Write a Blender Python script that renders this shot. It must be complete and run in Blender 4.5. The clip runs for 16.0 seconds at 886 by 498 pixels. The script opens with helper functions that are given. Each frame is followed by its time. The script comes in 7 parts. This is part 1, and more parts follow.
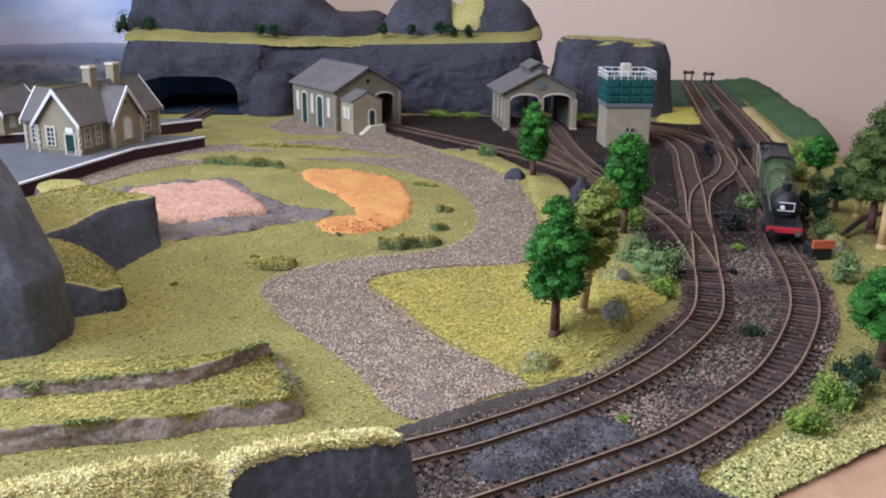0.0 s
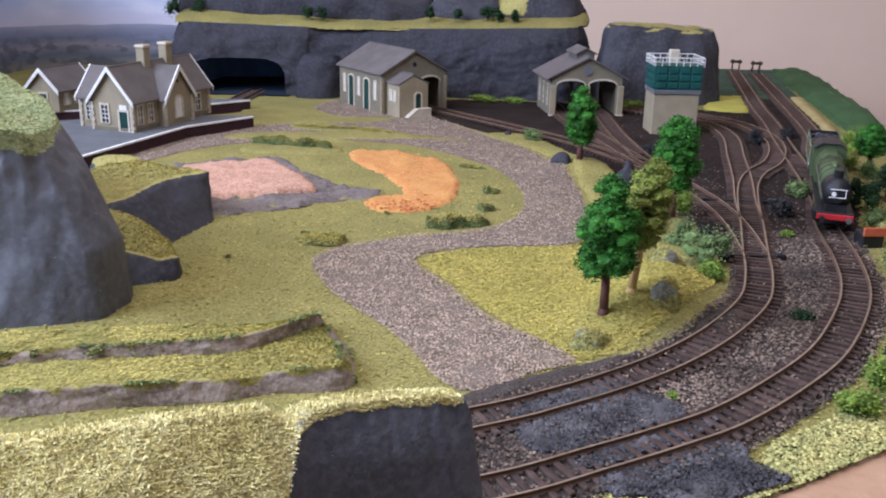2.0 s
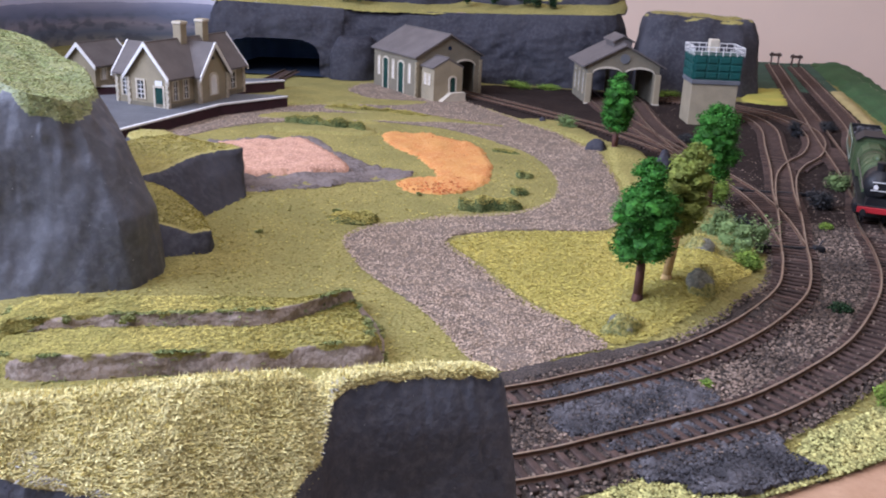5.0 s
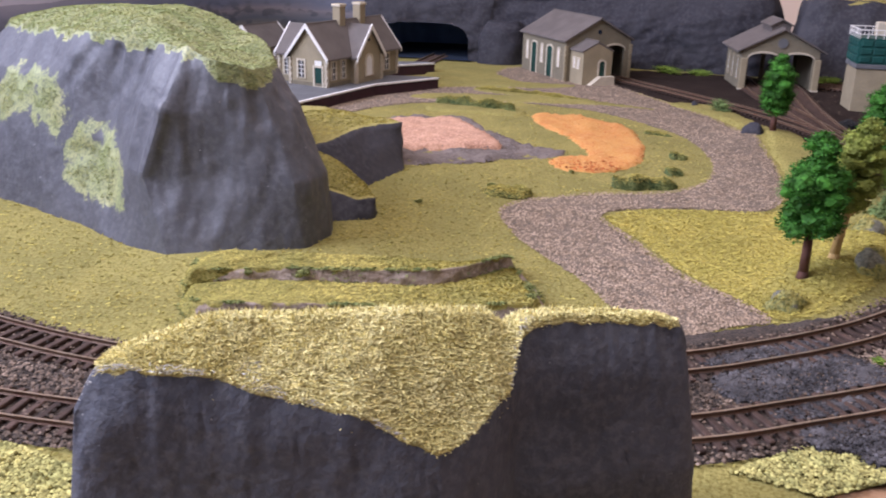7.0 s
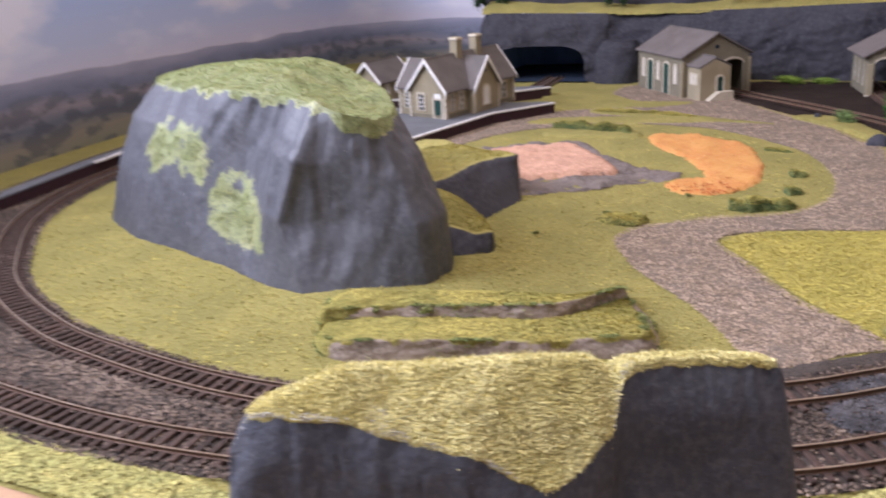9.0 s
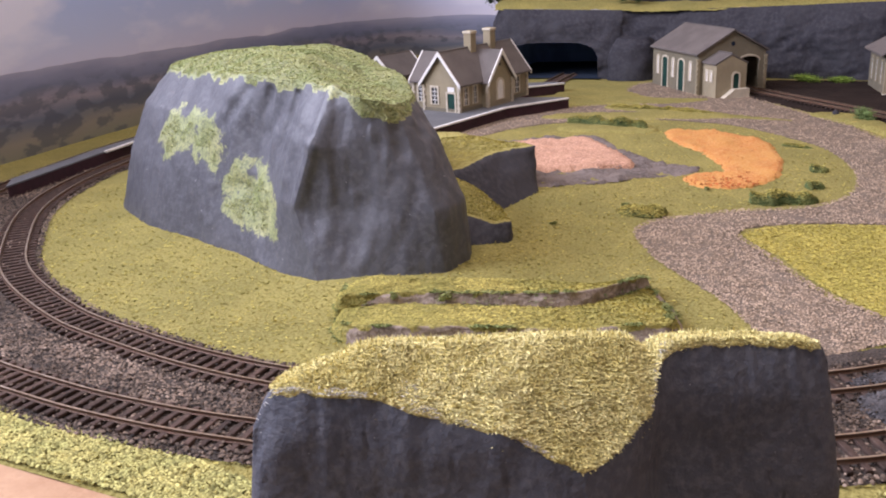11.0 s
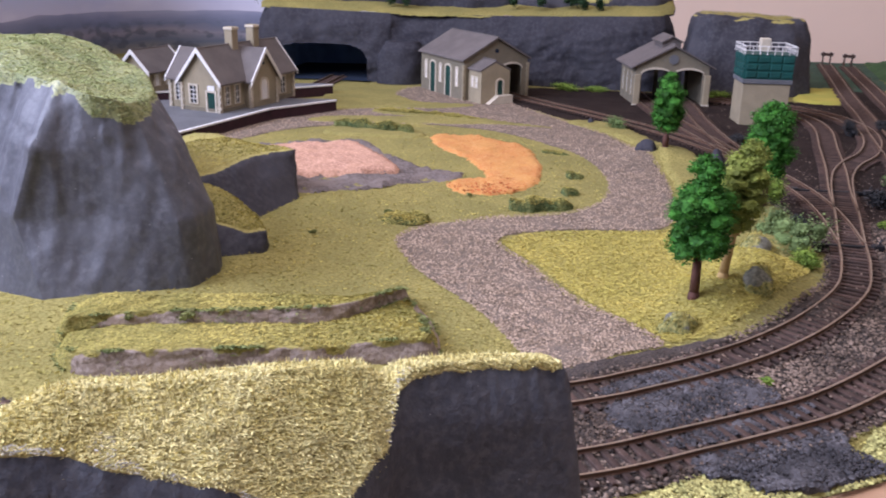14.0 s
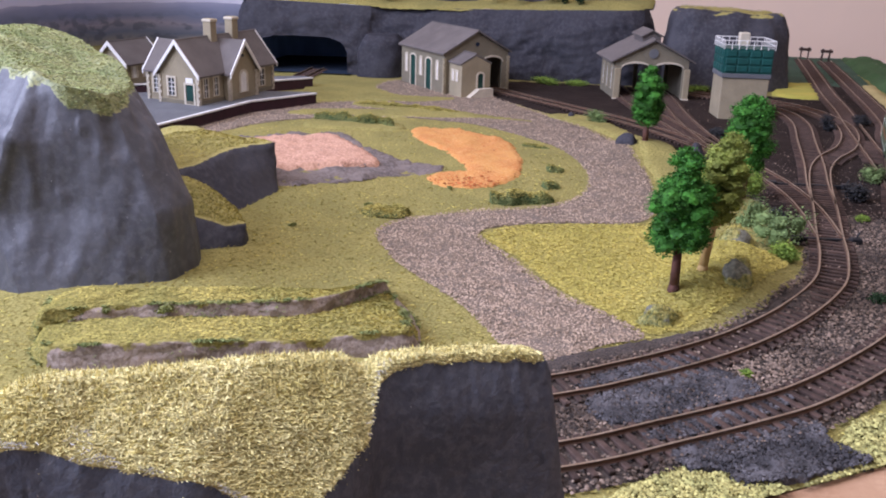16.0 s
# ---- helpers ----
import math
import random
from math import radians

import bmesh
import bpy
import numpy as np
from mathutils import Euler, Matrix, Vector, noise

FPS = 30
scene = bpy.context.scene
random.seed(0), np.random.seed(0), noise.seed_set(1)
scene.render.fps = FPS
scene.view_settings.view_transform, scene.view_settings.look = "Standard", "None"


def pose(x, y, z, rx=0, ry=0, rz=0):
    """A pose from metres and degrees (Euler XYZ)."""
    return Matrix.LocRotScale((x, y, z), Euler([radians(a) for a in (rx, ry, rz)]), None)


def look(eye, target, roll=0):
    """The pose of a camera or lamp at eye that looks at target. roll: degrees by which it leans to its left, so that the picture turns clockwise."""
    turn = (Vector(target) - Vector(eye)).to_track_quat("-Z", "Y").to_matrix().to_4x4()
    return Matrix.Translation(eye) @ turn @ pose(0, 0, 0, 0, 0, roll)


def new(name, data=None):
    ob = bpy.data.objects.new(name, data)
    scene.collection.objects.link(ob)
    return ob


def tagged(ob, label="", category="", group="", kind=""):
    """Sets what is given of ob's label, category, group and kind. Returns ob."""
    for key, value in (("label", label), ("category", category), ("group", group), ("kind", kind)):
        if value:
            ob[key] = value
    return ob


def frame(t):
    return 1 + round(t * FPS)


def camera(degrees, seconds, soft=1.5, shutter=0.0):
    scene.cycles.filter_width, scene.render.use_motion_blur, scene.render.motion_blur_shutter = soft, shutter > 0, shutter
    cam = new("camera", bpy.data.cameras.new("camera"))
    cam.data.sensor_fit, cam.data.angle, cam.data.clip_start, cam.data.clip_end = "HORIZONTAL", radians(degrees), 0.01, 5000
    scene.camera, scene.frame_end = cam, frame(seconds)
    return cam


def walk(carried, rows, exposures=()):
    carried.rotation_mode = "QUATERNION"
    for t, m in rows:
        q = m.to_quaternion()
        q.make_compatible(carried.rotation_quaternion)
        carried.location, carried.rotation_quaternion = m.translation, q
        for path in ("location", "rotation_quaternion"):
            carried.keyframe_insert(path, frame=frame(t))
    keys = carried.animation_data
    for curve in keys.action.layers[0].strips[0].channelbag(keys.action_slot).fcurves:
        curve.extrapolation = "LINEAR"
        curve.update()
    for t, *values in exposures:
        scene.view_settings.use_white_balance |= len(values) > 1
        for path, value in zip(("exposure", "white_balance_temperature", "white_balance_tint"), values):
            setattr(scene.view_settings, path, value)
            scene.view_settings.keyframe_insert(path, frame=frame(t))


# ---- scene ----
cam = camera(51.69, 16.0, 1.9, 0.8)
PATH = [
    (0, (0.00029, 0.00004, 0.21534), (0.00039, 0.95404, -0.08449), 0.66),
    (0.5, (-0.00027, 0.00001, 0.21501), (-0.00261, 0.95379, -0.08548), 0.79),
    (1, (-0.00162, -0.00098, 0.21423), (-0.01128, 0.95221, -0.08799), 0.96),
    (1.5, (-0.00445, -0.00400, 0.21286), (-0.02691, 0.94768, -0.09342), 1.13),
    (2, (-0.00824, -0.00806, 0.20968), (-0.04725, 0.94139, -0.10180), 1.16),
    (2.5, (-0.00819, -0.00656, 0.20918), (-0.05617, 0.94094, -0.10697), 1.37),
    (3, (-0.00828, -0.00659, 0.20897), (-0.06009, 0.93959, -0.11050), 1.65),
    (5.3, (-0.01350, -0.00548, 0.20140), (-0.08941, 0.93761, -0.12236), 2.65),
    (5.5, (-0.01577, -0.00892, 0.20083), (-0.10641, 0.93267, -0.12352), 2.57),
    (6, (-0.02003, -0.01617, 0.19947), (-0.15321, 0.91915, -0.12832), 2.22),
    (6.5, (-0.02574, -0.02261, 0.19275), (-0.20286, 0.90444, -0.13772), 1.77),
    (7, (-0.02696, -0.02343, 0.19175), (-0.23274, 0.89625, -0.14267), 1.52),
    (7.5, (-0.02562, -0.02260, 0.19259), (-0.25224, 0.89133, -0.14410), 1.04),
    (8, (-0.02635, -0.02319, 0.19322), (-0.27593, 0.88485, -0.14319), 0.09),
    (8.5, (-0.02322, -0.03058, 0.19950), (-0.31162, 0.86785, -0.13163), -1.47),
    (9, (-0.01493, -0.04293, 0.21394), (-0.35449, 0.84155, -0.10605), -3.08),
    (9.2, (-0.01493, -0.05026, 0.21632), (-0.37056, 0.82914, -0.10020), -3.55),
    (11.3, (-0.02656, -0.03929, 0.20105), (-0.36296, 0.84741, -0.11611), -2.02),
    (11.5, (-0.02499, -0.03978, 0.20172), (-0.35105, 0.85041, -0.11646), -1.76),
    (12, (-0.02533, -0.03762, 0.20129), (-0.31445, 0.86491, -0.11784), -1.04),
    (12.5, (-0.02474, -0.02778, 0.19936), (-0.25928, 0.89052, -0.11957), -0.13),
    (13, (-0.02165, -0.01171, 0.19702), (-0.20786, 0.91823, -0.12007), 0.56),
    (13.5, (-0.01917, -0.00672, 0.19773), (-0.16458, 0.93035, -0.11968), 0.98),
    (14, (-0.01773, -0.00866, 0.19848), (-0.13236, 0.93243, -0.11964), 1.30),
    (14.5, (-0.01784, -0.00693, 0.19729), (-0.11950, 0.93521, -0.12214), 1.49),
    (15, (-0.01821, -0.00781, 0.19771), (-0.11386, 0.93421, -0.12393), 1.63),
    (15.5, (-0.01831, -0.00769, 0.19772), (-0.11183, 0.93406, -0.12534), 1.69),
    (16, (-0.01800, -0.00736, 0.19713), (-0.11100, 0.93431, -0.12629), 1.69),
]
EXPOSURES = [(0.0, -0.03, 5520, 17), (1.6, -0.02, 5450, 17), (2.4, -0.01, 5520, 24), (3.2, -0.01, 5500, 25), (5.3, -0.02, 5520, 24), (7.2, -0.05, 6020, 28), (8.0, -0.05, 6020, 28), (9.2, 0.04, 6080, 25), (11.3, -0.06, 6300, 27), (12.4, -0.09, 6360, 28), (13.6, -0.03, 5830, 28), (14.5, -0.02, 5720, 29), (16.0, -0.02, 5720, 28)]
walk(cam, [(t, look(eye, target, roll)) for t, eye, target, roll in PATH], EXPOSURES)

# ---- world and light ----
world = bpy.data.worlds.new("room_world")
scene.world = world
world.use_nodes = True
world.node_tree.nodes["Background"].inputs[0].default_value = (0.9, 0.93, 1.0, 1)
world.node_tree.nodes["Background"].inputs[1].default_value = 0.15
scene.view_settings.exposure = 0.0


def area_lamp(name, place, aim, sx, sy, watts, colour):
    data = bpy.data.lights.new(name, "AREA")
    data.shape, data.size, data.size_y, data.energy, data.color = "RECTANGLE", sx, sy, watts, colour
    lamp = new(name, data)
    lamp.matrix_world = look(place, aim)
    return lamp


CEIL = 1.45
area_lamp("ceiling_lamp_light", (-0.20, 0.36, CEIL - 0.05), (-0.20, 0.42, 0), 0.9, 0.7, 12.5, (1.0, 0.925, 0.84))
area_lamp("window_light", (-1.24, 0.18, 0.85), (0.0, 0.55, 0.0), 1.2, 0.8, 45, (0.82, 0.90, 1.0))


# ---- materials ----
def shade(name, colour, rough=0.8, spots=None, scale=60.0, amount=0.5, fine=None, bump=0.3, bump_scale=400.0, metal=0.0, detail=6.0, per_object=0.0, per_island=0.0, dist=0.002, spec=0.3, turf=None, specks=None):
    """A surface with blotches of a second colour, fine grain and relief, in metres."""
    m = bpy.data.materials.new(name)
    m.use_nodes = True
    nt = m.node_tree
    nd, ln = nt.nodes, nt.links
    bsdf = nd["Principled BSDF"]
    bsdf.inputs["Roughness"].default_value, bsdf.inputs["Metallic"].default_value = rough, metal
    bsdf.inputs["Specular IOR Level"].default_value = spec
    co = nd.new("ShaderNodeNewGeometry")
    out = None

    def noise_node(s, d=detail, r=0.6):
        n = nd.new("ShaderNodeTexNoise")
        n.inputs["Scale"].default_value, n.inputs["Detail"].default_value, n.inputs["Roughness"].default_value = s, d, r
        ln.new(co.outputs["Position"], n.inputs["Vector"])
        return n

    def mix(fac, a, b):
        x = nd.new("ShaderNodeMix")
        x.data_type = "RGBA"
        for k, v in ((0, fac), (6, a), (7, b)):
            if hasattr(v, "links") or isinstance(v, bpy.types.NodeSocket):
                ln.new(v, x.inputs[k])
            elif k == 0:
                x.inputs[0].default_value = v
            else:
                x.inputs[k].default_value = (*v, 1)
        return x.outputs[2]

    def ramp(sock, lo, hi):
        r = nd.new("ShaderNodeMapRange")
        r.inputs[1].default_value, r.inputs[2].default_value = lo, hi
        r.interpolation_type = "SMOOTHSTEP"
        ln.new(sock, r.inputs[0])
        return r.outputs[0]

    out = colour
    if spots:
        out = mix(ramp(noise_node(scale).outputs[0], 0.5 - amount * 0.35, 0.72 - amount * 0.15), colour, spots)
    if fine:
        out = mix(ramp(noise_node(bump_scale * 1.3, 3).outputs[0], 0.42, 0.66), out if not isinstance(out, tuple) else out, fine)
    if specks:
        out = mix(ramp(noise_node(420, 2).outputs[0], 0.745, 0.775), out, specks)
    if turf:
        at = nd.new("ShaderNodeAttribute")
        at.attribute_name = "turf"
        add = nd.new("ShaderNodeMath")
        add.operation = "MULTIPLY_ADD"
        ln.new(noise_node(330, 3).outputs[0], add.inputs[0])
        add.inputs[1].default_value = 0.9
        ln.new(at.outputs["Fac"], add.inputs[2])
        green = mix(ramp(noise_node(45).outputs[0], 0.4, 0.65), turf[0], turf[1])
        green = mix(ramp(noise_node(520, 3).outputs[0], 0.42, 0.66), green, turf[2])
        out = mix(ramp(add.outputs[0], 0.82, 1.05), out, green)
    if per_object or per_island:
        src = nd.new("ShaderNodeObjectInfo").outputs["Random"] if per_object else co.outputs["Random Per Island"]
        k = per_object or per_island
        hsv = nd.new("ShaderNodeHueSaturation")
        r = nd.new("ShaderNodeMapRange")
        r.inputs[3].default_value, r.inputs[4].default_value = 1 - k, 1 + k
        ln.new(src, r.inputs[0])
        ln.new(r.outputs[0], hsv.inputs["Value"])
        if isinstance(out, tuple):
            hsv.inputs["Color"].default_value = (*out, 1)
        else:
            ln.new(out, hsv.inputs["Color"])
        out = hsv.outputs[0]
    if isinstance(out, tuple):
        bsdf.inputs["Base Color"].default_value = (*out, 1)
    else:
        ln.new(out, bsdf.inputs["Base Color"])
    if bump:
        b = nd.new("ShaderNodeBump")
        b.inputs["Strength"].default_value, b.inputs["Distance"].default_value = bump, dist
        ln.new(noise_node(bump_scale, 4).outputs[0], b.inputs["Height"])
        ln.new(b.outputs[0], bsdf.inputs["Normal"])
    return m


M_GRASS = shade("static_grass", (0.36, 0.31, 0.095), 0.95, (0.26, 0.235, 0.075), 18, 0.5, (0.20, 0.165, 0.04), 0.8, 420)
M_GRASS_BRIGHT = shade("bright_grass", (0.46, 0.39, 0.105), 0.95, (0.38, 0.33, 0.095), 22, 0.5, (0.32, 0.27, 0.06), 0.8, 420)
M_TURF = shade("foam_turf", (0.46, 0.41, 0.150), 1.0, (0.35, 0.335, 0.125), 60, 0.5, None, 0, per_island=0.55, spec=0.05)
M_FIBRE = shade("grass_fibre", (0.46, 0.385, 0.105), 0.95, (0.30, 0.27, 0.075), 25, 0.5, None, 0, per_island=0.48, spec=0.1)
M_FIBRE_BRIGHT = shade("bright_grass_fibre", (0.54, 0.445, 0.11), 0.95, (0.42, 0.36, 0.085), 25, 0.5, None, 0, per_island=0.30, spec=0.1)
M_FIBRE_STRAW = shade("straw_grass_fibre", (0.80, 0.725, 0.36), 1.0, (0.66, 0.58, 0.24), 40, 0.5, None, 0, per_island=0.42, spec=0.05)
M_FIBRE_MOSS = shade("moss_fibre", (0.31, 0.36, 0.15), 0.9, (0.37, 0.38, 0.165), 60, 0.5, None, 0, per_island=0.35)
M_FIBRE_HEDGE = shade("hedge_fibre", (0.14, 0.18, 0.06), 0.9, (0.26, 0.27, 0.09), 120, 0.5, None, 0, per_island=0.4)
M_ROAD = shade("road_bed", (0.24, 0.182, 0.132), 0.95, (0.18, 0.135, 0.098), 40, 0.5, (0.13, 0.11, 0.095), 0.8, 600)
M_GRAVEL = shade("road_gravel", (0.385, 0.288, 0.205), 0.9, (0.30, 0.220, 0.152), 60, 0.5, None, 0, per_island=0.5)
M_BED = shade("ballast_bed", (0.072, 0.055, 0.044), 0.95, (0.10, 0.078, 0.064), 30, 0.5, (0.04, 0.033, 0.03), 0.8, 600)
M_BALLAST = shade("ballast_stone", (0.195, 0.143, 0.106), 0.85, (0.070, 0.050, 0.037), 18, 0.5, None, 0, per_island=0.92)
M_YARD = shade("yard_cinders", (0.026, 0.017, 0.0135), 0.95, (0.044, 0.030, 0.024), 24, 0.5, (0.018, 0.013, 0.012), 0.8, 500, spec=0.12)
M_COAL = shade("ash_and_coal", (0.135, 0.126, 0.130), 0.85, (0.045, 0.042, 0.044), 55, 0.55, None, 0.8, 700, per_island=0.5)
M_RAIL = shade("rusty_rail", (0.16, 0.105, 0.070), 0.55, (0.13, 0.07, 0.045), 120, 0.5, None, 0.1, 900, metal=0.3)
# rail heads, a paler brown than the rail sides
M_RAILTOP = shade("pale_rail_head", (0.46, 0.37, 0.28), 0.35, (0.36, 0.27, 0.19), 150, 0.5, None, 0, metal=0.7)
M_SLEEPER = shade("sleeper_brown", (0.088, 0.054, 0.041), 0.85, (0.056, 0.035, 0.027), 200, 0.5, None, 0.3, 900, per_object=0.35)
M_ROCK = shade("painted_rock", (0.044, 0.043, 0.051), 0.8, (0.029, 0.028, 0.036), 22, 0.6, (0.050, 0.048, 0.056), 0.3, 160, detail=8)
M_ROCK_TURF = shade("grassy_painted_rock", (0.060, 0.058, 0.068), 0.75, (0.038, 0.037, 0.046), 22, 0.6, (0.064, 0.062, 0.070), 0.3, 160, detail=8, turf=((0.44, 0.385, 0.125), (0.36, 0.32, 0.105), (0.28, 0.235, 0.07)))
M_ROCK_MOSS = shade("mossy_painted_rock", (0.104, 0.105, 0.118), 0.55, (0.078, 0.079, 0.092), 14, 0.6, (0.112, 0.113, 0.126), 0.3, 190, detail=8, specks=(0.40, 0.40, 0.42), turf=((0.30, 0.33, 0.15), (0.38, 0.38, 0.18), (0.17, 0.19, 0.10)), spec=0.45)
M_BOULDER = shade("boulder_paint", (0.090, 0.094, 0.113), 0.7, (0.070, 0.074, 0.091), 18, 0.6, (0.104, 0.108, 0.125), 0.55, 260, detail=8, specks=(0.34, 0.34, 0.34), turf=((0.56, 0.48, 0.19), (0.48, 0.40, 0.15), (0.38, 0.30, 0.10)))
M_MUD_TURF = shade("grassy_mud", (0.33, 0.255, 0.195), 0.9, (0.22, 0.168, 0.130), 50, 0.55, (0.37, 0.30, 0.25), 0.6, 300, turf=((0.37, 0.315, 0.09), (0.30, 0.265, 0.075), (0.20, 0.18, 0.05)))
M_GLUE = shade("dried_glue", (0.52, 0.50, 0.46), 0.6, (0.42, 0.40, 0.36), 200, 0.5, None, 0, per_island=0.2)
M_STONE_MOSS = shade("mossy_stone", (0.175, 0.170, 0.130), 0.9, (0.11, 0.112, 0.085), 90, 0.6, (0.24, 0.23, 0.165), 0.9, 320, turf=((0.38, 0.34, 0.115), (0.29, 0.28, 0.095), (0.14, 0.16, 0.06)))
M_MUD = shade("mud_face", (0.23, 0.185, 0.160), 0.9, (0.11, 0.09, 0.08), 50, 0.6, (0.22, 0.18, 0.16), 0.6, 300)
M_PINK = shade("pink_sand", (0.54, 0.305, 0.195), 0.95, (0.38, 0.20, 0.128), 70, 0.4, (0.68, 0.41, 0.29), 0.6, 380)
M_ORANGE = shade("orange_sand", (0.60, 0.285, 0.075), 0.95, (0.55, 0.205, 0.055), 40, 0.4, (0.63, 0.34, 0.12), 0.6, 380)
M_WOODEDGE = shade("sawn_timber", (0.52, 0.33, 0.20), 0.7, (0.40, 0.23, 0.13), 30, 0.5, (0.45, 0.27, 0.16), 0.2, 300)
M_WALL = shade("cream_wall", (0.86, 0.67, 0.52), 0.9, (0.82, 0.64, 0.50), 3, 0.5, None, 0.05, 200)
M_CEIL = shade("white_ceiling", (0.75, 0.73, 0.70), 0.9, (0.70, 0.68, 0.66), 2, 0.5, None, 0)
M_FLOOR = shade("carpet", (0.22, 0.18, 0.15), 0.95, (0.16, 0.13, 0.11), 8, 0.5, None, 0.3, 300)
M_FIELD = shade("green_field", (0.055, 0.115, 0.04), 0.95, (0.04, 0.08, 0.03), 20, 0.5, (0.07, 0.14, 0.05), 0.6, 420)
M_FIELD2 = shade("blue_green_field", (0.06, 0.12, 0.075), 0.95, (0.05, 0.09, 0.06), 20, 0.5, None, 0.5, 420)
M_YELLOW = shade("yellow_field", (0.52, 0.44, 0.08), 0.95, (0.40, 0.38, 0.07), 30, 0.5, None, 0.5, 420)
M_STRAW = shade("straw_strip", (0.50, 0.40, 0.17), 0.95, (0.42, 0.34, 0.14), 30, 0.5, None, 0.5, 420)
M_STONE = shade("limestone_wall", (0.36, 0.300, 0.192), 0.85, (0.29, 0.243, 0.155), 60, 0.5, (0.32, 0.272, 0.19), 0.4, 520)
M_STONE_DARK = shade("dark_limestone", (0.225, 0.193, 0.130), 0.85, (0.18, 0.154, 0.106), 60, 0.5, (0.20, 0.18, 0.135), 0.4, 520)
M_DRESSED = shade("dressed_stone", (0.60, 0.53, 0.41), 0.8, (0.50, 0.44, 0.34), 120, 0.5, None, 0.1, 500)
M_SLATE = shade("grey_slate", (0.150, 0.130, 0.120), 0.75, (0.120, 0.104, 0.096), 40, 0.5, None, 0.3, 500, per_object=0.10)
M_WHITE = shade("white_paint", (0.80, 0.78, 0.74), 0.6, (0.70, 0.68, 0.65), 80, 0.4, None, 0)
M_GREENDOOR = shade("dark_green_paint", (0.013, 0.054, 0.044), 0.5, (0.009, 0.040, 0.033), 80, 0.4, None, 0)
M_TANK = shade("tank_green_paint", (0.012, 0.085, 0.075), 0.5, (0.010, 0.062, 0.055), 70, 0.5, None, 0.05, 300)
M_DARK = shade("dark_interior", (0.014, 0.024, 0.045), 0.9, None, bump=0)
M_GLASS = shade("dark_window", (0.03, 0.035, 0.04), 0.15, None, bump=0, spec=0.6)
# tarmac grey, lightened to hold some of the window's reflection
M_TARMAC = shade("platform_tarmac", (0.15, 0.155, 0.165), 0.6, (0.12, 0.124, 0.134), 50, 0.5, None, 0.3, 700)
M_MAROON = shade("maroon_brick", (0.055, 0.022, 0.03), 0.8, (0.04, 0.018, 0.024), 90, 0.5, None, 0.3, 500)
M_TRUNK = shade("brown_trunk", (0.13, 0.058, 0.042), 0.8, (0.09, 0.042, 0.03), 150, 0.5, None, 0.4, 600)
M_TRUNK_TAN = shade("tan_trunk", (0.62, 0.43, 0.18), 0.8, (0.50, 0.33, 0.13), 150, 0.5, None, 0.4, 600)
M_LEAF = shade("bright_green_leaf", (0.050, 0.188, 0.018), 0.75, (0.028, 0.120, 0.012), 260, 0.5, None, 0, per_island=0.55)
M_LEAF_OLIVE = shade("olive_leaf", (0.25, 0.29, 0.050), 0.75, (0.17, 0.205, 0.036), 140, 0.5, None, 0, per_island=0.4)
M_LEAF_MOSS = shade("dark_olive_leaf", (0.080, 0.112, 0.022), 0.8, (0.055, 0.078, 0.016), 140, 0.5, None, 0, per_island=0.55)
# blue raised so the unlit tunnel carries the lens veil in its colour
M_TUNNEL = shade("tunnel_haze_blue", (0.17, 0.28, 0.52), 0.9, (0.13, 0.22, 0.42), 40, 0.5, None, 0.2, 300)
M_LEAF_DARK = shade("dark_green_leaf", (0.024, 0.060, 0.020), 0.8, (0.016, 0.040, 0.014), 140, 0.5, None, 0, per_island=0.5)
M_LEAF_SAGE = shade("sage_leaf", (0.19, 0.26, 0.09), 0.85, (0.12, 0.18, 0.06), 140, 0.5, None, 0, per_island=0.4)
M_LEAF_LIME = shade("lime_leaf", (0.23, 0.32, 0.045), 0.85, (0.13, 0.21, 0.03), 200, 0.5, None, 0, per_island=0.45)
M_SCRUB = shade("dark_scrub", (0.03, 0.03, 0.032), 0.9, (0.05, 0.05, 0.05), 140, 0.5, None, 0, per_island=0.4)
M_HEDGE = shade("moss_green", (0.05, 0.085, 0.035), 0.9, (0.12, 0.15, 0.05), 120, 0.5, None, 0.5, 500, per_island=0.3)


# ---- builders ----
def mesh_of(name, verts, faces, mat, smooth=False):
    me = bpy.data.meshes.new(name)
    me.from_pydata([tuple(v) for v in verts], [], [tuple(f) for f in faces])
    for m in mat if isinstance(mat, (list, tuple)) else [mat]:
        me.materials.append(m)
    if smooth:
        me.shade_smooth()
    return me


def solid(name, verts, faces, mat, parent=None, label="", smooth=False):
    ob = new(name, mesh_of(name, verts, faces, mat, smooth))
    if parent:
        ob.parent = parent
    if label:
        tagged(ob, label)
    return ob


def face_out(ob):
    """Turn a closed mesh's faces outwards."""
    bm = bmesh.new()
    bm.from_mesh(ob.data)
    bmesh.ops.recalc_face_normals(bm, faces=bm.faces)
    bm.to_mesh(ob.data)
    bm.free()
    return ob


def part(name, bm, mat, parent=None, label="", smooth=False):
    me = bpy.data.meshes.new(name)
    bmesh.ops.recalc_face_normals(bm, faces=bm.faces)
    bm.to_mesh(me)
    bm.free()
    for m in mat if isinstance(mat, (list, tuple)) else [mat]:
        me.materials.append(m)
    if smooth:
        me.shade_smooth()
    ob = new(name, me)
    if parent:
        ob.parent = parent
    if label:
        tagged(ob, label)
    return ob


def thing(name, label, category, m=None, group=""):
    ob = new(name)
    ob.empty_display_size = 0.01
    if m is not None:
        ob.matrix_world = m
    return tagged(ob, label, category, group)


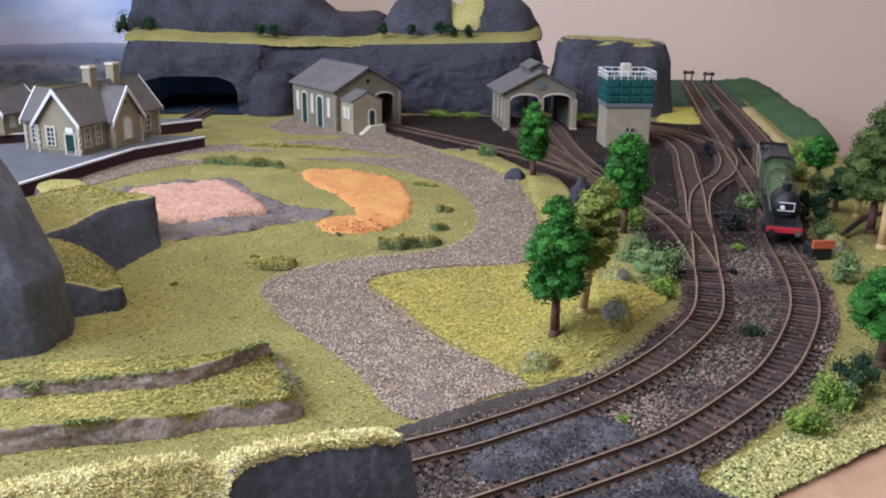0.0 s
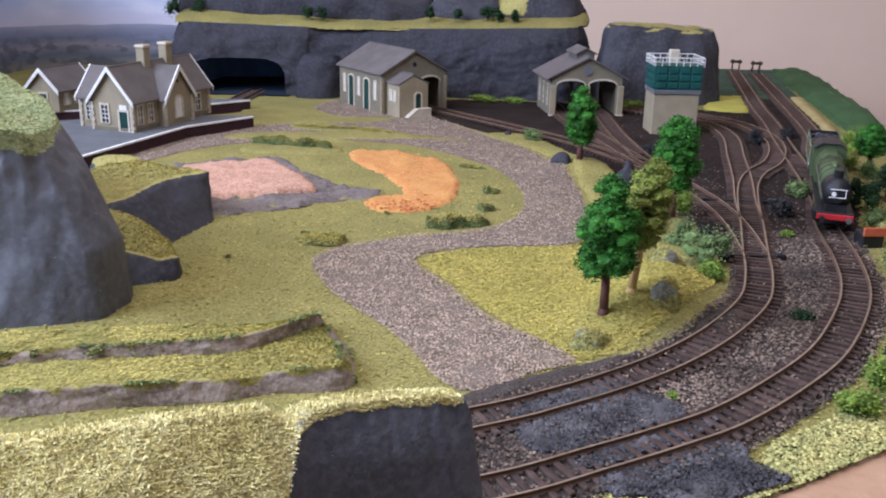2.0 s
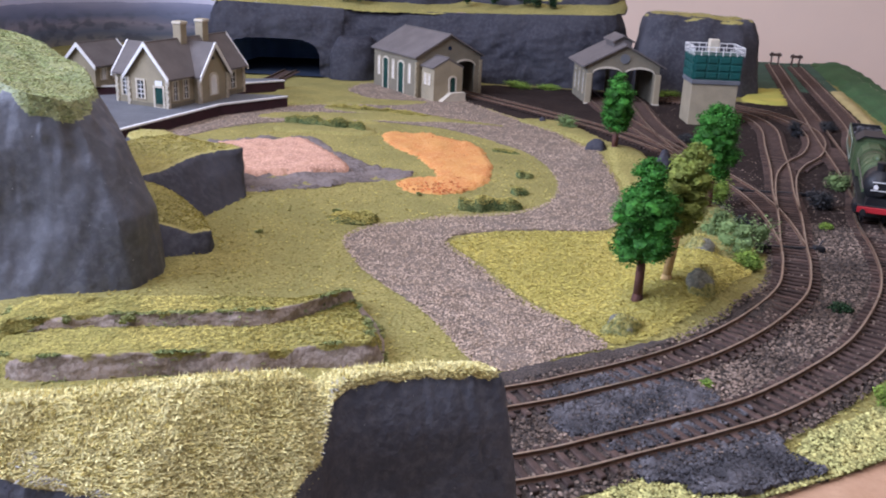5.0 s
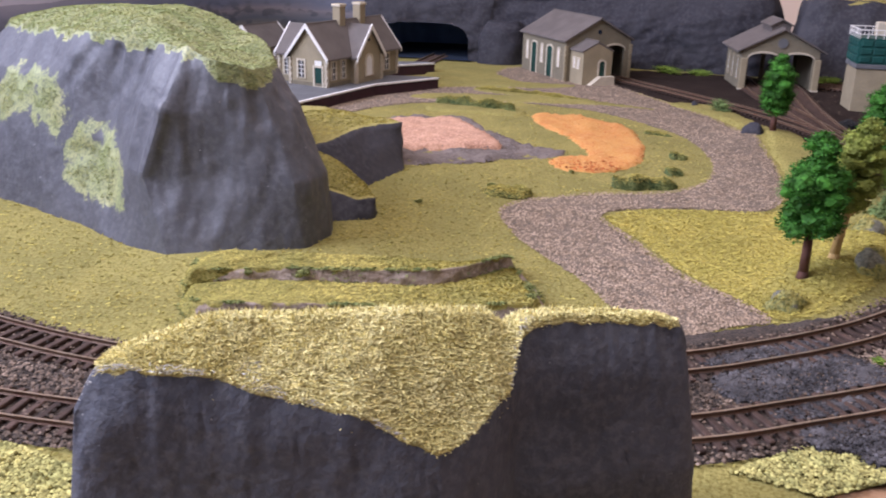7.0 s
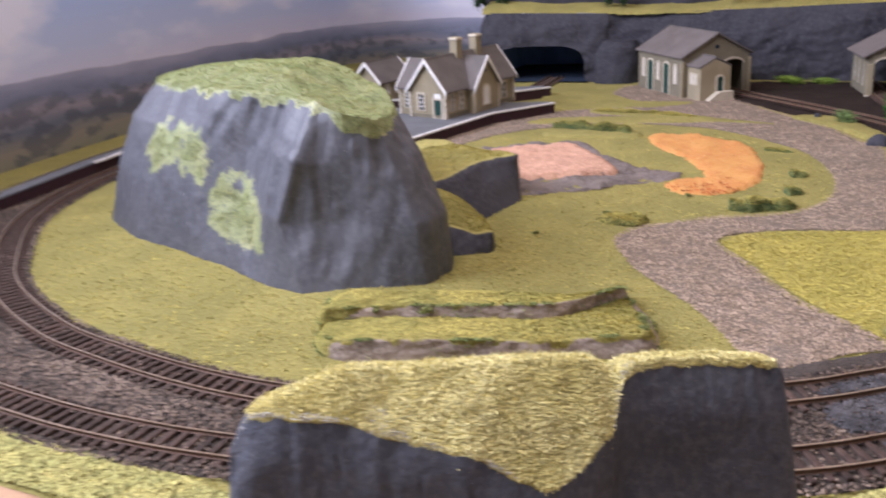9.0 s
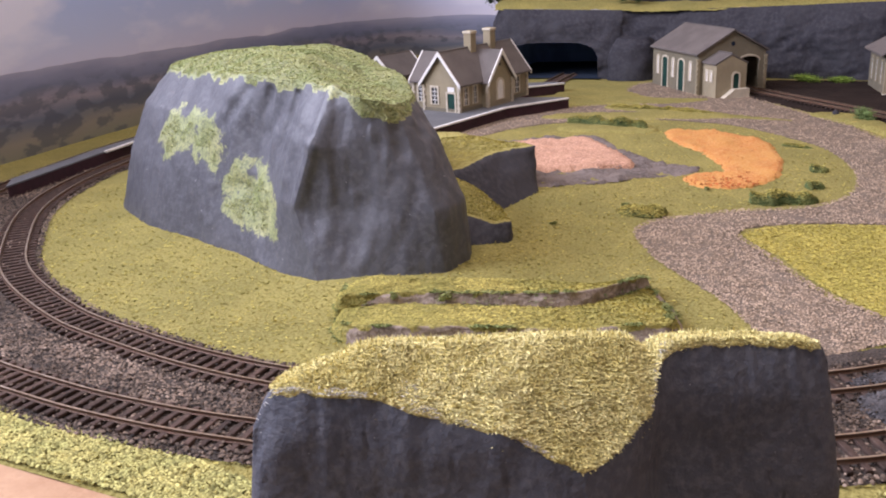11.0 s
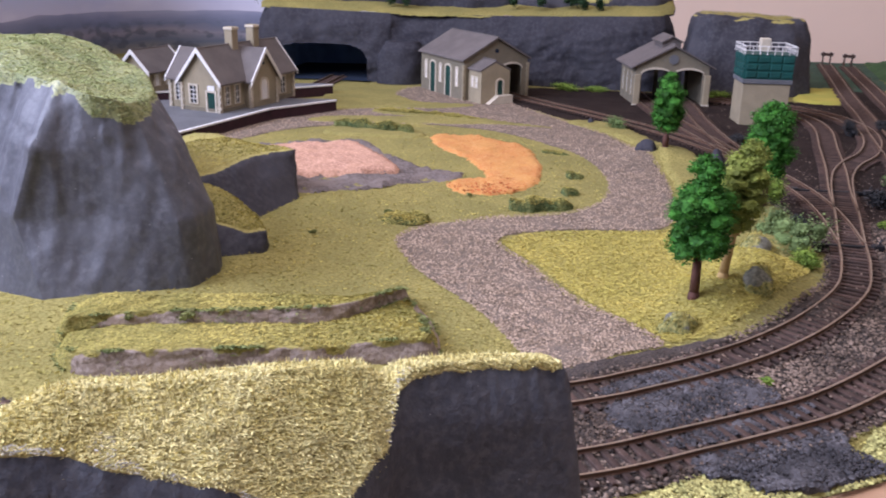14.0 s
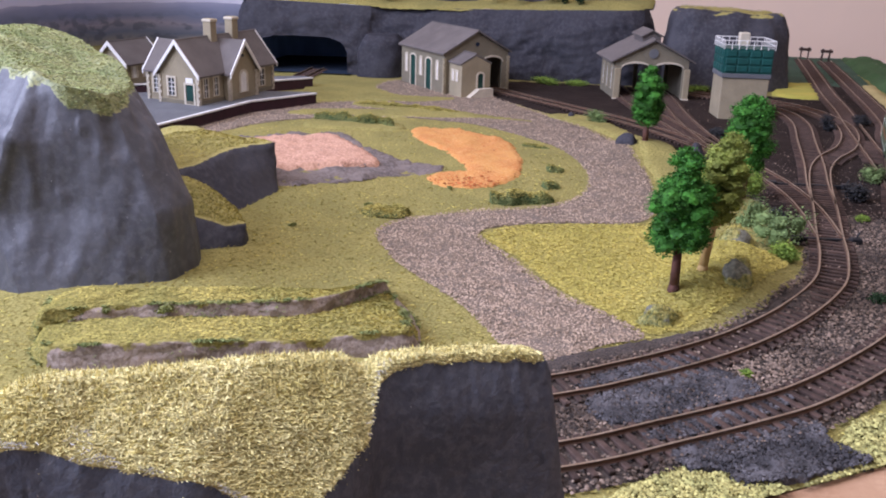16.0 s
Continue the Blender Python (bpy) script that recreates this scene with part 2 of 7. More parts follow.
def box(bm, x0, x1, y0, y1, z0, z1, m=None, bevel=0.0):
    r = bmesh.ops.create_cube(bm, size=1, matrix=Matrix.Translation(((x0 + x1) / 2, (y0 + y1) / 2, (z0 + z1) / 2)) @ Matrix.Diagonal((x1 - x0, y1 - y0, z1 - z0, 1)))
    if bevel:
        es = list({e for v in r["verts"] for e in v.link_edges})
        made = bmesh.ops.bevel(bm, geom=es, offset=bevel, segments=1, affect="EDGES")
        vs = list({v for f in made["faces"] for v in f.verts})
    else:
        vs = r["verts"]
    if m is not None:
        bmesh.ops.transform(bm, matrix=m, verts=vs)
    return vs


def tube(bm, a, b, r0, r1=None, seg=10, caps=True):
    a, b = Vector(a), Vector(b)
    r1 = r0 if r1 is None else r1
    q = (b - a).to_track_quat("Z", "Y").to_matrix().to_4x4()
    bmesh.ops.create_cone(bm, cap_ends=caps, segments=seg, radius1=r0, radius2=max(r1, 1e-5), depth=(b - a).length, matrix=Matrix.Translation((a + b) / 2) @ q)


def prism(bm, outline, z0, z1):
    """A solid over a plan outline."""
    lo = [bm.verts.new((x, y, z0)) for x, y in outline]
    hi = [bm.verts.new((x, y, z1)) for x, y in outline]
    n = len(lo)
    bm.faces.new(lo[::-1])
    bm.faces.new(hi)
    for i in range(n):
        bm.faces.new((lo[i], lo[(i + 1) % n], hi[(i + 1) % n], hi[i]))


def panel(bm, outline, y0, y1):
    """A solid over an outline in x and z, from y0 to y1."""
    lo = [bm.verts.new((x, y0, z)) for x, z in outline]
    hi = [bm.verts.new((x, y1, z)) for x, z in outline]
    n = len(lo)
    bm.faces.new(lo)
    bm.faces.new(hi[::-1])
    for i in range(n):
        bm.faces.new((lo[i], hi[i], hi[(i + 1) % n], lo[(i + 1) % n]))


def spline(points, step=0.004, closed=False):
    """A smooth line through plan points, evenly stepped."""
    p = [np.array(q, float) for q in points]
    n = len(p)
    out = []
    for i in range(n if closed else n - 1):
        a, b = p[i], p[(i + 1) % n]
        z = p[i - 1] if closed or i else 2 * a - b
        c = p[(i + 2) % n] if closed or i < n - 2 else 2 * b - a
        for k in range(24):
            t = k / 24
            out.append(0.5 * (2 * a + (b - z) * t + (2 * z - 5 * a + 4 * b - c) * t * t + (3 * a - z - 3 * b + c) * t**3))
    out.append(p[0] if closed else p[-1])
    out = np.array(out)
    d = np.r_[0, np.cumsum(np.linalg.norm(np.diff(out, axis=0), axis=1))]
    s = np.linspace(0, d[-1], max(3, int(d[-1] / step) + 1))
    line = np.stack([np.interp(s, d, out[:, k]) for k in range(out.shape[1])], 1)
    return line[:-1] if closed else line


def inside(px, py, poly):
    hit = np.zeros(px.shape, bool)
    n = len(poly)
    for i in range(n):
        (x0, y0), (x1, y1) = poly[i], poly[(i + 1) % n]
        if y0 != y1:
            hit ^= ((y0 > py) != (y1 > py)) & (px < (x1 - x0) * (py - y0) / (y1 - y0) + x0)
    return hit


def near(px, py, line):
    """Distance in plan to a line, and the nearest points of it."""
    line = np.asarray(line)
    a, d = line[:-1], np.diff(line, axis=0)
    dd = np.maximum((d * d).sum(1), 1e-12)
    q = np.stack([np.ravel(px), np.ravel(py)], 1)
    best, at = np.empty(len(q)), np.empty((len(q), 2))
    for i in range(0, len(q), 4000):
        w = q[i : i + 4000]
        k = np.clip(((w[:, None] - a) * d).sum(-1) / dd, 0, 1)
        c = a + k[..., None] * d
        far = ((c - w[:, None]) ** 2).sum(-1)
        j = far.argmin(1)
        r = np.arange(len(w))
        best[i : i + 4000], at[i : i + 4000] = np.sqrt(far[r, j]), c[r, j]
    shape = np.shape(px)
    return best.reshape(shape), at[:, 0].reshape(shape), at[:, 1].reshape(shape)


def soft_step(v):
    v = np.clip(v, 0, 1)
    return v * v * (3 - 2 * v)


def waves(x, y, s, seed):
    """Cheap smooth unevenness, from -1 to 1."""
    g = np.random.RandomState(seed)
    out = 0
    for k in range(7):
        a, f, p = g.uniform(0, 6.28), s * g.uniform(0.6, 1.7), g.uniform(0, 6.28)
        out = out + np.sin(f * (x * math.cos(a) + y * math.sin(a)) + p)
    return out / 4


def ground_z(x, y):
    """The height of the scenery over the baseboard."""
    x, y = np.asarray(x, float), np.asarray(y, float)
    z = 0.007 * soft_step((-0.115 - x) / 0.09) * soft_step((y - 0.395) / 0.04) * soft_step((0.86 - y) / 0.13) * soft_step((x + 0.34) / 0.08)
    for cx, cy, r, h in ((0.075, 0.497, 0.030, 0.012), (0.106, 0.527, 0.030, 0.014), (0.112, 0.568, 0.028, 0.014), (0.140, 0.690, 0.030, 0.010), (0.090, 0.895, 0.035, 0.010), (0.335, 0.70, 0.06, 0.006), (0.26, 0.465, 0.03, 0.004)):
        z = z + h * np.exp(-((x - cx) ** 2 + (y - cy) ** 2) / (2 * r * r) * 2)
    return z + 0.0006 * waves(x, y, 60, 3)


def sheet(name, outline, lift, mat, step=0.004, rough=0.0, seed=1, height=None, ragged=0.0016):
    """A patch of ground within a plan outline, laid over the scenery, with its rim turned down into it."""
    poly = np.asarray(outline)
    x0, y0 = poly.min(0)
    x1, y1 = poly.max(0)
    nx, ny = int((x1 - x0) / step) + 2, int((y1 - y0) / step) + 2
    gx, gy = np.meshgrid(x0 + step * np.arange(nx), y0 + step * np.arange(ny), indexing="ij")
    cin = inside(gx[:-1, :-1] + step / 2, gy[:-1, :-1] + step / 2, poly)
    used, rim = np.zeros(gx.shape, bool), np.zeros(gx.shape, int)
    for a in (0, 1):
        for b in (0, 1):
            rim[a : nx - 1 + a, b : ny - 1 + b] += cin
    used = rim > 0
    edge = used & (rim < 4)
    loop = np.vstack([poly, poly[:1]])
    _, ex, ey = near(gx[edge], gy[edge], loop)
    gx[edge], gy[edge] = ex + ragged * waves(ex, ey, 900, seed), ey + ragged * waves(ex, ey, 900, seed + 1)
    gz = (height or ground_z)(gx, gy) + lift
    if rough:
        g = np.random.RandomState(seed)
        gz = gz + rough * g.uniform(-1, 1, gz.shape) + rough * waves(gx, gy, 150, seed)
    gz[edge] -= abs(lift) + 0.001
    index = -np.ones(gx.shape, int)
    index[used] = np.arange(used.sum())
    verts = np.stack([gx[used], gy[used], gz[used]], 1)
    i, j = np.nonzero(cin)
    faces = np.stack([index[i, j], index[i + 1, j], index[i + 1, j + 1], index[i, j + 1]], 1)
    return new(name, mesh_of(name, verts.tolist(), faces.tolist(), mat, True))


def scatter_mesh(name, base_v, base_f, places, scales, turns, mat, tilt=0.3, seed=1):
    """Many small copies of one shape as one mesh."""
    g = np.random.RandomState(seed)
    base_v, base_f = np.array(base_v, float), np.array(base_f, int)
    n, k = len(places), len(base_v)
    ca, sa = np.cos(turns), np.sin(turns)
    rz = np.zeros((n, 3, 3))
    rz[:, 0, 0], rz[:, 0, 1], rz[:, 1, 0], rz[:, 1, 1], rz[:, 2, 2] = ca, -sa, sa, ca, 1
    tx = g.uniform(-tilt, tilt, n)
    rx = np.zeros((n, 3, 3))
    rx[:, 0, 0], rx[:, 1, 1], rx[:, 1, 2], rx[:, 2, 1], rx[:, 2, 2] = 1, np.cos(tx), -np.sin(tx), np.sin(tx), np.cos(tx)
    v = np.einsum("nij,njk,vk->nvi", rz, rx, base_v) * np.asarray(scales)[:, None, None] + np.asarray(places)[:, None]
    f = (base_f[None] + (np.arange(n) * k)[:, None, None]).reshape(-1, base_f.shape[1])
    me = bpy.data.meshes.new(name)
    me.vertices.add(n * k)
    me.vertices.foreach_set("co", v.reshape(-1).astype(np.float32))
    me.loops.add(f.size)
    me.loops.foreach_set("vertex_index", f.reshape(-1).astype(np.int32))
    me.polygons.add(len(f))
    me.polygons.foreach_set("loop_start", (np.arange(len(f)) * f.shape[1]).astype(np.int32))
    me.update(calc_edges=True)
    me.materials.append(mat)
    return new(name, me)


PEBBLE_V = [(0.5, 0.1, -0.1), (-0.2, 0.5, -0.05), (-0.45, -0.3, -0.1), (0.25, -0.45, 0.0), (0.05, 0.05, 0.38)]
PEBBLE_F = [(0, 1, 4), (1, 2, 4), (2, 3, 4), (3, 0, 4)]
BLADE_V = [(-0.14, 0, 0), (0.14, 0, 0), (0.05, 0.35, 0.8)]
BLADE_F = [(0, 1, 2)]
FLECK_V = [(-0.5, -0.13, 0), (0.5, -0.1, 0.1), (0.45, 0.13, 0.25), (-0.4, 0.12, 0.12)]
FLECK_F = [(0, 1, 2), (0, 2, 3)]


def sprinkle(name, outline, count, size, mat, base_v, base_f, lift=0.0, seed=1, keep=None, tilt=0.4, height=None):
    poly = np.asarray(outline)
    g = np.random.RandomState(seed)
    (x0, y0), (x1, y1) = poly.min(0), poly.max(0)
    area = 0.5 * abs(np.dot(poly[:, 0], np.roll(poly[:, 1], 1)) - np.dot(poly[:, 1], np.roll(poly[:, 0], 1)))
    n = int(count * (x1 - x0) * (y1 - y0) / max(area, 1e-9))
    x, y = g.uniform(x0, x1, n), g.uniform(y0, y1, n)
    ok = inside(x, y, poly)
    if keep is not None:
        ok &= keep(x, y, g)
    x, y = x[ok], y[ok]
    z = (height or ground_z)(x, y) + lift
    return scatter_mesh(name, base_v, base_f, np.stack([x, y, z], 1), size * g.uniform(0.55, 1.3, len(x)), g.uniform(0, 6.28, len(x)), mat, tilt, seed)

# ---- room ----
def plain_box(name, x0, x1, y0, y1, z0, z1, mat, label="", category="", kind="structure"):
    bm = bmesh.new()
    box(bm, x0, x1, y0, y1, z0, z1)
    return tagged(part(name, bm, mat), label, category, "", kind)


RX0, RX1, RY0, RY1 = -1.30, 2.3, -1.6, 2.05
plain_box("floor", RX0, RX1, RY0, RY1, -0.95, -0.90, M_FLOOR, "brown carpeted room floor under the layout", "floor")
plain_box("ceiling", RX0, RX1, RY0, RY1, CEIL, CEIL + 0.05, M_CEIL, "plain white ceiling over the layout", "ceiling")
plain_box("wall_north", RX0, RX1, RY1, RY1 + 0.08, -0.95, CEIL, M_WALL, "plain cream painted wall behind the layout", "wall")
plain_box("wall_east", RX1, RX1 + 0.08, RY0, RY1, -0.95, CEIL, M_WALL, "plain cream painted side wall", "wall")
# unseen; white instead of cream so that its bounce stays neutral
plain_box("wall_south", RX0, RX1, RY0 - 0.08, RY0, -0.95, CEIL, M_CEIL, "unseen wall behind the viewer, added in white to bounce neutral light", "wall")
plain_box("wall_west_south", RX0 - 0.08, RX0, RY0, -0.45, -0.95, CEIL, M_WALL, "plain cream wall beside the window", "wall")
plain_box("wall_west_north", RX0 - 0.08, RX0, 0.82, RY1, -0.95, CEIL, M_WALL, "plain cream wall behind the painted backdrop", "wall")
plain_box("wall_west_low", RX0 - 0.08, RX0, -0.45, 0.82, -0.95, 0.40, M_WALL, "plain cream wall under the window", "wall")
plain_box("wall_west_high", RX0 - 0.08, RX0, -0.45, 0.82, 1.30, CEIL, M_WALL, "plain cream wall over the window", "wall")

# ---- baseboard and ground ----
EDGE_FRONT = [(-0.90, 0.42), (-0.62, 0.285), (-0.46, 0.232), (-0.34, 0.212), (-0.262, 0.205), (-0.225, 0.135), (-0.12, 0.125), (0.02, 0.205), (0.046, 0.283), (0.075, 0.301), (0.134, 0.335), (0.211, 0.387), (0.30, 0.445)]
EDGE_RIGHT = [(0.40, 0.56), (0.425, 0.70), (0.43, 0.82), (0.455, 0.95), (0.49, 1.184), (0.53, 1.467), (0.592, 1.806)]
BOARD = EDGE_FRONT + EDGE_RIGHT + [(-0.90, 1.806)]
bm = bmesh.new()
prism(bm, BOARD, -0.06, -0.006)
tagged(part("baseboard", bm, M_WOODEDGE), "sawn timber baseboard under the model scenery", "baseboard", "", "structure")
tagged(sheet("ground", BOARD, 0.0, M_GRASS, 0.006, ragged=0.0), "ground of yellow-green static grass over the baseboard", "ground", "", "structure")
bm = bmesh.new()
front = EDGE_FRONT + EDGE_RIGHT[:2]
off = [(x + 0.05 * (0.55 if x > 0.03 else 0.2), y - 0.05) for x, y in front]
prism(bm, front + off[::-1], -0.07, -0.0014)
tagged(part("timber_frame", bm, M_WOODEDGE), "pale sawn timber frame along the layout's front edge", "frame", "", "structure")

# ---- tracks ----
INNER = [(-0.35, 1.36), (-0.36, 1.22), (-0.40, 1.13), (-0.47, 1.075), (-0.56, 1.02), (-0.63, 0.93), (-0.662, 0.80), (-0.657, 0.65), (-0.622, 0.54), (-0.555, 0.448), (-0.50, 0.395), (-0.42, 0.349), (-0.36, 0.329), (-0.30, 0.315), (-0.24, 0.309), (-0.16, 0.313), (-0.08, 0.335), (0.0, 0.373), (0.03, 0.391), (0.062, 0.413), (0.096, 0.442), (0.132, 0.483), (0.165, 0.535), (0.182, 0.585), (0.194, 0.638), (0.212, 0.715), (0.225, 0.783), (0.244, 0.867), (0.264, 0.970), (0.285, 1.08), (0.28, 1.16), (0.24, 1.23), (0.18, 1.27)]
OUTER = [(-0.43, 1.38), (-0.53, 1.25), (-0.63, 1.12), (-0.70, 0.97), (-0.725, 0.80), (-0.712, 0.62), (-0.685, 0.51), (-0.62, 0.41), (-0.53, 0.327), (-0.43, 0.282), (-0.35, 0.264), (-0.29, 0.258), (-0.24, 0.258), (-0.16, 0.263), (-0.08, 0.282), (0.0, 0.312), (0.046, 0.338), (0.082, 0.360), (0.112, 0.381), (0.148, 0.416), (0.185, 0.460), (0.219, 0.519), (0.240, 0.568), (0.255, 0.625), (0.272, 0.715), (0.299, 0.80), (0.335, 0.92), (0.368, 1.03), (0.395, 1.12), (0.435, 1.36), (0.492, 1.725)]
CROSS = [(0.2135, 0.722), (0.229, 0.79), (0.246, 0.85), (0.267, 0.898), (0.298, 0.95), (0.324, 1.025), (0.333, 1.10), (0.318, 1.18), (0.27, 1.245), (0.20, 1.30)]
LINK = [(0.288, 0.765), (0.307, 0.86), (0.327, 0.98), (0.344, 1.08), (0.362, 1.18), (0.383, 1.32), (0.415, 1.50), (0.458, 1.745)]
YARD = [(0.1925, 0.632), (0.197, 0.69), (0.197, 0.745), (0.190, 0.80), (0.172, 0.87), (0.135, 0.955), (0.085, 1.04), (0.02, 1.12), (-0.05, 1.20), (-0.115, 1.28)]
SHED_A = [(0.172, 0.87), (0.150, 0.96), (0.128, 1.06), (0.108, 1.15), (0.097, 1.23), (0.088, 1.32)]
SHED_B = [(0.172, 0.87), (0.160, 0.97), (0.152, 1.07), (0.150, 1.15), (0.148, 1.24), (0.135, 1.32)]
GAUGE = 0.0165


def offset_line(line, d):
    t = np.gradient(line, axis=0)
    t /= np.linalg.norm(t, axis=1)[:, None]
    return line + d * np.stack([-t[:, 1], t[:, 0]], 1)


LINES = {k: spline(v, 0.004) for k, v in dict(inner=INNER, outer=OUTER, cross=CROSS, link=LINK, yard=YARD, shed_a=SHED_A, shed_b=SHED_B).items()}


_bm = bmesh.new()
box(_bm, -0.0016, 0.0016, -0.0150, 0.0150, 0.0, 0.0022, None, 0.0004)
SLEEPER = bpy.data.meshes.new("sleeper")
_bm.to_mesh(SLEEPER)
_bm.free()
SLEEPER.materials.append(M_SLEEPER)


def track(name, key, label, shun=(), z=0.0012, part_range=None):
    line = LINES[key]
    t = thing(name, label, "railway track")
    for side in (-1, 1):
        rail = offset_line(line, side * (GAUGE / 2 + 0.0005))
        nrm = offset_line(rail, 1.0) - rail
        prof = [(-0.0009, 0.002), (-0.0004, 0.0026), (-0.0004, 0.0036), (-0.0006, 0.0042), (0.0006, 0.0042), (0.0004, 0.0036), (0.0004, 0.0026), (0.0009, 0.002)]
        zz = ground_z(rail[:, 0], rail[:, 1]) * 0 + z
        verts, faces = [], []
        for i in range(len(rail)):
            for o, h in prof:
                verts.append((rail[i, 0] + nrm[i, 0] * o, rail[i, 1] + nrm[i, 1] * o, zz[i] + h))
        k = len(prof)
        for i in range(len(rail) - 1):
            for j in range(k):
                faces.append((i * k + j, i * k + (j + 1) % k, (i + 1) * k + (j + 1) % k, (i + 1) * k + j))
        ob = solid("rail", verts, faces, [M_RAIL, M_RAILTOP], t)
        top = [1 if (n % k) == 3 else 0 for n in range(len(faces))]
        ob.data.polygons.foreach_set("material_index", top)
    d = np.r_[0, np.cumsum(np.linalg.norm(np.diff(line, axis=0), axis=1))]
    rest_v, rest_f, made = [], [], 0
    tang = np.gradient(line, axis=0)
    for s in np.arange(0.004, d[-1], 0.0072):
        x, y = np.interp(s, d, line[:, 0]), np.interp(s, d, line[:, 1])
        a = math.atan2(np.interp(s, d, tang[:, 1]), np.interp(s, d, tang[:, 0]))
        if any(np.hypot(LINES[o][:, 0] - x, LINES[o][:, 1] - y).min() < 0.0125 for o in shun):
            continue
        m = pose(x, y, z, 0, 0, math.degrees(a) + random.uniform(-1.2, 1.2))
        if y < 0.95 and x > -0.45 and made < 300:
            ob = new("sleeper", SLEEPER)
            ob.parent = t
            ob.matrix_basis = m
            made += 1
        else:
            b = len(rest_v)
            rest_v += [m @ v.co for v in SLEEPER.vertices]
            rest_f += [[b + i for i in p.vertices] for p in SLEEPER.polygons]
    if rest_v:
        tagged(solid("sleeper_bed", rest_v, rest_f, M_SLEEPER, t), "", "", "", "stuff")
    return t


def stretch(key, y_most, d):
    """A track's line from its western to its eastern part below y_most, set off to its side."""
    line = LINES[key]
    low = line[:, 1] < y_most
    return offset_line(line, d)[low]


BED = np.vstack([stretch("inner", 0.70, 0.019), stretch("outer", 0.70, -0.021)[::-1]])


# ---- rock mounds ----
def fractal(v, s, n=4):
    out, amp = 0.0, 1.0
    for _ in range(n):
        out += amp * noise.noise(Vector(v) * s)
        amp, s = amp * 0.5, s * 2.1
    return out


def straight(points, step):
    """A closed outline with its corners kept."""
    p = np.array(list(points) + [points[0]], float)
    d = np.r_[0, np.cumsum(np.linalg.norm(np.diff(p, axis=0), axis=1))]
    s = np.linspace(0, d[-1], max(8, int(d[-1] / step)), endpoint=False)
    return np.stack([np.interp(s, d, p[:, 0]), np.interp(s, d, p[:, 1])], 1)


def mound(name, outline, crest, profile, mat, rough=0.004, grain=25.0, grass=None, grass_mat=None, label="", category="rock", z0=0.0, step=0.005, rings=4, blades=0, blade_mat=None, blade=0.003, kind="", seed=0, sharp=False, ends=None, streak=1.0):
    """A rock whose rings close from a plan outline to a crest. crest(x, y) gives the crest's point for an outline point; profile holds (closing, height) pairs from foot to top."""
    line = straight(outline, step) if sharp else spline(outline, step, True)
    if np.dot(line[:, 0], np.roll(line[:, 1], -1)) < np.dot(line[:, 1], np.roll(line[:, 0], -1)):
        line = line[::-1]
    tops = [crest(x, y) for x, y in line]
    def finer(steps):
        fine = []
        for (k0, h0), (k1, h1) in zip(steps[:-1], steps[1:]):
            for r in range(rings):
                fine.append((k0 + (k1 - k0) * r / rings, h0 + (h1 - h0) * r / rings))
        return fine + [steps[-1]]

    prof = finer(profile)
    # where ends() says so, the rock closes by another profile
    prof2, share = finer(ends[0]) if ends else prof, [ends[1](x, y) for x, y in line] if ends else [0.0] * len(line)
    verts, faces, n = [], [], len(line)
    for (ka, ha), (kb, hb) in zip(prof, prof2):
        for (x, y), (cx, cy, cz), w in zip(line, tops, share):
            k, h = ka + (kb - ka) * w, ha + (hb - ha) * w
            p = Vector((x + (cx - x) * k, y + (cy - y) * k, z0 + (cz - z0) * h))
            d = fractal((p.x + seed * 3.1, p.y, p.z * streak), grain) * rough
            out = Vector((x - cx, y - cy, 0))
            out = out.normalized() if out.length > 1e-6 else Vector((0, 0, 1))
            fade = min(1.0, h * 6 + 0.2)
            p += out * d * fade * (1 - k) + Vector((0, 0, 0.5 * d * h))
            verts.append(p)
    for r in range(len(prof) - 1):
        for i in range(n):
            j = (i + 1) % n
            faces.append((r * n + i, r * n + j, (r + 1) * n + j, (r + 1) * n + i))
    if prof[-1][0] < 1:
        faces.append([(len(prof) - 1) * n + i for i in range(n)])
    rock = solid(name, verts, faces, mat, None, label, True)
    tagged(rock, label, category, "", kind)
    if grass:
        me = rock.data
        pick = [p.index for p in me.polygons if grass(p.center, p.normal)]
        if pick:
            # how much of each corner is grassed, for the material
            total, count = np.zeros(len(me.vertices)), np.zeros(len(me.vertices))
            chosen_set = set(pick)
            for f in me.polygons:
                for v in f.vertices:
                    count[v] += 1
                    total[v] += f.index in chosen_set
            attr = me.attributes.new("turf", "FLOAT", "POINT")
            attr.data.foreach_set("value", (total / np.maximum(count, 1)).astype(np.float32))
            if blades:
                g = np.random.RandomState(seed + 7)
                areas = np.array([me.polygons[f].area for f in pick])
                chosen = g.choice(len(pick), blades, p=areas / areas.sum())
                pts = []
                for c in chosen:
                    vs = [me.vertices[v].co for v in me.polygons[pick[c]].vertices]
                    if len(vs) > 4:
                        vs = [vs[i] for i in g.choice(len(vs), 4, replace=False)]
                    w = g.dirichlet([1] * len(vs))
                    q = sum((v * float(a) for v, a in zip(vs, w)), Vector()) + me.polygons[pick[c]].normal * 0.0008
                    pts.append(tuple(q))
                tuft = scatter_mesh("turf", BLADE_V, BLADE_F, np.array(pts), blade * g.uniform(0.5, 1.3, blades), g.uniform(0, 6.28, blades), blade_mat, 1.3, seed)
                tuft.parent = rock
                tagged(tuft, "", "", "", "stuff")
    return rock


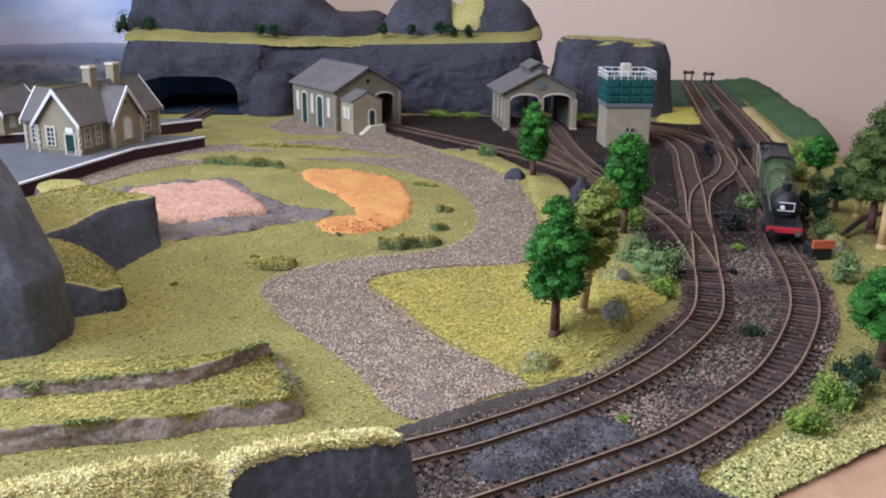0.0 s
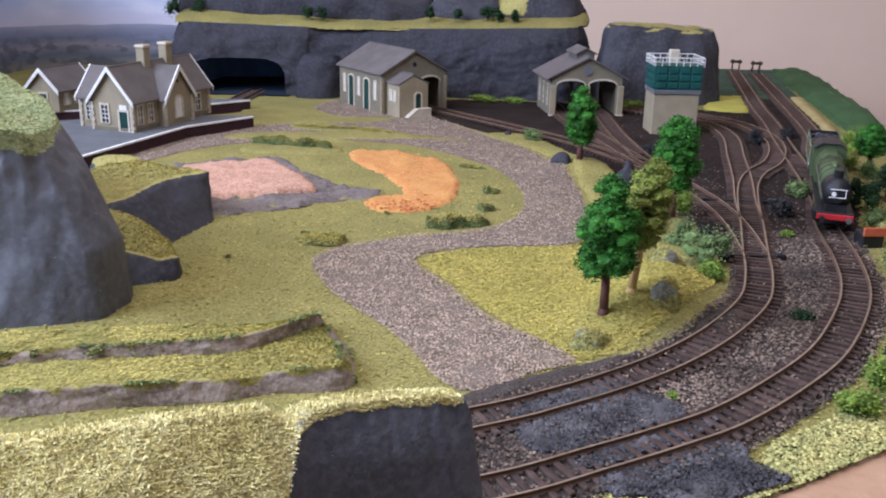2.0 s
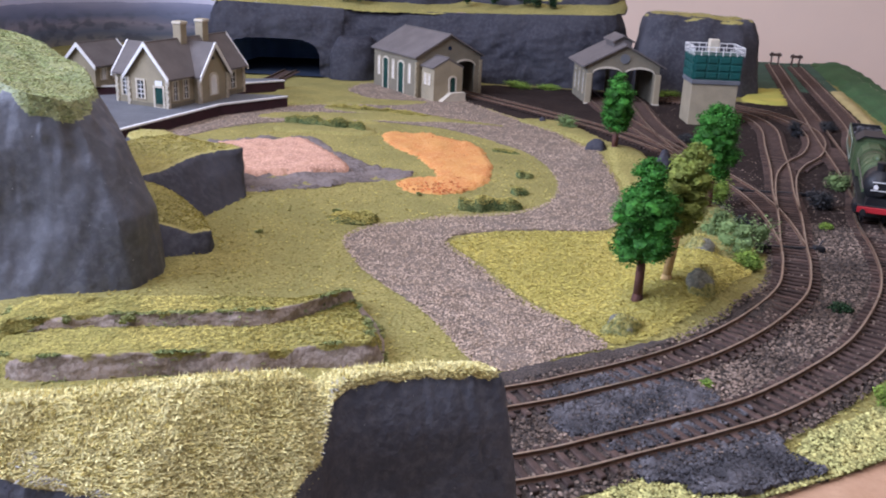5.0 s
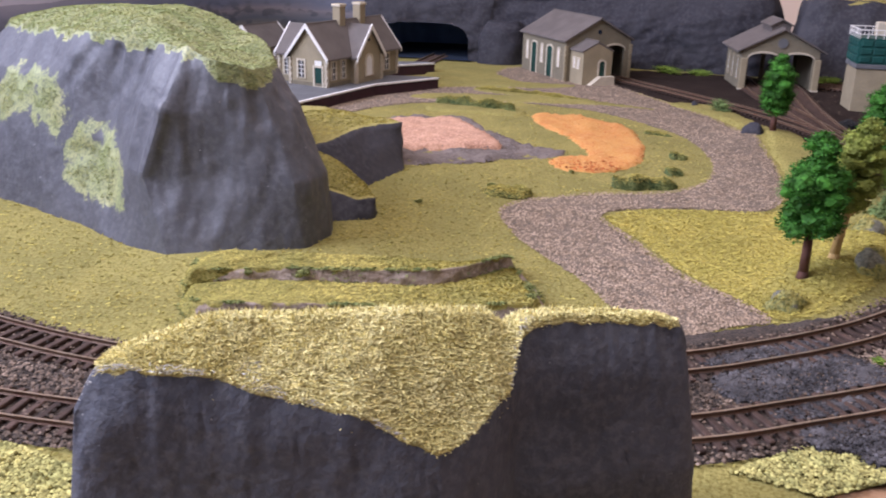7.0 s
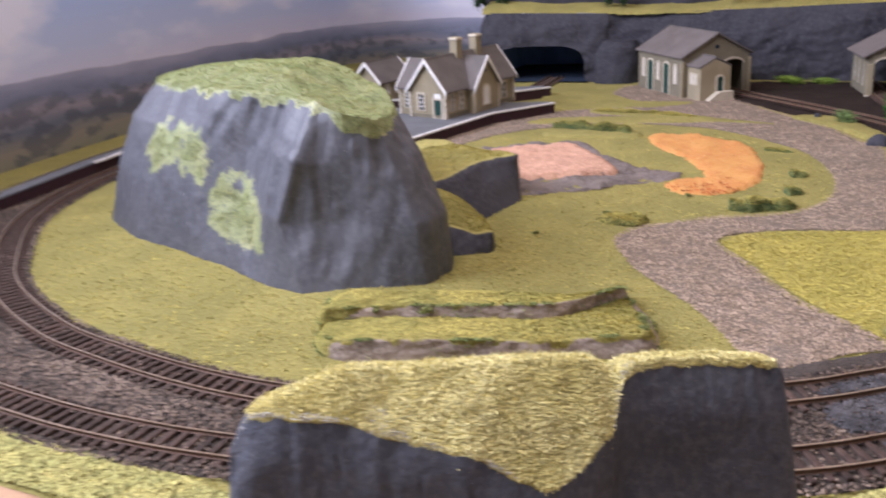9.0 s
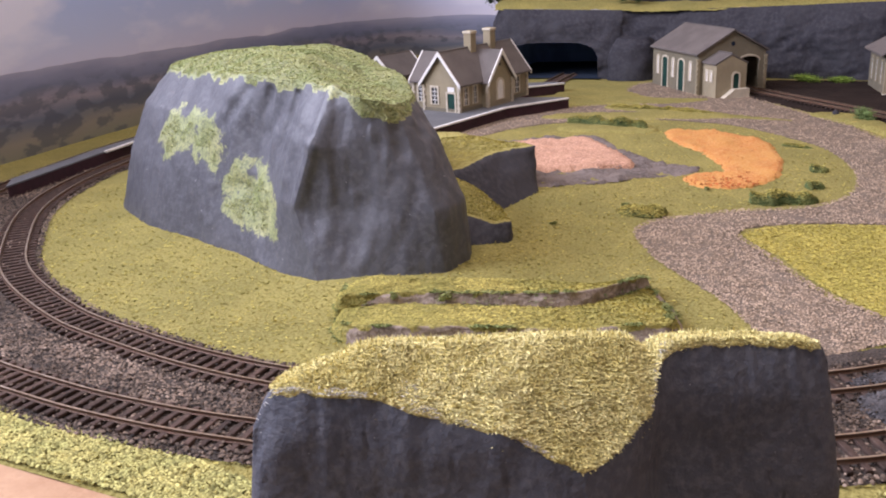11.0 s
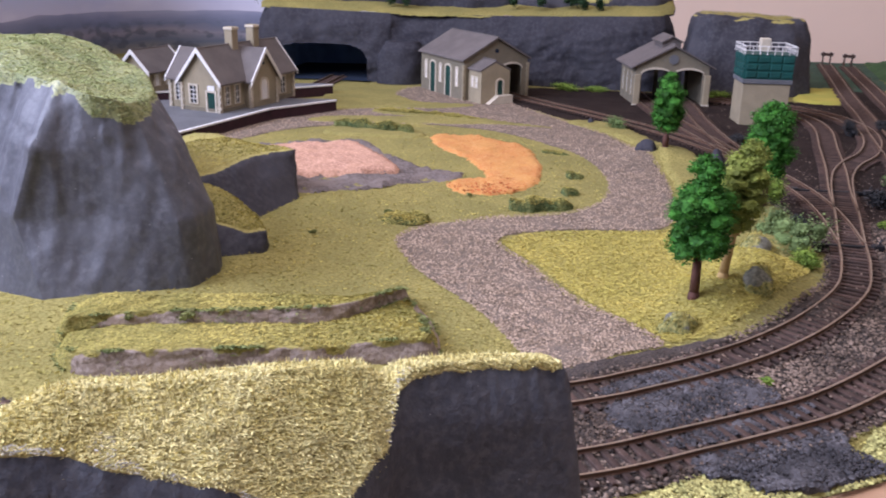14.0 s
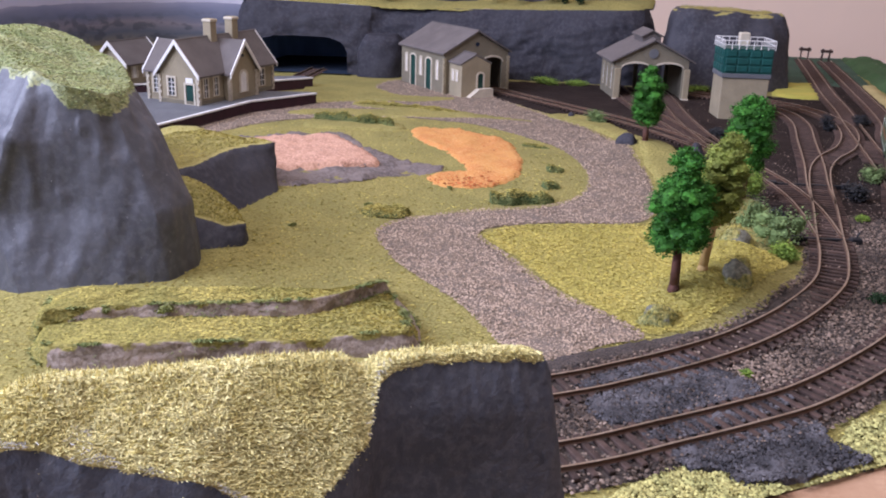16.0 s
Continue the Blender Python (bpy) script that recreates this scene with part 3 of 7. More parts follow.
def segment_crest(a, b, height):
    """A crest along a plan line; height(k) over its length."""
    a, b = np.array(a, float), np.array(b, float)

    def crest(x, y):
        k = float(np.clip(((x - a[0]) * (b - a)[0] + (y - a[1]) * (b - a)[1]) / ((b - a) @ (b - a)), 0, 1))
        c = a + k * (b - a)
        return c[0], c[1], height(k)

    return crest


track("railway_track", "inner", "brown sleepered railway track curving in dark ballast")
track("railway_track", "outer", "brown sleepered outer railway track curving in ballast", ("inner",))
track("railway_track", "cross", "railway crossover track between two lines", ("inner", "outer"))
track("railway_track", "link", "railway siding leading to a buffer stop", ("inner", "outer", "cross"))
track("railway_track", "yard", "dark yard track leading to the goods shed", ("inner",))
track("railway_track", "shed_a", "dark yard track leading into the engine shed", ("yard",))
track("railway_track", "shed_b", "dark yard track leading into the engine shed", ("yard", "shed_a"))
tagged(sheet("ballast_bed", BED, 0.0012, M_BED, 0.005, 0.0003), "dark brown ballast bed under the curved tracks", "ballast", "", "structure")
YARD_BED = [(-0.13, 1.235), (-0.06, 1.15), (0.0, 1.075), (0.045, 1.01), (0.08, 0.955), (0.112, 0.895), (0.133, 0.815), (0.150, 0.76), (0.16, 0.70), (0.165, 0.62), (0.20, 0.60), (0.26, 0.62), (0.29, 0.68), (0.325, 0.78), (0.36, 0.90), (0.39, 0.99), (0.42, 1.08), (0.425, 1.12), (0.46, 1.35), (0.52, 1.74), (0.43, 1.76), (0.37, 1.42), (0.36, 1.28), (0.30, 1.30), (0.22, 1.33), (0.05, 1.34), (-0.15, 1.34)]
tagged(sheet("yard_ground", YARD_BED, 0.0008, M_YARD, 0.006, 0.0004), "dark cinder ground of the engine yard", "yard", "", "structure")

# ---- gravel road ----
ROAD = [(-0.016, 0.404), (-0.055, 0.470), (-0.100, 0.531), (-0.121, 0.575), (-0.124, 0.600), (-0.110, 0.628), (-0.070, 0.655), (-0.030, 0.672), (0.002, 0.690), (0.022, 0.725), (0.030, 0.785), (0.018, 0.86), (-0.012, 0.92), (-0.075, 0.985), (-0.15, 1.015), (-0.24, 1.00), (-0.31, 0.95), (-0.345, 0.88), (-0.375, 0.84), (-0.385, 0.87), (-0.345, 1.0), (-0.28, 1.088), (-0.20, 1.12), (-0.215, 1.17), (-0.24, 1.235), (-0.21, 1.30), (-0.10, 1.215), (-0.03, 1.11), (0.035, 1.01), (0.067, 0.925), (0.083, 0.83), (0.084, 0.77), (0.080, 0.70), (0.062, 0.652), (0.003, 0.640), (-0.028, 0.629), (-0.050, 0.611), (-0.050, 0.592), (-0.028, 0.556), (0.001, 0.499), (0.045, 0.448), (0.028, 0.430)]
tagged(sheet("road", spline(ROAD, 0.006, True), 0.0012, M_ROAD, 0.004, 0.0003), "winding gravel road of fine grey-brown chippings", "road", "", "structure")

# ---- cliffs ----
# plan rings of the outcrop, from its foot to the rim of its grassy top
FOOT = [(-0.262, 0.570, 0), (-0.215, 0.500, 0), (-0.220, 0.462, 0), (-0.258, 0.444, 0), (-0.294, 0.433, 0), (-0.352, 0.463, 0), (-0.433, 0.502, 0), (-0.50, 0.527, 0), (-0.56, 0.575, 0), (-0.55, 0.65, 0), (-0.38, 0.66, 0)]
LOW = [(-0.267, 0.565, 0.045), (-0.220, 0.500, 0.045), (-0.228, 0.464, 0.045), (-0.270, 0.456, 0.045), (-0.317, 0.451, 0.045), (-0.372, 0.494, 0.045), (-0.425, 0.514, 0.045), (-0.495, 0.542, 0.045), (-0.55, 0.585, 0.045), (-0.54, 0.645, 0.045), (-0.38, 0.655, 0.045)]
MID = [(-0.275, 0.56, 0.085), (-0.238, 0.503, 0.085), (-0.244, 0.472, 0.085), (-0.270, 0.461, 0.085), (-0.302, 0.453, 0.085), (-0.360, 0.502, 0.085), (-0.418, 0.523, 0.085), (-0.49, 0.562, 0.085), (-0.54, 0.60, 0.085), (-0.53, 0.645, 0.085), (-0.38, 0.645, 0.085)]
RIM = [(-0.287, 0.555, 0.118), (-0.258, 0.513, 0.109), (-0.254, 0.475, 0.110), (-0.272, 0.464, 0.1155), (-0.294, 0.473, 0.119), (-0.335, 0.497, 0.120), (-0.40, 0.529, 0.118), (-0.486, 0.592, 0.113), (-0.53, 0.625, 0.112), (-0.52, 0.645, 0.116), (-0.38, 0.64, 0.126)]
DOME = [(x + (-0.36 - x) * 0.4, y + (0.565 - y) * 0.4, z + (0.131 - z) * (0.75 if x < -0.32 else 0.25)) for x, y, z in RIM]
PEAK = [(x + (-0.36 - x) * 0.97, y + (0.565 - y) * 0.97, 0.1315) for x, y, z in RIM]
CLIFF = [(x, y) for x, y, _ in FOOT]


def ring(points, per, corners=(3, 4)):
    """A closed line through points, straight beside its sharp corners and curved elsewhere."""
    p, out = np.array(points), []
    n = len(p)
    for i in range(n):
        a, b, c, d = p[i - 1], p[i], p[(i + 1) % n], p[(i + 2) % n]
        for k in np.arange(per) / per:
            curved = 0.5 * (2 * b + (c - a) * k + (2 * a - 5 * b + 4 * c - d) * k * k + (3 * b - a - 3 * c + d) * k**3)
            sharp = 0.92 if i in corners else 0.4
            out.append(sharp * (b + (c - b) * k) + (1 - sharp) * curved)
    return np.array(out)


MOSS = ((-0.388, 0.4985, 0.0504, 0.017), (-0.376, 0.490, 0.042, 0.022), (-0.357, 0.478, 0.031, 0.017), (-0.390, 0.494, 0.034, 0.016), (-0.402, 0.503, 0.044, 0.010), (-0.478, 0.5457, 0.073, 0.021), (-0.4308, 0.522, 0.0736, 0.019), (-0.4197, 0.514, 0.064, 0.014), (-0.455, 0.536, 0.078, 0.017), (-0.445, 0.528, 0.070, 0.013), (-0.30, 0.468, 0.119, 0.006))


def rock_outcrop():
    levels, per = [ring(r, 24) for r in (FOOT, LOW, MID, RIM, DOME, PEAK)], 18
    rows = []
    for k, (a, b) in enumerate(zip(levels[:-1], levels[1:])):
        rows += [a + (b - a) * r / per for r in range(per if k < 4 else 8)]
    rows.append(levels[-1])
    n, centre = len(rows[0]), np.array([-0.36, 0.56])
    verts, faces = [], []
    for row in rows:
        for x, y, z in row:
            out = np.array([x, y]) - centre
            out /= np.linalg.norm(out) + 1e-9
            d = fractal((x, y, z * 0.5), 18, 4) * 0.0036 + fractal((x + y, x - y, z * 0.22), 60, 3) * 0.0016
            side = min(1.0, max(0.0, (0.122 - z) / 0.02))
            verts.append((x + out[0] * d * side, y + out[1] * d * side, z + d * 0.45 * min(1.0, z / 0.03)))
    for r in range(len(rows) - 1):
        for i in range(n):
            j = (i + 1) % n
            faces.append((r * n + i, r * n + j, (r + 1) * n + j, (r + 1) * n + i))
    faces.append([(len(rows) - 1) * n + i for i in range(n)])
    rock = tagged(face_out(solid("rock_outcrop", verts, faces, M_ROCK_MOSS, None, "", True)), "large grey painted rock outcrop with a ridge and grassy top", "rock outcrop")
    turf = np.zeros(len(verts), np.float32)
    for k, (x, y, z) in enumerate(verts):
        u = fractal((x, y, z), 75, 3)
        rim = 3 * per * n - n * int(2.5 + 3 * u + 5 * math.exp(-(((x + 0.262) / 0.017) ** 2) - ((y - 0.47) / 0.05) ** 2))
        moss = max(r + 0.012 * u - math.dist((x, y, z), (a, b, c)) for a, b, c, r in MOSS)
        turf[k] = 1.0 if k >= rim else min(1.0, max(0.0, 0.42 + moss / 0.022))
    attr = rock.data.attributes.new("turf", "FLOAT", "POINT")
    attr.data.foreach_set("value", turf)
    g = np.random.RandomState(21)
    quads = np.array([[verts[k] for k in f] for f in faces[:-1] if min(turf[k] for k in f) > 0.75])
    area = np.linalg.norm(np.cross(quads[:, 2] - quads[:, 0], quads[:, 3] - quads[:, 1]), axis=1)
    m = 40000
    pick = quads[g.choice(len(quads), m, p=area / area.sum())]
    a, b = g.uniform(0, 1, (m, 1)), g.uniform(0, 1, (m, 1))
    pts = pick[:, 0] * (1 - a) * (1 - b) + pick[:, 1] * a * (1 - b) + pick[:, 2] * a * b + pick[:, 3] * (1 - a) * b
    pts[:, 2] += 0.0004
    cover = scatter_mesh("turf", FLECK_V, FLECK_F, pts, 0.0015 * g.uniform(0.5, 1.3, m), g.uniform(0, 6.28, m), M_FIBRE_MOSS, 0.9, 4)
    cover.parent = rock
    tagged(cover, "", "", "", "stuff")
    rock.data.set_sharp_from_angle(angle=radians(30))
    return rock


def carve(ob, grooves):
    """Press grooves (or, with a negative depth, ribs) into a rock along lines from a top to a foot point."""
    for v in ob.data.vertices:
        p = np.array(v.co)
        for top, foot, r, depth in grooves:
            top, foot = np.array(top), np.array(foot)
            k = float(np.clip((p - top) @ (foot - top) / ((foot - top) @ (foot - top)), 0, 1))
            d = np.linalg.norm(p - top - k * (foot - top)) / r
            if d < 1.8:
                v.co -= v.normal * (depth * math.exp(-2 * d * d))


carve(rock_outcrop(), [((-0.295, 0.474, 0.116), (-0.303, 0.456, 0.085), 0.006, -0.0035), ((-0.303, 0.456, 0.085), (-0.316, 0.454, 0.048), 0.006, -0.0035), ((-0.262, 0.455, 0.10), (-0.280, 0.448, 0.03), 0.016, 0.003), ((-0.333, 0.490, 0.111), (-0.350, 0.484, 0.074), 0.0055, 0.006), ((-0.362, 0.507, 0.110), (-0.378, 0.502, 0.080), 0.006, 0.004), ((-0.318, 0.474, 0.112), (-0.330, 0.468, 0.060), 0.008, -0.003), ((-0.2475, 0.4928, 0.0984), (-0.2405, 0.4856, 0.0887), 0.006, 0.0022), ((-0.2529, 0.4681, 0.0934), (-0.2481, 0.4672, 0.0812), 0.006, 0.0022), ((-0.2624, 0.4621, 0.0926), (-0.2611, 0.4621, 0.0885), 0.006, 0.002), ((-0.2766, 0.4554, 0.0584), (-0.2723, 0.4549, 0.0507), 0.006, 0.0022), ((-0.385, 0.515, 0.112), (-0.41, 0.512, 0.085), 0.007, 0.003)])
AX = np.array([math.cos(radians(27.6)), math.sin(radians(27.6))])
BX = np.array([-AX[1], AX[0]])
FG0 = np.array([-0.182, 0.160])


def fg(a, b):
    return tuple(FG0 + AX * a + BX * b)


def fg_line(a, points):
    return float(np.interp(a, [p[0] for p in points], [p[1] for p in points]))


CREST_Z = [(0.012, 0.0640), (0.0171, 0.0740), (0.0202, 0.0782), (0.0242, 0.0814), (0.0326, 0.0842), (0.0419, 0.0868), (0.0474, 0.0896), (0.0544, 0.0903), (0.0683, 0.0888), (0.081, 0.0883), (0.1073, 0.0872), (0.1242, 0.0856), (0.131, 0.0846), (0.1345, 0.0806), (0.1375, 0.0800), (0.1400, 0.0818), (0.1436, 0.0828), (0.1507, 0.0828), (0.1691, 0.0812), (0.1883, 0.0785), (0.1925, 0.0772), (0.196, 0.072)]
EDGE_Z = [(0.012, 0.0630), (0.0171, 0.0732), (0.0204, 0.0784), (0.0283, 0.0808), (0.0357, 0.0806), (0.043, 0.0808), (0.0503, 0.0806), (0.0546, 0.0795), (0.0588, 0.0776), (0.066, 0.0762), (0.0745, 0.0743), (0.0802, 0.0725), (0.0858, 0.0722), (0.0915, 0.0690), (0.0972, 0.0660), (0.1028, 0.0628), (0.107, 0.0612), (0.1139, 0.0622), (0.1195, 0.0640), (0.125, 0.0675), (0.1315, 0.0690), (0.1345, 0.0725), (0.1365, 0.0765), (0.1385, 0.0796), (0.145, 0.0816), (0.157, 0.0816), (0.168, 0.0804), (0.185, 0.0780), (0.1925, 0.0764), (0.196, 0.071)]
EDGE_B = [(0.012, 0.002), (0.0204, 0.001), (0.0283, -0.004), (0.0357, -0.008), (0.0503, -0.012), (0.0588, -0.016), (0.0745, -0.021), (0.0915, -0.027), (0.107, -0.032), (0.1139, -0.030), (0.125, -0.023), (0.1315, -0.016), (0.1355, -0.009), (0.139, -0.003), (0.145, 0.0005), (0.196, 0.001)]
STRAND_V = [(-0.5, -0.075, 0), (0.5, -0.05, 0.06), (0.5, 0.05, 0.10), (-0.5, 0.075, 0.05)]
STRAND_F = [(0, 1, 2, 3)]


def over_quads(quads, n, g):
    """Random points over a set of quads, by area."""
    quads = np.asarray(quads)
    area = np.linalg.norm(np.cross(quads[:, 2] - quads[:, 0], quads[:, 3] - quads[:, 1]), axis=1)
    pick = quads[g.choice(len(quads), n, p=area / area.sum())]
    s, t = g.uniform(0, 1, (n, 1)), g.uniform(0, 1, (n, 1))
    return pick[:, 0] * (1 - s) * (1 - t) + pick[:, 1] * s * (1 - t) + pick[:, 2] * s * t + pick[:, 3] * (1 - s) * t


def cover(parent, name, base_v, base_f, pts, size, mat, g, tilt, seed):
    """Loose fibres under a thing."""
    n = len(pts)
    ob = scatter_mesh(name, base_v, base_f, pts, size * g.uniform(0.5, 1.3, n), g.uniform(0, 6.28, n), mat, tilt, seed)
    ob.parent = parent
    return tagged(ob, "", "", "", "stuff")


# short dents and cracks in the painted foam: along, height, half width, half height, depth
DENTS = [(0.030, 0.055, 0.0012, 0.006, 0.0010), (0.047, 0.066, 0.0010, 0.004, 0.0012), (0.058, 0.048, 0.0014, 0.007, 0.0010), (0.071, 0.060, 0.0010, 0.003, 0.0012), (0.086, 0.058, 0.0012, 0.005, 0.0012), (0.091, 0.044, 0.0010, 0.004, 0.0010), (0.1065, 0.050, 0.0016, 0.008, 0.0016), (0.118, 0.045, 0.0010, 0.006, 0.0010), (0.134, 0.050, 0.0012, 0.010, 0.0014), (0.1435, 0.058, 0.0009, 0.006, 0.0012), (0.146, 0.040, 0.0012, 0.005, 0.0012), (0.160, 0.062, 0.0010, 0.003, 0.0010), (0.1725, 0.036, 0.0009, 0.006, 0.0022), (0.176, 0.029, 0.0008, 0.004, 0.0020), (0.1835, 0.054, 0.0010, 0.006, 0.0014), (0.187, 0.046, 0.0009, 0.004, 0.0016), (0.179, 0.070, 0.0010, 0.003, 0.0008), (0.152, 0.030, 0.0010, 0.004, 0.0012)]


def boulder():
    """A block with an upright front, whose grassy top falls to a notch."""
    count, verts, faces, turf = 260, [], [], []
    steps = (4, 6, 5, 6, 14, 10, 3, 12, 26, 12)
    for i in range(count + 1):
        a = 0.0135 + 0.1815 * i / count
        u = min(a - 0.0135, 0.195 - a)
        end = 1.0 if u > 0.008 else math.sqrt(max(0.0, 1 - (1 - u / 0.008) ** 2)) * 0.75 + 0.25
        cz, cb, ez, eb = fg_line(a, CREST_Z), 0.003, fg_line(a, EDGE_Z), fg_line(a, EDGE_B)
        lip = 0.0011 * fractal((a, 0.3, 0.0), 210, 2)
        ez += lip
        eb *= end
        belly = min(eb - 0.004 * end, -0.011 * end)
        # back foot, back edge, crest, grass edge, front belly, front foot
        knots = [(0.026 * end, -0.004, 0), (0.015 * end, cz * 0.8, 0), (cb + 0.007 * end, cz - 0.001, 1), (cb, cz, 1), ((cb + eb) * 0.5, (cz + ez) * 0.5 + 0.0010, 1), (eb, ez, 1), (eb - 0.0006, ez - 0.0010, 0), ((eb + belly) / 2 - 0.0008 * end, ez - 0.014, 0), (belly, 0.030, 0), (belly + 0.001 * end, -0.004, 0)]
        for (p, q), n in zip(zip(knots[:-1], knots[1:]), steps):
            for r in range(n):
                k = r / n
                b, z, g = (p[m] + (q[m] - p[m]) * k for m in range(3))
                g = 0.0 if a < 0.0195 + 0.002 * fractal((z, a, 1.0), 200, 2) or a > 0.1925 else g
                spread = (0.5 if a > 0.1 else -0.5) * 0.24 * max(0.0, 1 - u / 0.03) * max(0.0, cz - z)
                x, y = fg(a + spread, b)
                d = fractal((x, y, z), 26, 4) * 0.0018 + fractal((x, y, z * 0.6), 110, 3) * 0.0007
                if g < 0.5 and b < 0.0:
                    for da, dz, w, h, depth in DENTS:
                        e = ((a - da + 0.18 * (z - dz) + 0.0006 * fractal((z, da, 0.0), 300, 2)) / (0.75 * w)) ** 2 + ((z - dz) / (0.6 * h)) ** 2
                        if e < 4:
                            d -= 0.8 * depth * math.exp(-1.5 * e)
                verts.append((x - BX[0] * d, y - BX[1] * d, (z - 0.0018 * max(0.0, z / 0.08)) + (0.4 * d if z > 0.05 else 0)))
                turf.append(g)
    m = len(verts) // (count + 1)
    for i in range(count):
        for j in range(m - 1):
            faces.append((i * m + j, i * m + j + 1, (i + 1) * m + j + 1, (i + 1) * m + j))
    faces += [list(range(m))[::-1], [count * m + j for j in range(m)]]
    rock = tagged(face_out(solid("boulder", verts, faces, M_BOULDER, None, "", True)), "grey painted foam boulder with a notched grassy top", "boulder")
    attr = rock.data.attributes.new("turf", "FLOAT", "POINT")
    attr.data.foreach_set("value", np.array(turf, np.float32))
    g = np.random.RandomState(17)
    grassy = [[verts[k] for k in f] for f in faces if len(f) == 4 and min(turf[k] for k in f) > 0.5]
    pts = over_quads(grassy, 52000, g)
    pts[:, 2] += 0.0005 - 0.0012 * g.uniform(0, 1, len(pts)) ** 3
    # some fibres have dropped on to the rock below the lip, most of them beside the notch
    stray = g.uniform(0, 1, len(pts)) < 0.012 + 0.10 * np.exp(-(((pts[:, 0] - fg(0.141, 0)[0]) / 0.006) ** 2))
    pts[stray] += np.array([-BX[0] * 0.2, -BX[1] * 0.2, -1.0]) * (0.006 * g.uniform(0, 1, (int(stray.sum()), 1)) ** 2)
    cover(rock, "turf", STRAND_V, STRAND_F, pts, 0.0019, M_FIBRE_STRAW, g, 1.3, 3)
    edge = pts[pts[:, 2] > 0.078][::8] + np.array([0, 0, 0.0003])
    cover(rock, "grass_blade", BLADE_V, BLADE_F, edge, 0.0018, M_FIBRE_STRAW, g, 1.0, 5)
    # pale glue along the lip
    spots = []
    for a, w, drop in ((0.0235, 0.003, 0.001), (0.029, 0.003, 0.001), (0.0385, 0.002, 0.002), (0.046, 0.003, 0.001), (0.0605, 0.0016, 0.007), (0.065, 0.003, 0.002), (0.0765, 0.002, 0.001), (0.0865, 0.003, 0.001), (0.094, 0.002, 0.001), (0.138, 0.003, 0.004)):
        for _ in range(60):
            aa = g.normal(a, w)
            b, z = fg_line(aa, EDGE_B), fg_line(aa, EDGE_Z)
            k = g.uniform(-0.12, 1) * drop
            spots.append((*fg(aa, b - 0.0007 + 0.6 * max(0, k)), z - 0.0012 + k))
    cover(rock, "glue_fleck", STRAND_V, STRAND_F, np.array(spots), 0.0014, M_GLUE, g, 1.2, 6)


boulder()
FG_OUT = [fg(0.012, -0.010), fg(0.012, 0.02), fg(0.195, 0.02), fg(0.195, -0.014), fg(0.132, -0.028), fg(0.108, -0.038), fg(0.05, -0.020)]

# back cliff with its tunnel
BACK = spline([(-0.478, 1.46), (-0.482, 1.38), (-0.470, 1.325), (-0.44, 1.308), (-0.36, 1.32), (-0.27, 1.33), (-0.23, 1.345), (-0.10, 1.352), (0.0, 1.345), (0.08, 1.338), (0.125, 1.345), (0.150, 1.37), (0.158, 1.42)], 0.003)
verts, faces = [], []
NZ = 40
nrm = offset_line(BACK, 1.0) - BACK
for i, (x, y) in enumerate(BACK):
    for j in range(NZ + 1):
        h = j / NZ
        top = 0.101 + 0.004 * math.sin(9 * x)
        p = Vector((x, y, top * h))
        lean = 0.004 + 0.017 * h**3
        d = (fractal(p, 18) * 0.0075 + fractal((p.x, p.y, p.z * 3), 40, 3) * 0.0016) * (1 - 0.75 * h**4)
        verts.append((x + nrm[i, 0] * (lean + d), y + nrm[i, 1] * (lean + d), p.z))


def in_tunnel(x, z):
    return tunnel_reach(x, z) < 1


def tunnel_reach(x, z):
    """One on the edge of the flat-arched mouth, less within it."""
    return (abs((x + 0.370) / 0.070) ** 3.6 + abs(max(z - 0.016, 0) / 0.038) ** 3.6) ** (1 / 3.6)


for i in range(len(BACK) - 1):
    for j in range(NZ):
        q = (i * (NZ + 1) + j, (i + 1) * (NZ + 1) + j, (i + 1) * (NZ + 1) + j + 1, i * (NZ + 1) + j + 1)
        c = [sum(verts[k][a] for k in q) / 4 for a in range(3)]
        if not in_tunnel(c[0], c[2]):
            faces.append(q)
used = {k for q in faces for k in q}
for k in used:
    x, y, z = verts[k]
    f = tunnel_reach(x, z)
    if 0.6 < f < 1:
        verts[k] = (-0.370 + (x + 0.370) / f, y, z if z < 0.016 else 0.016 + (z - 0.016) / f)
cliff = tagged(solid("cliff", verts, faces, M_ROCK, None, "", True), "long dark grey rock cliff with a tunnel mouth", "cliff")
# tunnel lining
verts, faces = [], []
for r in range(2):
    for k in range(15):
        a = math.pi * k / 14
        verts.append((-0.370 + 0.090 * math.cos(a) + 0.02 * r, 1.334 + 0.012 * math.cos(a) + 0.185 * r, (0.026 + 0.045 * math.sin(a) ** 0.6) if 0 < k < 14 else 0.0))
faces = [(k, k + 1, k + 16, k + 15) for k in range(14)] + [[15 + k for k in range(15)]]
# the veil over the dark mouth is put into this lining's blue
solid("tunnel_lining", verts, faces, M_TUNNEL, cliff, "tunnel lining with lens haze put into its blue", True)
# near-black sheet gives the floor the shade of the tunnel by colour
tagged(solid("tunnel_floor", [(-0.44, 1.322, 0.002), (-0.295, 1.322, 0.002), (-0.28, 1.53, 0.002), (-0.45, 1.53, 0.002)], [(0, 1, 2, 3)], M_DARK, cliff), "tunnel floor coloured dark for the shade inside")


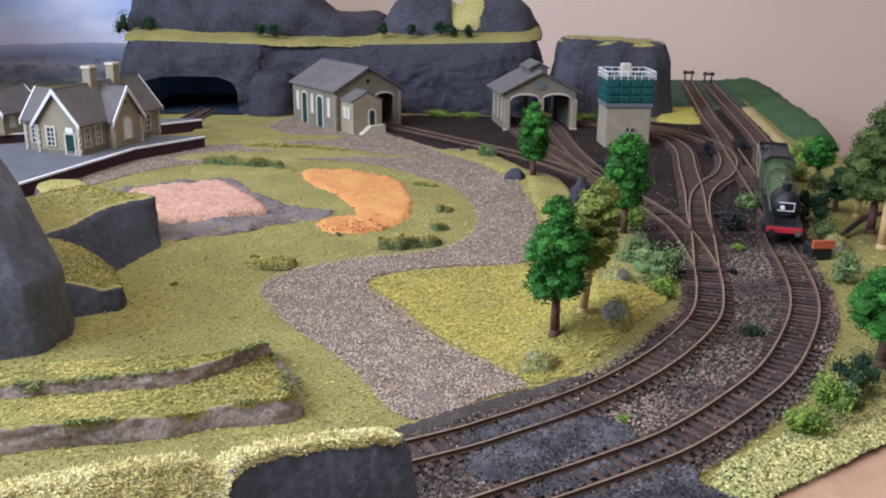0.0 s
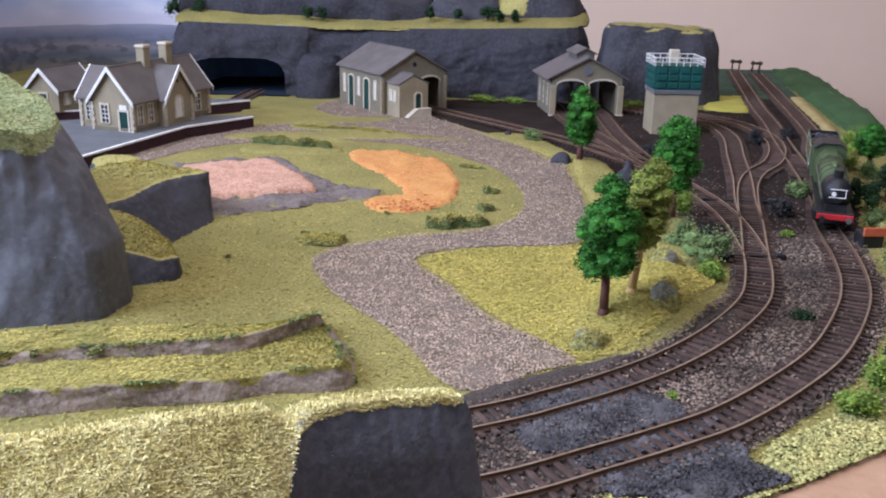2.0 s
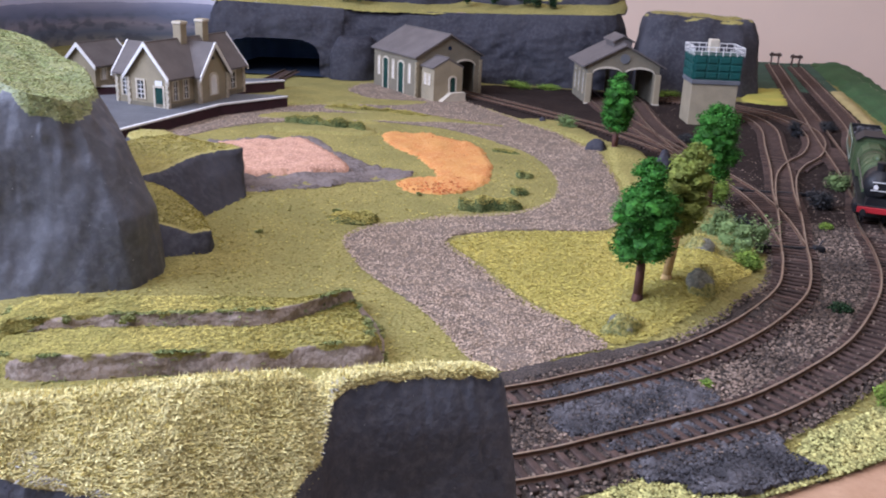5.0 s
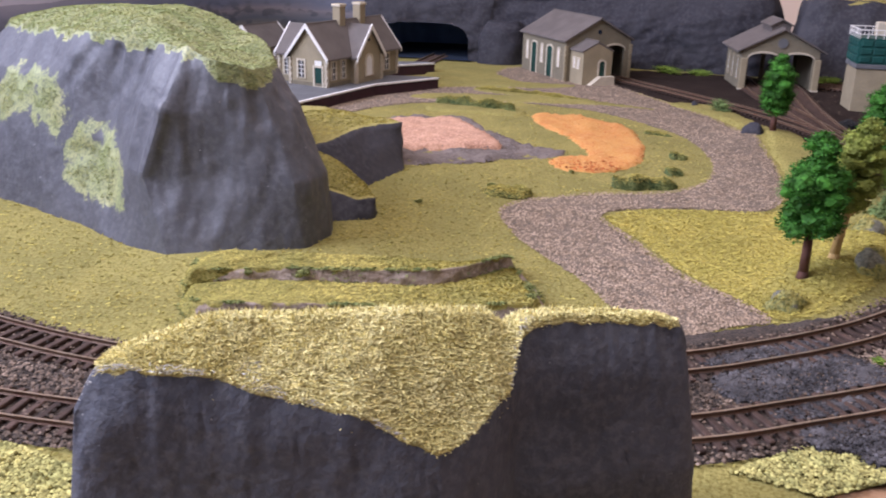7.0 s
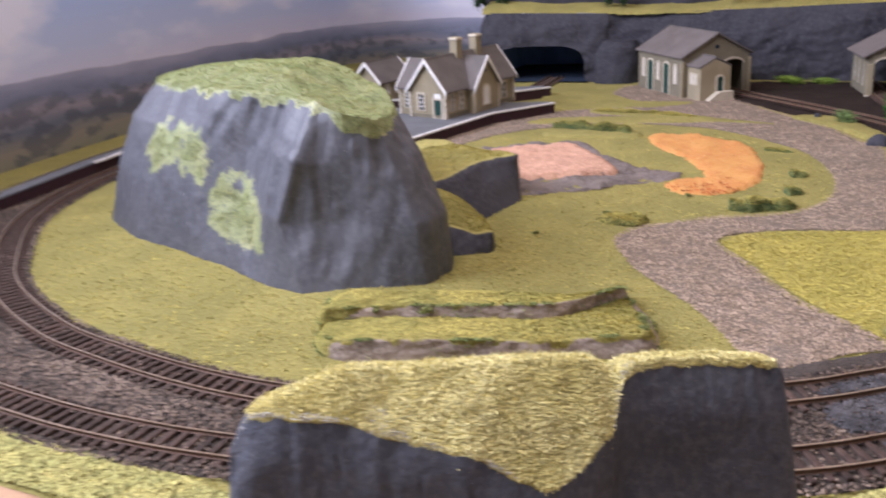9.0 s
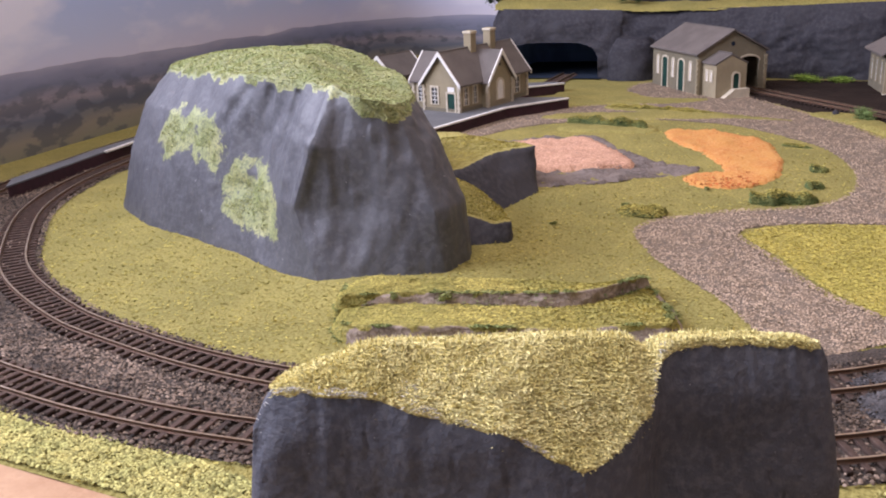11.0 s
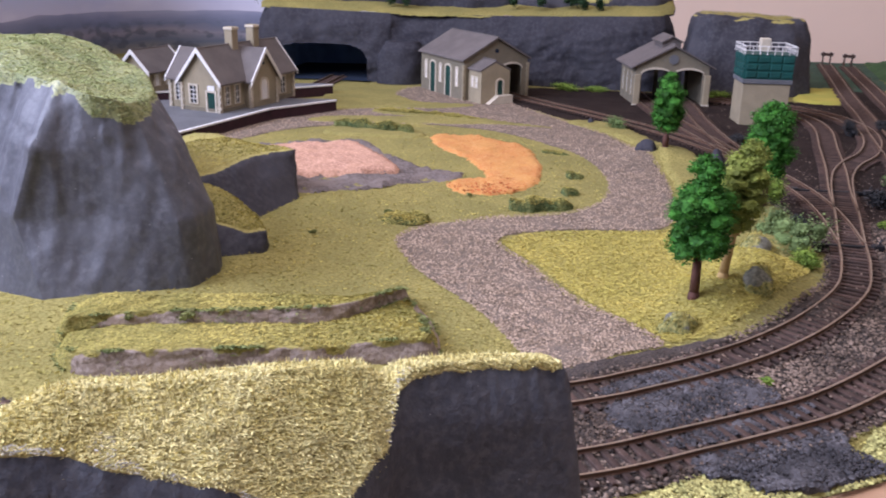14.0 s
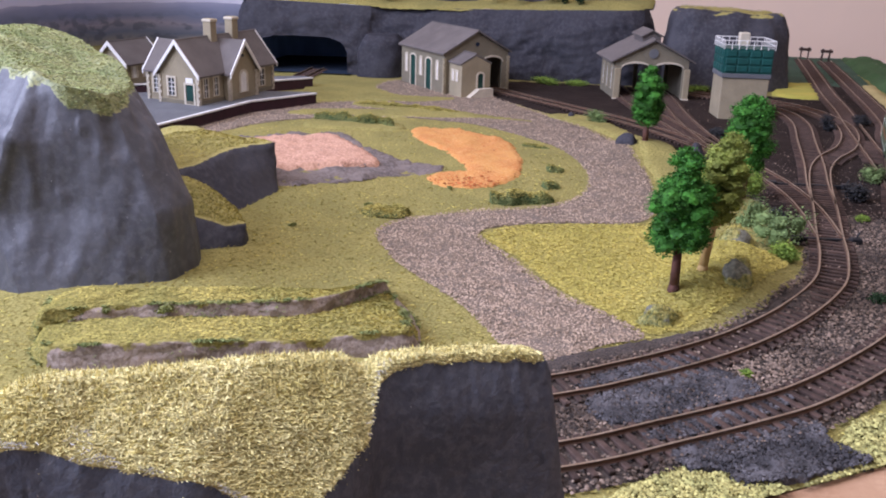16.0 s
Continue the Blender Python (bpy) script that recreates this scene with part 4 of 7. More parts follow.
# ledge
def ledge_z(x, y):
    front = np.interp(x, BACK[4:, 0], BACK[4:, 1]) + 0.02
    return 0.101 + 0.004 * np.sin(9 * np.asarray(x)) + 0.026 * np.clip((y - front) / 0.13, -0.2, 1.2) + 0.0012 * waves(x, y, 70, 8)


ledge = sheet("grass_ledge", [(-0.468, 1.36), (-0.455, 1.327), (-0.36, 1.343), (-0.27, 1.352), (-0.10, 1.374), (0.0, 1.367), (0.08, 1.360), (0.118, 1.365), (0.140, 1.385), (0.148, 1.43), (0.145, 1.51), (-0.46, 1.51)], 0.0015, M_GRASS, 0.006, 0.0004, 3, ledge_z)
ledge.parent = cliff
tagged(ledge, "grassy ledge")
mound("rock_buttress", [(-0.285, 1.335), (-0.28, 1.318), (-0.25, 1.312), (-0.222, 1.325), (-0.218, 1.36), (-0.28, 1.36)], segment_crest((-0.26, 1.345), (-0.24, 1.347), lambda k: 0.062), [(0, 0), (0.05, 0.45), (0.2, 0.8), (0.5, 0.96), (1, 1)], M_ROCK, 0.004, 40, None, None, "rounded grey rock buttress against the cliff", "rock", 0.0, 0.005, 4, seed=6)
mound("hill", [(-0.475, 1.40), (-0.44, 1.385), (-0.30, 1.40), (-0.14, 1.41), (-0.088, 1.44), (-0.095, 1.50), (-0.25, 1.54), (-0.47, 1.53)], segment_crest((-0.43, 1.465), (-0.17, 1.475), lambda k: 0.19 - 0.020 * k - 0.03 * max(0, k - 0.8) / 0.2), [(0, 0), (0.04, 0.45), (0.2, 0.8), (0.4, 0.95), (1, 1)], M_ROCK, 0.012, 16, None, None, "dark grey rocky hill on the cliff ledge", "hill", 0.10, 0.007, 4, seed=1)
mound("hill", [(-0.108, 1.45), (-0.075, 1.42), (0.010, 1.415), (0.04, 1.47), (-0.01, 1.51), (-0.09, 1.50)], segment_crest((-0.042, 1.465), (-0.008, 1.465), lambda k: 0.172 - 0.004 * k), [(0, 0), (0.16, 0.36), (0.5, 0.74), (0.8, 0.95), (1, 1)], M_ROCK_TURF, 0.008, 18, lambda c, n: c.x > 0.010 and n.z > 0.3 and c.z > 0.12, M_GRASS, "dark grey rocky hill with a grassy flank", "hill", 0.10, 0.006, 4, seed=2)
mound("hill", [(0.000, 1.46), (0.025, 1.41), (0.10, 1.405), (0.138, 1.43), (0.146, 1.48), (0.09, 1.51), (0.01, 1.50)], segment_crest((0.054, 1.465), (0.088, 1.465), lambda k: 0.166), [(0, 0), (0.06, 0.36), (0.26, 0.74), (0.6, 0.95), (1, 1)], M_ROCK_TURF, 0.006, 18, lambda c, n: c.x < 0.052 + 0.25 * (c.z - 0.13) and n.x < 0.25 and c.z > 0.118, M_GRASS, "rounded grey rocky hill with a grassy flank", "hill", 0.10, 0.006, 4, seed=3)
mound("rock_butte", [(0.150, 1.40), (0.157, 1.365), (0.185, 1.340), (0.25, 1.338), (0.31, 1.345), (0.340, 1.365), (0.350, 1.41), (0.33, 1.48), (0.20, 1.48)], segment_crest((0.215, 1.41), (0.290, 1.415), lambda k: 0.108 - 0.003 * k), [(0, 0), (0.09, 0.40), (0.22, 0.78), (0.32, 0.95), (0.40, 1.0), (1, 1)], M_ROCK_TURF, 0.006, 22, lambda c, n: n.z > 0.8 and c.z > 0.098 and fractal((c.x, c.y, 0), 30, 2) > -0.25, M_GRASS, "dark grey rock butte with a grassy top", "rock butte", 0.0, 0.005, 5, 1500, M_FIBRE, 0.002, seed=4, sharp=True)

# ---- painted backdrop ----
def backdrop_paint():
    m = bpy.data.materials.new("painted_backdrop")
    m.use_nodes = True
    nd, ln = m.node_tree.nodes, m.node_tree.links
    bsdf = nd["Principled BSDF"]
    bsdf.inputs["Roughness"].default_value = 0.7
    geo = nd.new("ShaderNodeNewGeometry")
    sep = nd.new("ShaderNodeSeparateXYZ")
    ln.new(geo.outputs["Position"], sep.inputs[0])

    def math_node(op, a, b=None):
        n = nd.new("ShaderNodeMath")
        n.operation = op
        for k, v in enumerate((a, b)):
            if v is None:
                continue
            if isinstance(v, (int, float)):
                n.inputs[k].default_value = v
            else:
                ln.new(v, n.inputs[k])
        return n.outputs[0]

    def noise_tex(sx, sz, detail=5):
        mp = nd.new("ShaderNodeMapping")
        mp.inputs["Scale"].default_value = (sx, sx, sz)
        ln.new(geo.outputs["Position"], mp.inputs[0])
        n = nd.new("ShaderNodeTexNoise")
        n.inputs["Scale"].default_value, n.inputs["Detail"].default_value = 1, detail
        ln.new(mp.outputs[0], n.inputs["Vector"])
        return n.outputs[0]

    def ramp(sock, stops):
        r = nd.new("ShaderNodeValToRGB")
        while len(r.color_ramp.elements) < len(stops):
            r.color_ramp.elements.new(0.5)
        for e, (p, c) in zip(r.color_ramp.elements, stops):
            e.position, e.color = p, (*c, 1)
        ln.new(sock, r.inputs[0])
        return r.outputs[0]

    def mixc(f, a, b):
        x = nd.new("ShaderNodeMix")
        x.data_type = "RGBA"
        ln.new(f, x.inputs[0])
        ln.new(a, x.inputs[6])
        ln.new(b, x.inputs[7])
        return x.outputs[2]

    y, z = sep.outputs["Y"], sep.outputs["Z"]
    sky = ramp(math_node("MULTIPLY", math_node("SUBTRACT", z, 0.08), 3.0), [(0, (0.50, 0.48, 0.57)), (0.12, (0.38, 0.43, 0.58)), (0.45, (0.20, 0.32, 0.58)), (1, (0.13, 0.26, 0.55))])
    cloud = ramp(noise_tex(5, 16), [(0.50, (0, 0, 0)), (0.66, (1, 1, 1))])
    white = nd.new("ShaderNodeRGB")
    white.outputs[0].default_value = (0.66, 0.64, 0.68, 1)
    sky = mixc(math_node("MULTIPLY", cloud, 0.7), sky, white.outputs[0])
    # skyline falls along the sheet
    line = math_node("ADD", math_node("MULTIPLY", y, -0.020), math_node("ADD", 0.094, math_node("MULTIPLY", noise_tex(6, 0, 6), 0.022)))
    depth = math_node("MULTIPLY", math_node("SUBTRACT", line, z), 8.5)
    # hills and fields; part of their blue is lens haze mixed into the colours
    land = ramp(math_node("ADD", depth, math_node("MULTIPLY", math_node("SUBTRACT", noise_tex(7, 30), 0.5), 0.30)), [(0.0, (0.29, 0.29, 0.37)), (0.08, (0.20, 0.21, 0.29)), (0.20, (0.14, 0.155, 0.22)), (0.32, (0.25, 0.225, 0.25)), (0.44, (0.11, 0.125, 0.165)), (0.62, (0.24, 0.215, 0.165)), (0.85, (0.19, 0.20, 0.14))])
    dark = ramp(noise_tex(34, 70), [(0.47, (0, 0, 0)), (0.55, (1, 1, 1))])
    deep = nd.new("ShaderNodeRGB")
    deep.outputs[0].default_value = (0.055, 0.065, 0.085, 1)
    near_trees = ramp(depth, [(0.10, (0, 0, 0)), (0.28, (1, 1, 1))])
    land = mixc(math_node("MULTIPLY", math_node("MULTIPLY", dark, near_trees), 0.6), land, deep.outputs[0])
    ln.new(mixc(math_node("GREATER_THAN", line, z), sky, land), bsdf.inputs["Base Color"])
    return m


wrap = spline([(-0.80, -0.10), (-0.80, 0.6), (-0.80, 1.40), (-0.775, 1.56), (-0.68, 1.63), (-0.50, 1.645), (-0.30, 1.65)], 0.03)
outer = offset_line(wrap, 0.006)
verts = [(x, y, z) for line in (wrap, outer) for x, y in line for z in (-0.05, 0.30)]
k = len(wrap) * 2
faces = []
for i in range(len(wrap) - 1):
    a = 2 * i
    faces += [(a, a + 2, a + 3, a + 1), (k + a, k + a + 1, k + a + 3, k + a + 2), (a + 1, a + 3, k + a + 3, k + a + 1)]
tagged(solid("backdrop", verts, faces, backdrop_paint(), None, "", True), "painted backdrop of cloudy sky over brown hills", "backdrop", "", "structure")
# ---- terraces, pits and patches ----
def flat_crest(points, height):
    line = np.array(points)

    def crest(x, y):
        _, cx, cy = near(np.array([x]), np.array([y]), line)
        return float(cx[0]), float(cy[0]), height

    return crest


def bank(name, label, category, cols, mat, seed, grass, fibres, fibre_mat, moss=0, rough=0.0016, step=0.0022, bulge=0.0):
    """A bank or cut rock: an uneven face from a foot to a lip, and a grassy top that runs back from it. cols holds (foot, lip, back) points from one end to the other."""
    foot, lip, rear = (spline([c[k] for c in cols], 0.0005) for k in range(3))
    n = max(20, int(max(np.linalg.norm(np.diff(line, axis=0), axis=1).sum() for line in (foot, lip)) / step))
    pick = lambda line: np.stack([np.interp(np.linspace(0, 1, n), np.linspace(0, 1, len(line)), line[:, k]) for k in range(3)], 1)
    foot, lip, rear = pick(foot), pick(lip), pick(rear)
    up, over = 9, 14
    verts, faces, turf = [], [], []
    for i in range(n):
        out = foot[i, :2] - rear[i, :2]
        out = out / (np.linalg.norm(out) + 1e-9)
        row = [(foot[i] - np.array([0, 0, 0.004]), 0.0)]
        for r in range(up):
            k = r / up
            row.append((foot[i] + (lip[i] - foot[i]) * k, k))
        for r in range(over + 1):
            k = r / over
            p = lip[i] + (rear[i] - lip[i]) * k
            row.append((p, 1 + k))
        row.append((rear[i] - np.array([0, 0, 0.012]), 2.0))
        for p, k in row:
            x, y, z = p
            d = fractal((x + seed, y, z * 1.5), 75, 4) * rough + fractal((x, y + seed, z), 260, 2) * rough * 0.35
            side = max(0.0, 1 - abs(k - 0.6) * 0.9)
            d += bulge * math.sin(math.pi * min(k, 1.0))
            verts.append((x + out[0] * d * side, y + out[1] * d * side, z + (0.6 * d if k > 0.8 else 0.25 * d * k)))
            u = fractal((x + seed, y, z * 2), 60, 3)
            turf.append(grass(k, u, x, y))
    m = len(row)
    for i in range(n - 1):
        for j in range(m - 1):
            faces.append((i * m + j, i * m + j + 1, (i + 1) * m + j + 1, (i + 1) * m + j))
    faces += [list(range(m))[::-1], [(n - 1) * m + j for j in range(m)]]
    rock = tagged(face_out(solid(name, verts, faces, mat, None, "", True)), label, category)
    attr = rock.data.attributes.new("turf", "FLOAT", "POINT")
    attr.data.foreach_set("value", np.array(turf, np.float32))
    g = np.random.RandomState(seed)
    quads = [[verts[k] for k in f] for f in faces if len(f) == 4 and min(turf[k] for k in f) > 0.55]
    pts = over_quads(quads, fibres, g)
    pts[:, 2] += 0.0003
    cover(rock, "turf", FLECK_V, FLECK_F, pts, 0.0017, fibre_mat, g, 0.8, seed)
    if moss:
        # dark tufts along the lip and the foot, in drifts
        spots = []
        while len(spots) < moss:
            i, hold = g.randint(n), g.uniform()
            j = 1 + up if hold < 0.55 else (1 if hold < 0.8 else g.randint(1, up))
            v = verts[i * m + j]
            if fractal((v[0] + 2 * seed, v[1], v[2]), 45, 2) > (0.02 if hold < 0.55 else 0.12):
                spots.append((v[0] + g.normal(0, 0.0009), v[1] + g.normal(0, 0.0009), v[2] + abs(g.normal(0, 0.0004))))
        cover(rock, "moss", FLECK_V, FLECK_F, np.array(spots), 0.0019, M_FIBRE_HEDGE, g, 1.3, seed + 1)
    return rock


def bank_grass(k, u, x, y):
    """Grass on the top and hanging over the lip, with patches on the face, most of them at its ends."""
    if k > 1.02:
        return 1.0
    grown = 0.7 * float(soft_step((x + 0.088) / 0.012)) if y > 0.409 else 0.0
    grown += 0.55 * float(soft_step((-0.205 - x) / 0.04)) * (1.0 if y > 0.385 else 0.25)
    grown += 2.2 * float(soft_step((-0.234 - x) / 0.014))
    return min(1.0, max(0.0, 0.28 + grown + 1.5 * (k - 0.92) + 1.15 * u))


HIGH_Y = 0.010
HIGH = [((-0.268, 0.411, 0.003), (-0.264, 0.412, 0.013), (-0.246, 0.420, 0.017)), ((-0.261, 0.389, 0.006), (-0.2575, 0.391, 0.0150), (-0.244, 0.419, 0.018)), ((-0.2485, 0.3906, HIGH_Y), (-0.2488, 0.3930, 0.0155), (-0.2386, 0.4170, 0.0180)), ((-0.2283, 0.3977, HIGH_Y), (-0.2286, 0.4000, 0.0155), (-0.222, 0.4215, 0.0180)), ((-0.2012, 0.4035, HIGH_Y), (-0.2015, 0.4060, 0.0162), (-0.198, 0.431, 0.0165)), ((-0.1734, 0.4090, HIGH_Y), (-0.1737, 0.4115, 0.0168), (-0.173, 0.440, 0.0145)), ((-0.1454, 0.4145, HIGH_Y), (-0.1457, 0.4170, 0.0178), (-0.149, 0.449, 0.0120)), ((-0.1285, 0.4200, 0.0098), (-0.1290, 0.4222, 0.0180), (-0.135, 0.456, 0.0095)), ((-0.1150, 0.4330, 0.0092), (-0.1155, 0.4355, 0.0168), (-0.124, 0.468, 0.0060)), ((-0.1010, 0.4560, 0.0082), (-0.1015, 0.4590, 0.0150), (-0.112, 0.482, 0.0035)), ((-0.0955, 0.4700, 0.0050), (-0.0975, 0.4720, 0.0110), (-0.106, 0.487, 0.0020)), ((-0.0950, 0.4800, 0.0005), (-0.0985, 0.4810, 0.0040), (-0.104, 0.489, 0.0005))]
LOW_BANK = [((-0.262, 0.397, 0.0), (-0.2575, 0.398, 0.007), (-0.240, 0.400, 0.0098)), ((-0.2555, 0.374, 0.0), (-0.2505, 0.377, 0.0085), (-0.238, 0.398, 0.0098)), ((-0.2440, 0.3622, 0.0), (-0.2430, 0.3660, 0.0095), (-0.236, 0.398, 0.0098)), ((-0.2303, 0.3592, 0.0), (-0.2308, 0.3628, 0.0110), (-0.228, 0.401, 0.0100)), ((-0.2120, 0.3618, 0.0), (-0.2124, 0.3650, 0.0119), (-0.206, 0.406, 0.0100)), ((-0.1940, 0.3660, 0.0), (-0.1940, 0.3690, 0.0122), (-0.188, 0.409, 0.0100)), ((-0.1660, 0.3745, 0.0), (-0.1670, 0.3768, 0.0115), (-0.163, 0.414, 0.0100)), ((-0.1310, 0.3820, 0.0), (-0.1340, 0.3842, 0.0110), (-0.134, 0.422, 0.0100)), ((-0.1150, 0.3890, 0.0), (-0.1175, 0.3918, 0.0092), (-0.119, 0.434, 0.0094)), ((-0.1020, 0.3945, 0.0), (-0.1030, 0.3974, 0.0104), (-0.112, 0.444, 0.0088)), ((-0.0728, 0.4000, 0.0), (-0.0745, 0.4035, 0.0128), (-0.105, 0.452, 0.0084)), ((-0.0690, 0.4120, 0.0), (-0.0755, 0.4120, 0.0115), (-0.102, 0.457, 0.0080)), ((-0.0730, 0.4340, 0.0), (-0.0810, 0.4320, 0.0088), (-0.100, 0.462, 0.0074)), ((-0.0800, 0.4540, 0.0), (-0.0880, 0.4500, 0.0070), (-0.099, 0.468, 0.0060)), ((-0.0900, 0.4720, 0.0), (-0.0930, 0.4690, 0.0045), (-0.098, 0.474, 0.0040))]
bank("grass_bank", "low grassy bank with a bare grey mud face", "bank", LOW_BANK, M_MUD_TURF, 11, bank_grass, 10000, M_FIBRE, 1500)
bank("grass_bank", "raised grassy bank with a bare mud face", "bank", HIGH, M_MUD_TURF, 12, bank_grass, 9500, M_FIBRE, 1500)

rock_grass = lambda k, u, x, y: 1.0 if k > 1.04 else min(1.0, max(0.0, 0.25 + 2.5 * (k - 1.0) + 0.35 * u))
CUT = [((-0.280, 0.545, 0.004), (-0.284, 0.570, 0.036), (-0.33, 0.60, 0.041)), ((-0.247, 0.565, 0.004), (-0.2600, 0.597, 0.0375), (-0.325, 0.63, 0.042)), ((-0.2275, 0.5950, 0.004), (-0.2515, 0.6250, 0.0390), (-0.318, 0.65, 0.042)), ((-0.2230, 0.6115, 0.004), (-0.2460, 0.6480, 0.0400), (-0.312, 0.67, 0.042)), ((-0.2170, 0.6320, 0.004), (-0.2365, 0.6670, 0.0395), (-0.306, 0.69, 0.042)), ((-0.2120, 0.6500, 0.004), (-0.2235, 0.6810, 0.0392), (-0.298, 0.705, 0.041)), ((-0.2135, 0.6640, 0.004), (-0.2255, 0.6915, 0.0388), (-0.295, 0.715, 0.040)), ((-0.2340, 0.6950, 0.004), (-0.2440, 0.7020, 0.0370), (-0.295, 0.725, 0.038)), ((-0.2700, 0.7350, 0.0), (-0.2720, 0.7280, 0.0300), (-0.300, 0.740, 0.030))]
bank("quarry_rock", "cut dark grey quarry rock with a grassy top", "rock", CUT, M_ROCK_TURF, 21, rock_grass, 7000, M_FIBRE, 0, 0.0018, bulge=0.0008)
WEDGE = [((-0.275, 0.495, 0.004), (-0.272, 0.512, 0.036), (-0.280, 0.575, 0.040)), ((-0.245, 0.505, 0.004), (-0.2480, 0.524, 0.0300), (-0.262, 0.582, 0.037)), ((-0.2270, 0.5125, 0.004), (-0.2310, 0.5290, 0.0240), (-0.247, 0.588, 0.031)), ((-0.2150, 0.5200, 0.004), (-0.2170, 0.5340, 0.0185), (-0.236, 0.592, 0.022)), ((-0.2085, 0.5235, 0.004), (-0.2100, 0.5320, 0.0180), (-0.229, 0.590, 0.017)), ((-0.2010, 0.5275, 0.004), (-0.2030, 0.5340, 0.0192), (-0.222, 0.585, 0.014)), ((-0.1984, 0.5330, 0.004), (-0.2000, 0.5380, 0.0186), (-0.220, 0.580, 0.012)), ((-0.2010, 0.5480, 0.004), (-0.2040, 0.5480, 0.0150), (-0.219, 0.578, 0.010)), ((-0.2080, 0.5640, 0.004), (-0.2110, 0.5620, 0.0110), (-0.222, 0.580, 0.008))]
bank("quarry_rock", "low dark rock wedge with a sloping grassy top", "rock", WEDGE, M_ROCK_TURF, 22, rock_grass, 4500, M_FIBRE, 0, 0.0016, bulge=0.0012)
mound("quarry_rock", [(-0.375, 0.815), (-0.355, 0.78), (-0.32, 0.795), (-0.325, 0.82), (-0.36, 0.835)], flat_crest([(-0.36, 0.81), (-0.34, 0.805)], 0.018), [(0, 0), (0.08, 0.7), (0.25, 1.0), (1, 1.0)], M_ROCK_TURF, 0.003, 30, lambda c, n: n.z > 0.6, None, "small grey rock with grass beside the platform", "rock", 0.0, 0.004, 3, 200, M_FIBRE, 0.002, seed=23)

PIT = [(-0.300, 0.845), (-0.2767, 0.8703), (-0.246, 0.886), (-0.2251, 0.8967), (-0.1937, 0.8573), (-0.1736, 0.825), (-0.1567, 0.790), (-0.155, 0.7657), (-0.1802, 0.7427), (-0.2064, 0.729), (-0.233, 0.719), (-0.275, 0.75)]
RIM = [(-0.325, 0.86), (-0.2974, 0.8807), (-0.2539, 0.9173), (-0.2247, 0.9214), (-0.1846, 0.8688), (-0.1552, 0.828), (-0.1362, 0.809), (-0.1039, 0.8019), (-0.100, 0.780), (-0.1229, 0.7528), (-0.145, 0.7374), (-0.1637, 0.7097), (-0.2025, 0.677), (-0.2177, 0.6738), (-0.285, 0.74)]
tagged(sheet("quarry_floor", spline(RIM, 0.005, True), 0.0014, M_MUD, 0.004, 0.0016, 4), "grey muddy rim around the quarry pit", "mud", "", "structure")
tagged(sheet("pink_pit", spline(PIT, 0.005, True), 0.0050, M_PINK, 0.004, 0.0009, 5, ragged=0.003), "pit of pale pink crushed stone", "pit", "", "structure")
SAND = [(-0.1508, 0.9483), (-0.1227, 0.9677), (-0.0975, 0.9612), (-0.0535, 0.9298), (-0.0344, 0.8797), (-0.0272, 0.8097), (-0.0333, 0.7622), (-0.0579, 0.7283), (-0.0906, 0.7251), (-0.1093, 0.7539), (-0.0957, 0.7732), (-0.0795, 0.7873), (-0.104, 0.8511), (-0.1348, 0.8966)]
tagged(sheet("sand_patch", spline(SAND, 0.005, True), 0.0020, M_ORANGE, 0.004, 0.0009, 6, ragged=0.003), "patch of bright orange sand in the grass", "sand", "", "structure")
BRIGHT = [(-0.050, 0.596), (-0.028, 0.626), (0.003, 0.636), (0.062, 0.648), (0.085, 0.66), (0.10, 0.64), (0.125, 0.60), (0.150, 0.578), (0.135, 0.540), (0.100, 0.485), (0.072, 0.456), (0.052, 0.446), (0.042, 0.452), (0.002, 0.502), (-0.026, 0.558)]
tagged(sheet("meadow", spline(BRIGHT, 0.005, True), 0.0008, M_GRASS_BRIGHT, 0.004, 0.0002), "bright yellow-green meadow beside the road", "grass", "", "structure")
for name, outline, mat, lab in (("field", [(0.333, 1.42), (0.395, 1.44), (0.368, 1.29), (0.335, 1.285), (0.304, 1.31)], M_YELLOW, "bright yellow crop field by the sidings"), ("field", [(0.462, 1.44), (0.486, 1.43), (0.450, 1.22), (0.43, 1.10), (0.408, 1.09), (0.43, 1.22)], M_STRAW, "pale straw strip beside the siding"), ("field", [(0.49, 1.44), (0.54, 1.80), (0.59, 1.80), (0.528, 1.467), (0.488, 1.19), (0.45, 1.13), (0.455, 1.22)], M_FIELD, "dark green field at the layout's edge"), ("field", [(0.36, 1.45), (0.42, 1.80), (0.545, 1.80), (0.48, 1.42), (0.44, 1.40)], M_FIELD2, "dull green field under the sidings")):
    tagged(sheet(name, outline, 0.0036 if mat is not M_FIELD2 else 0.0012, mat, 0.006, 0.0003), lab, "field", "", "structure")
mound("field_bank", [(0.475, 1.35), (0.53, 1.75), (0.60, 1.79), (0.56, 1.45), (0.51, 1.18), (0.45, 1.12)], flat_crest([(0.51, 1.30), (0.56, 1.70)], 0.012), [(0, 0), (0.4, 0.8), (1, 1)], M_FIELD, 0.005, 26, None, None, "low dark green bank at the layout's edge", "bank", -0.002, 0.008, 3, seed=31)
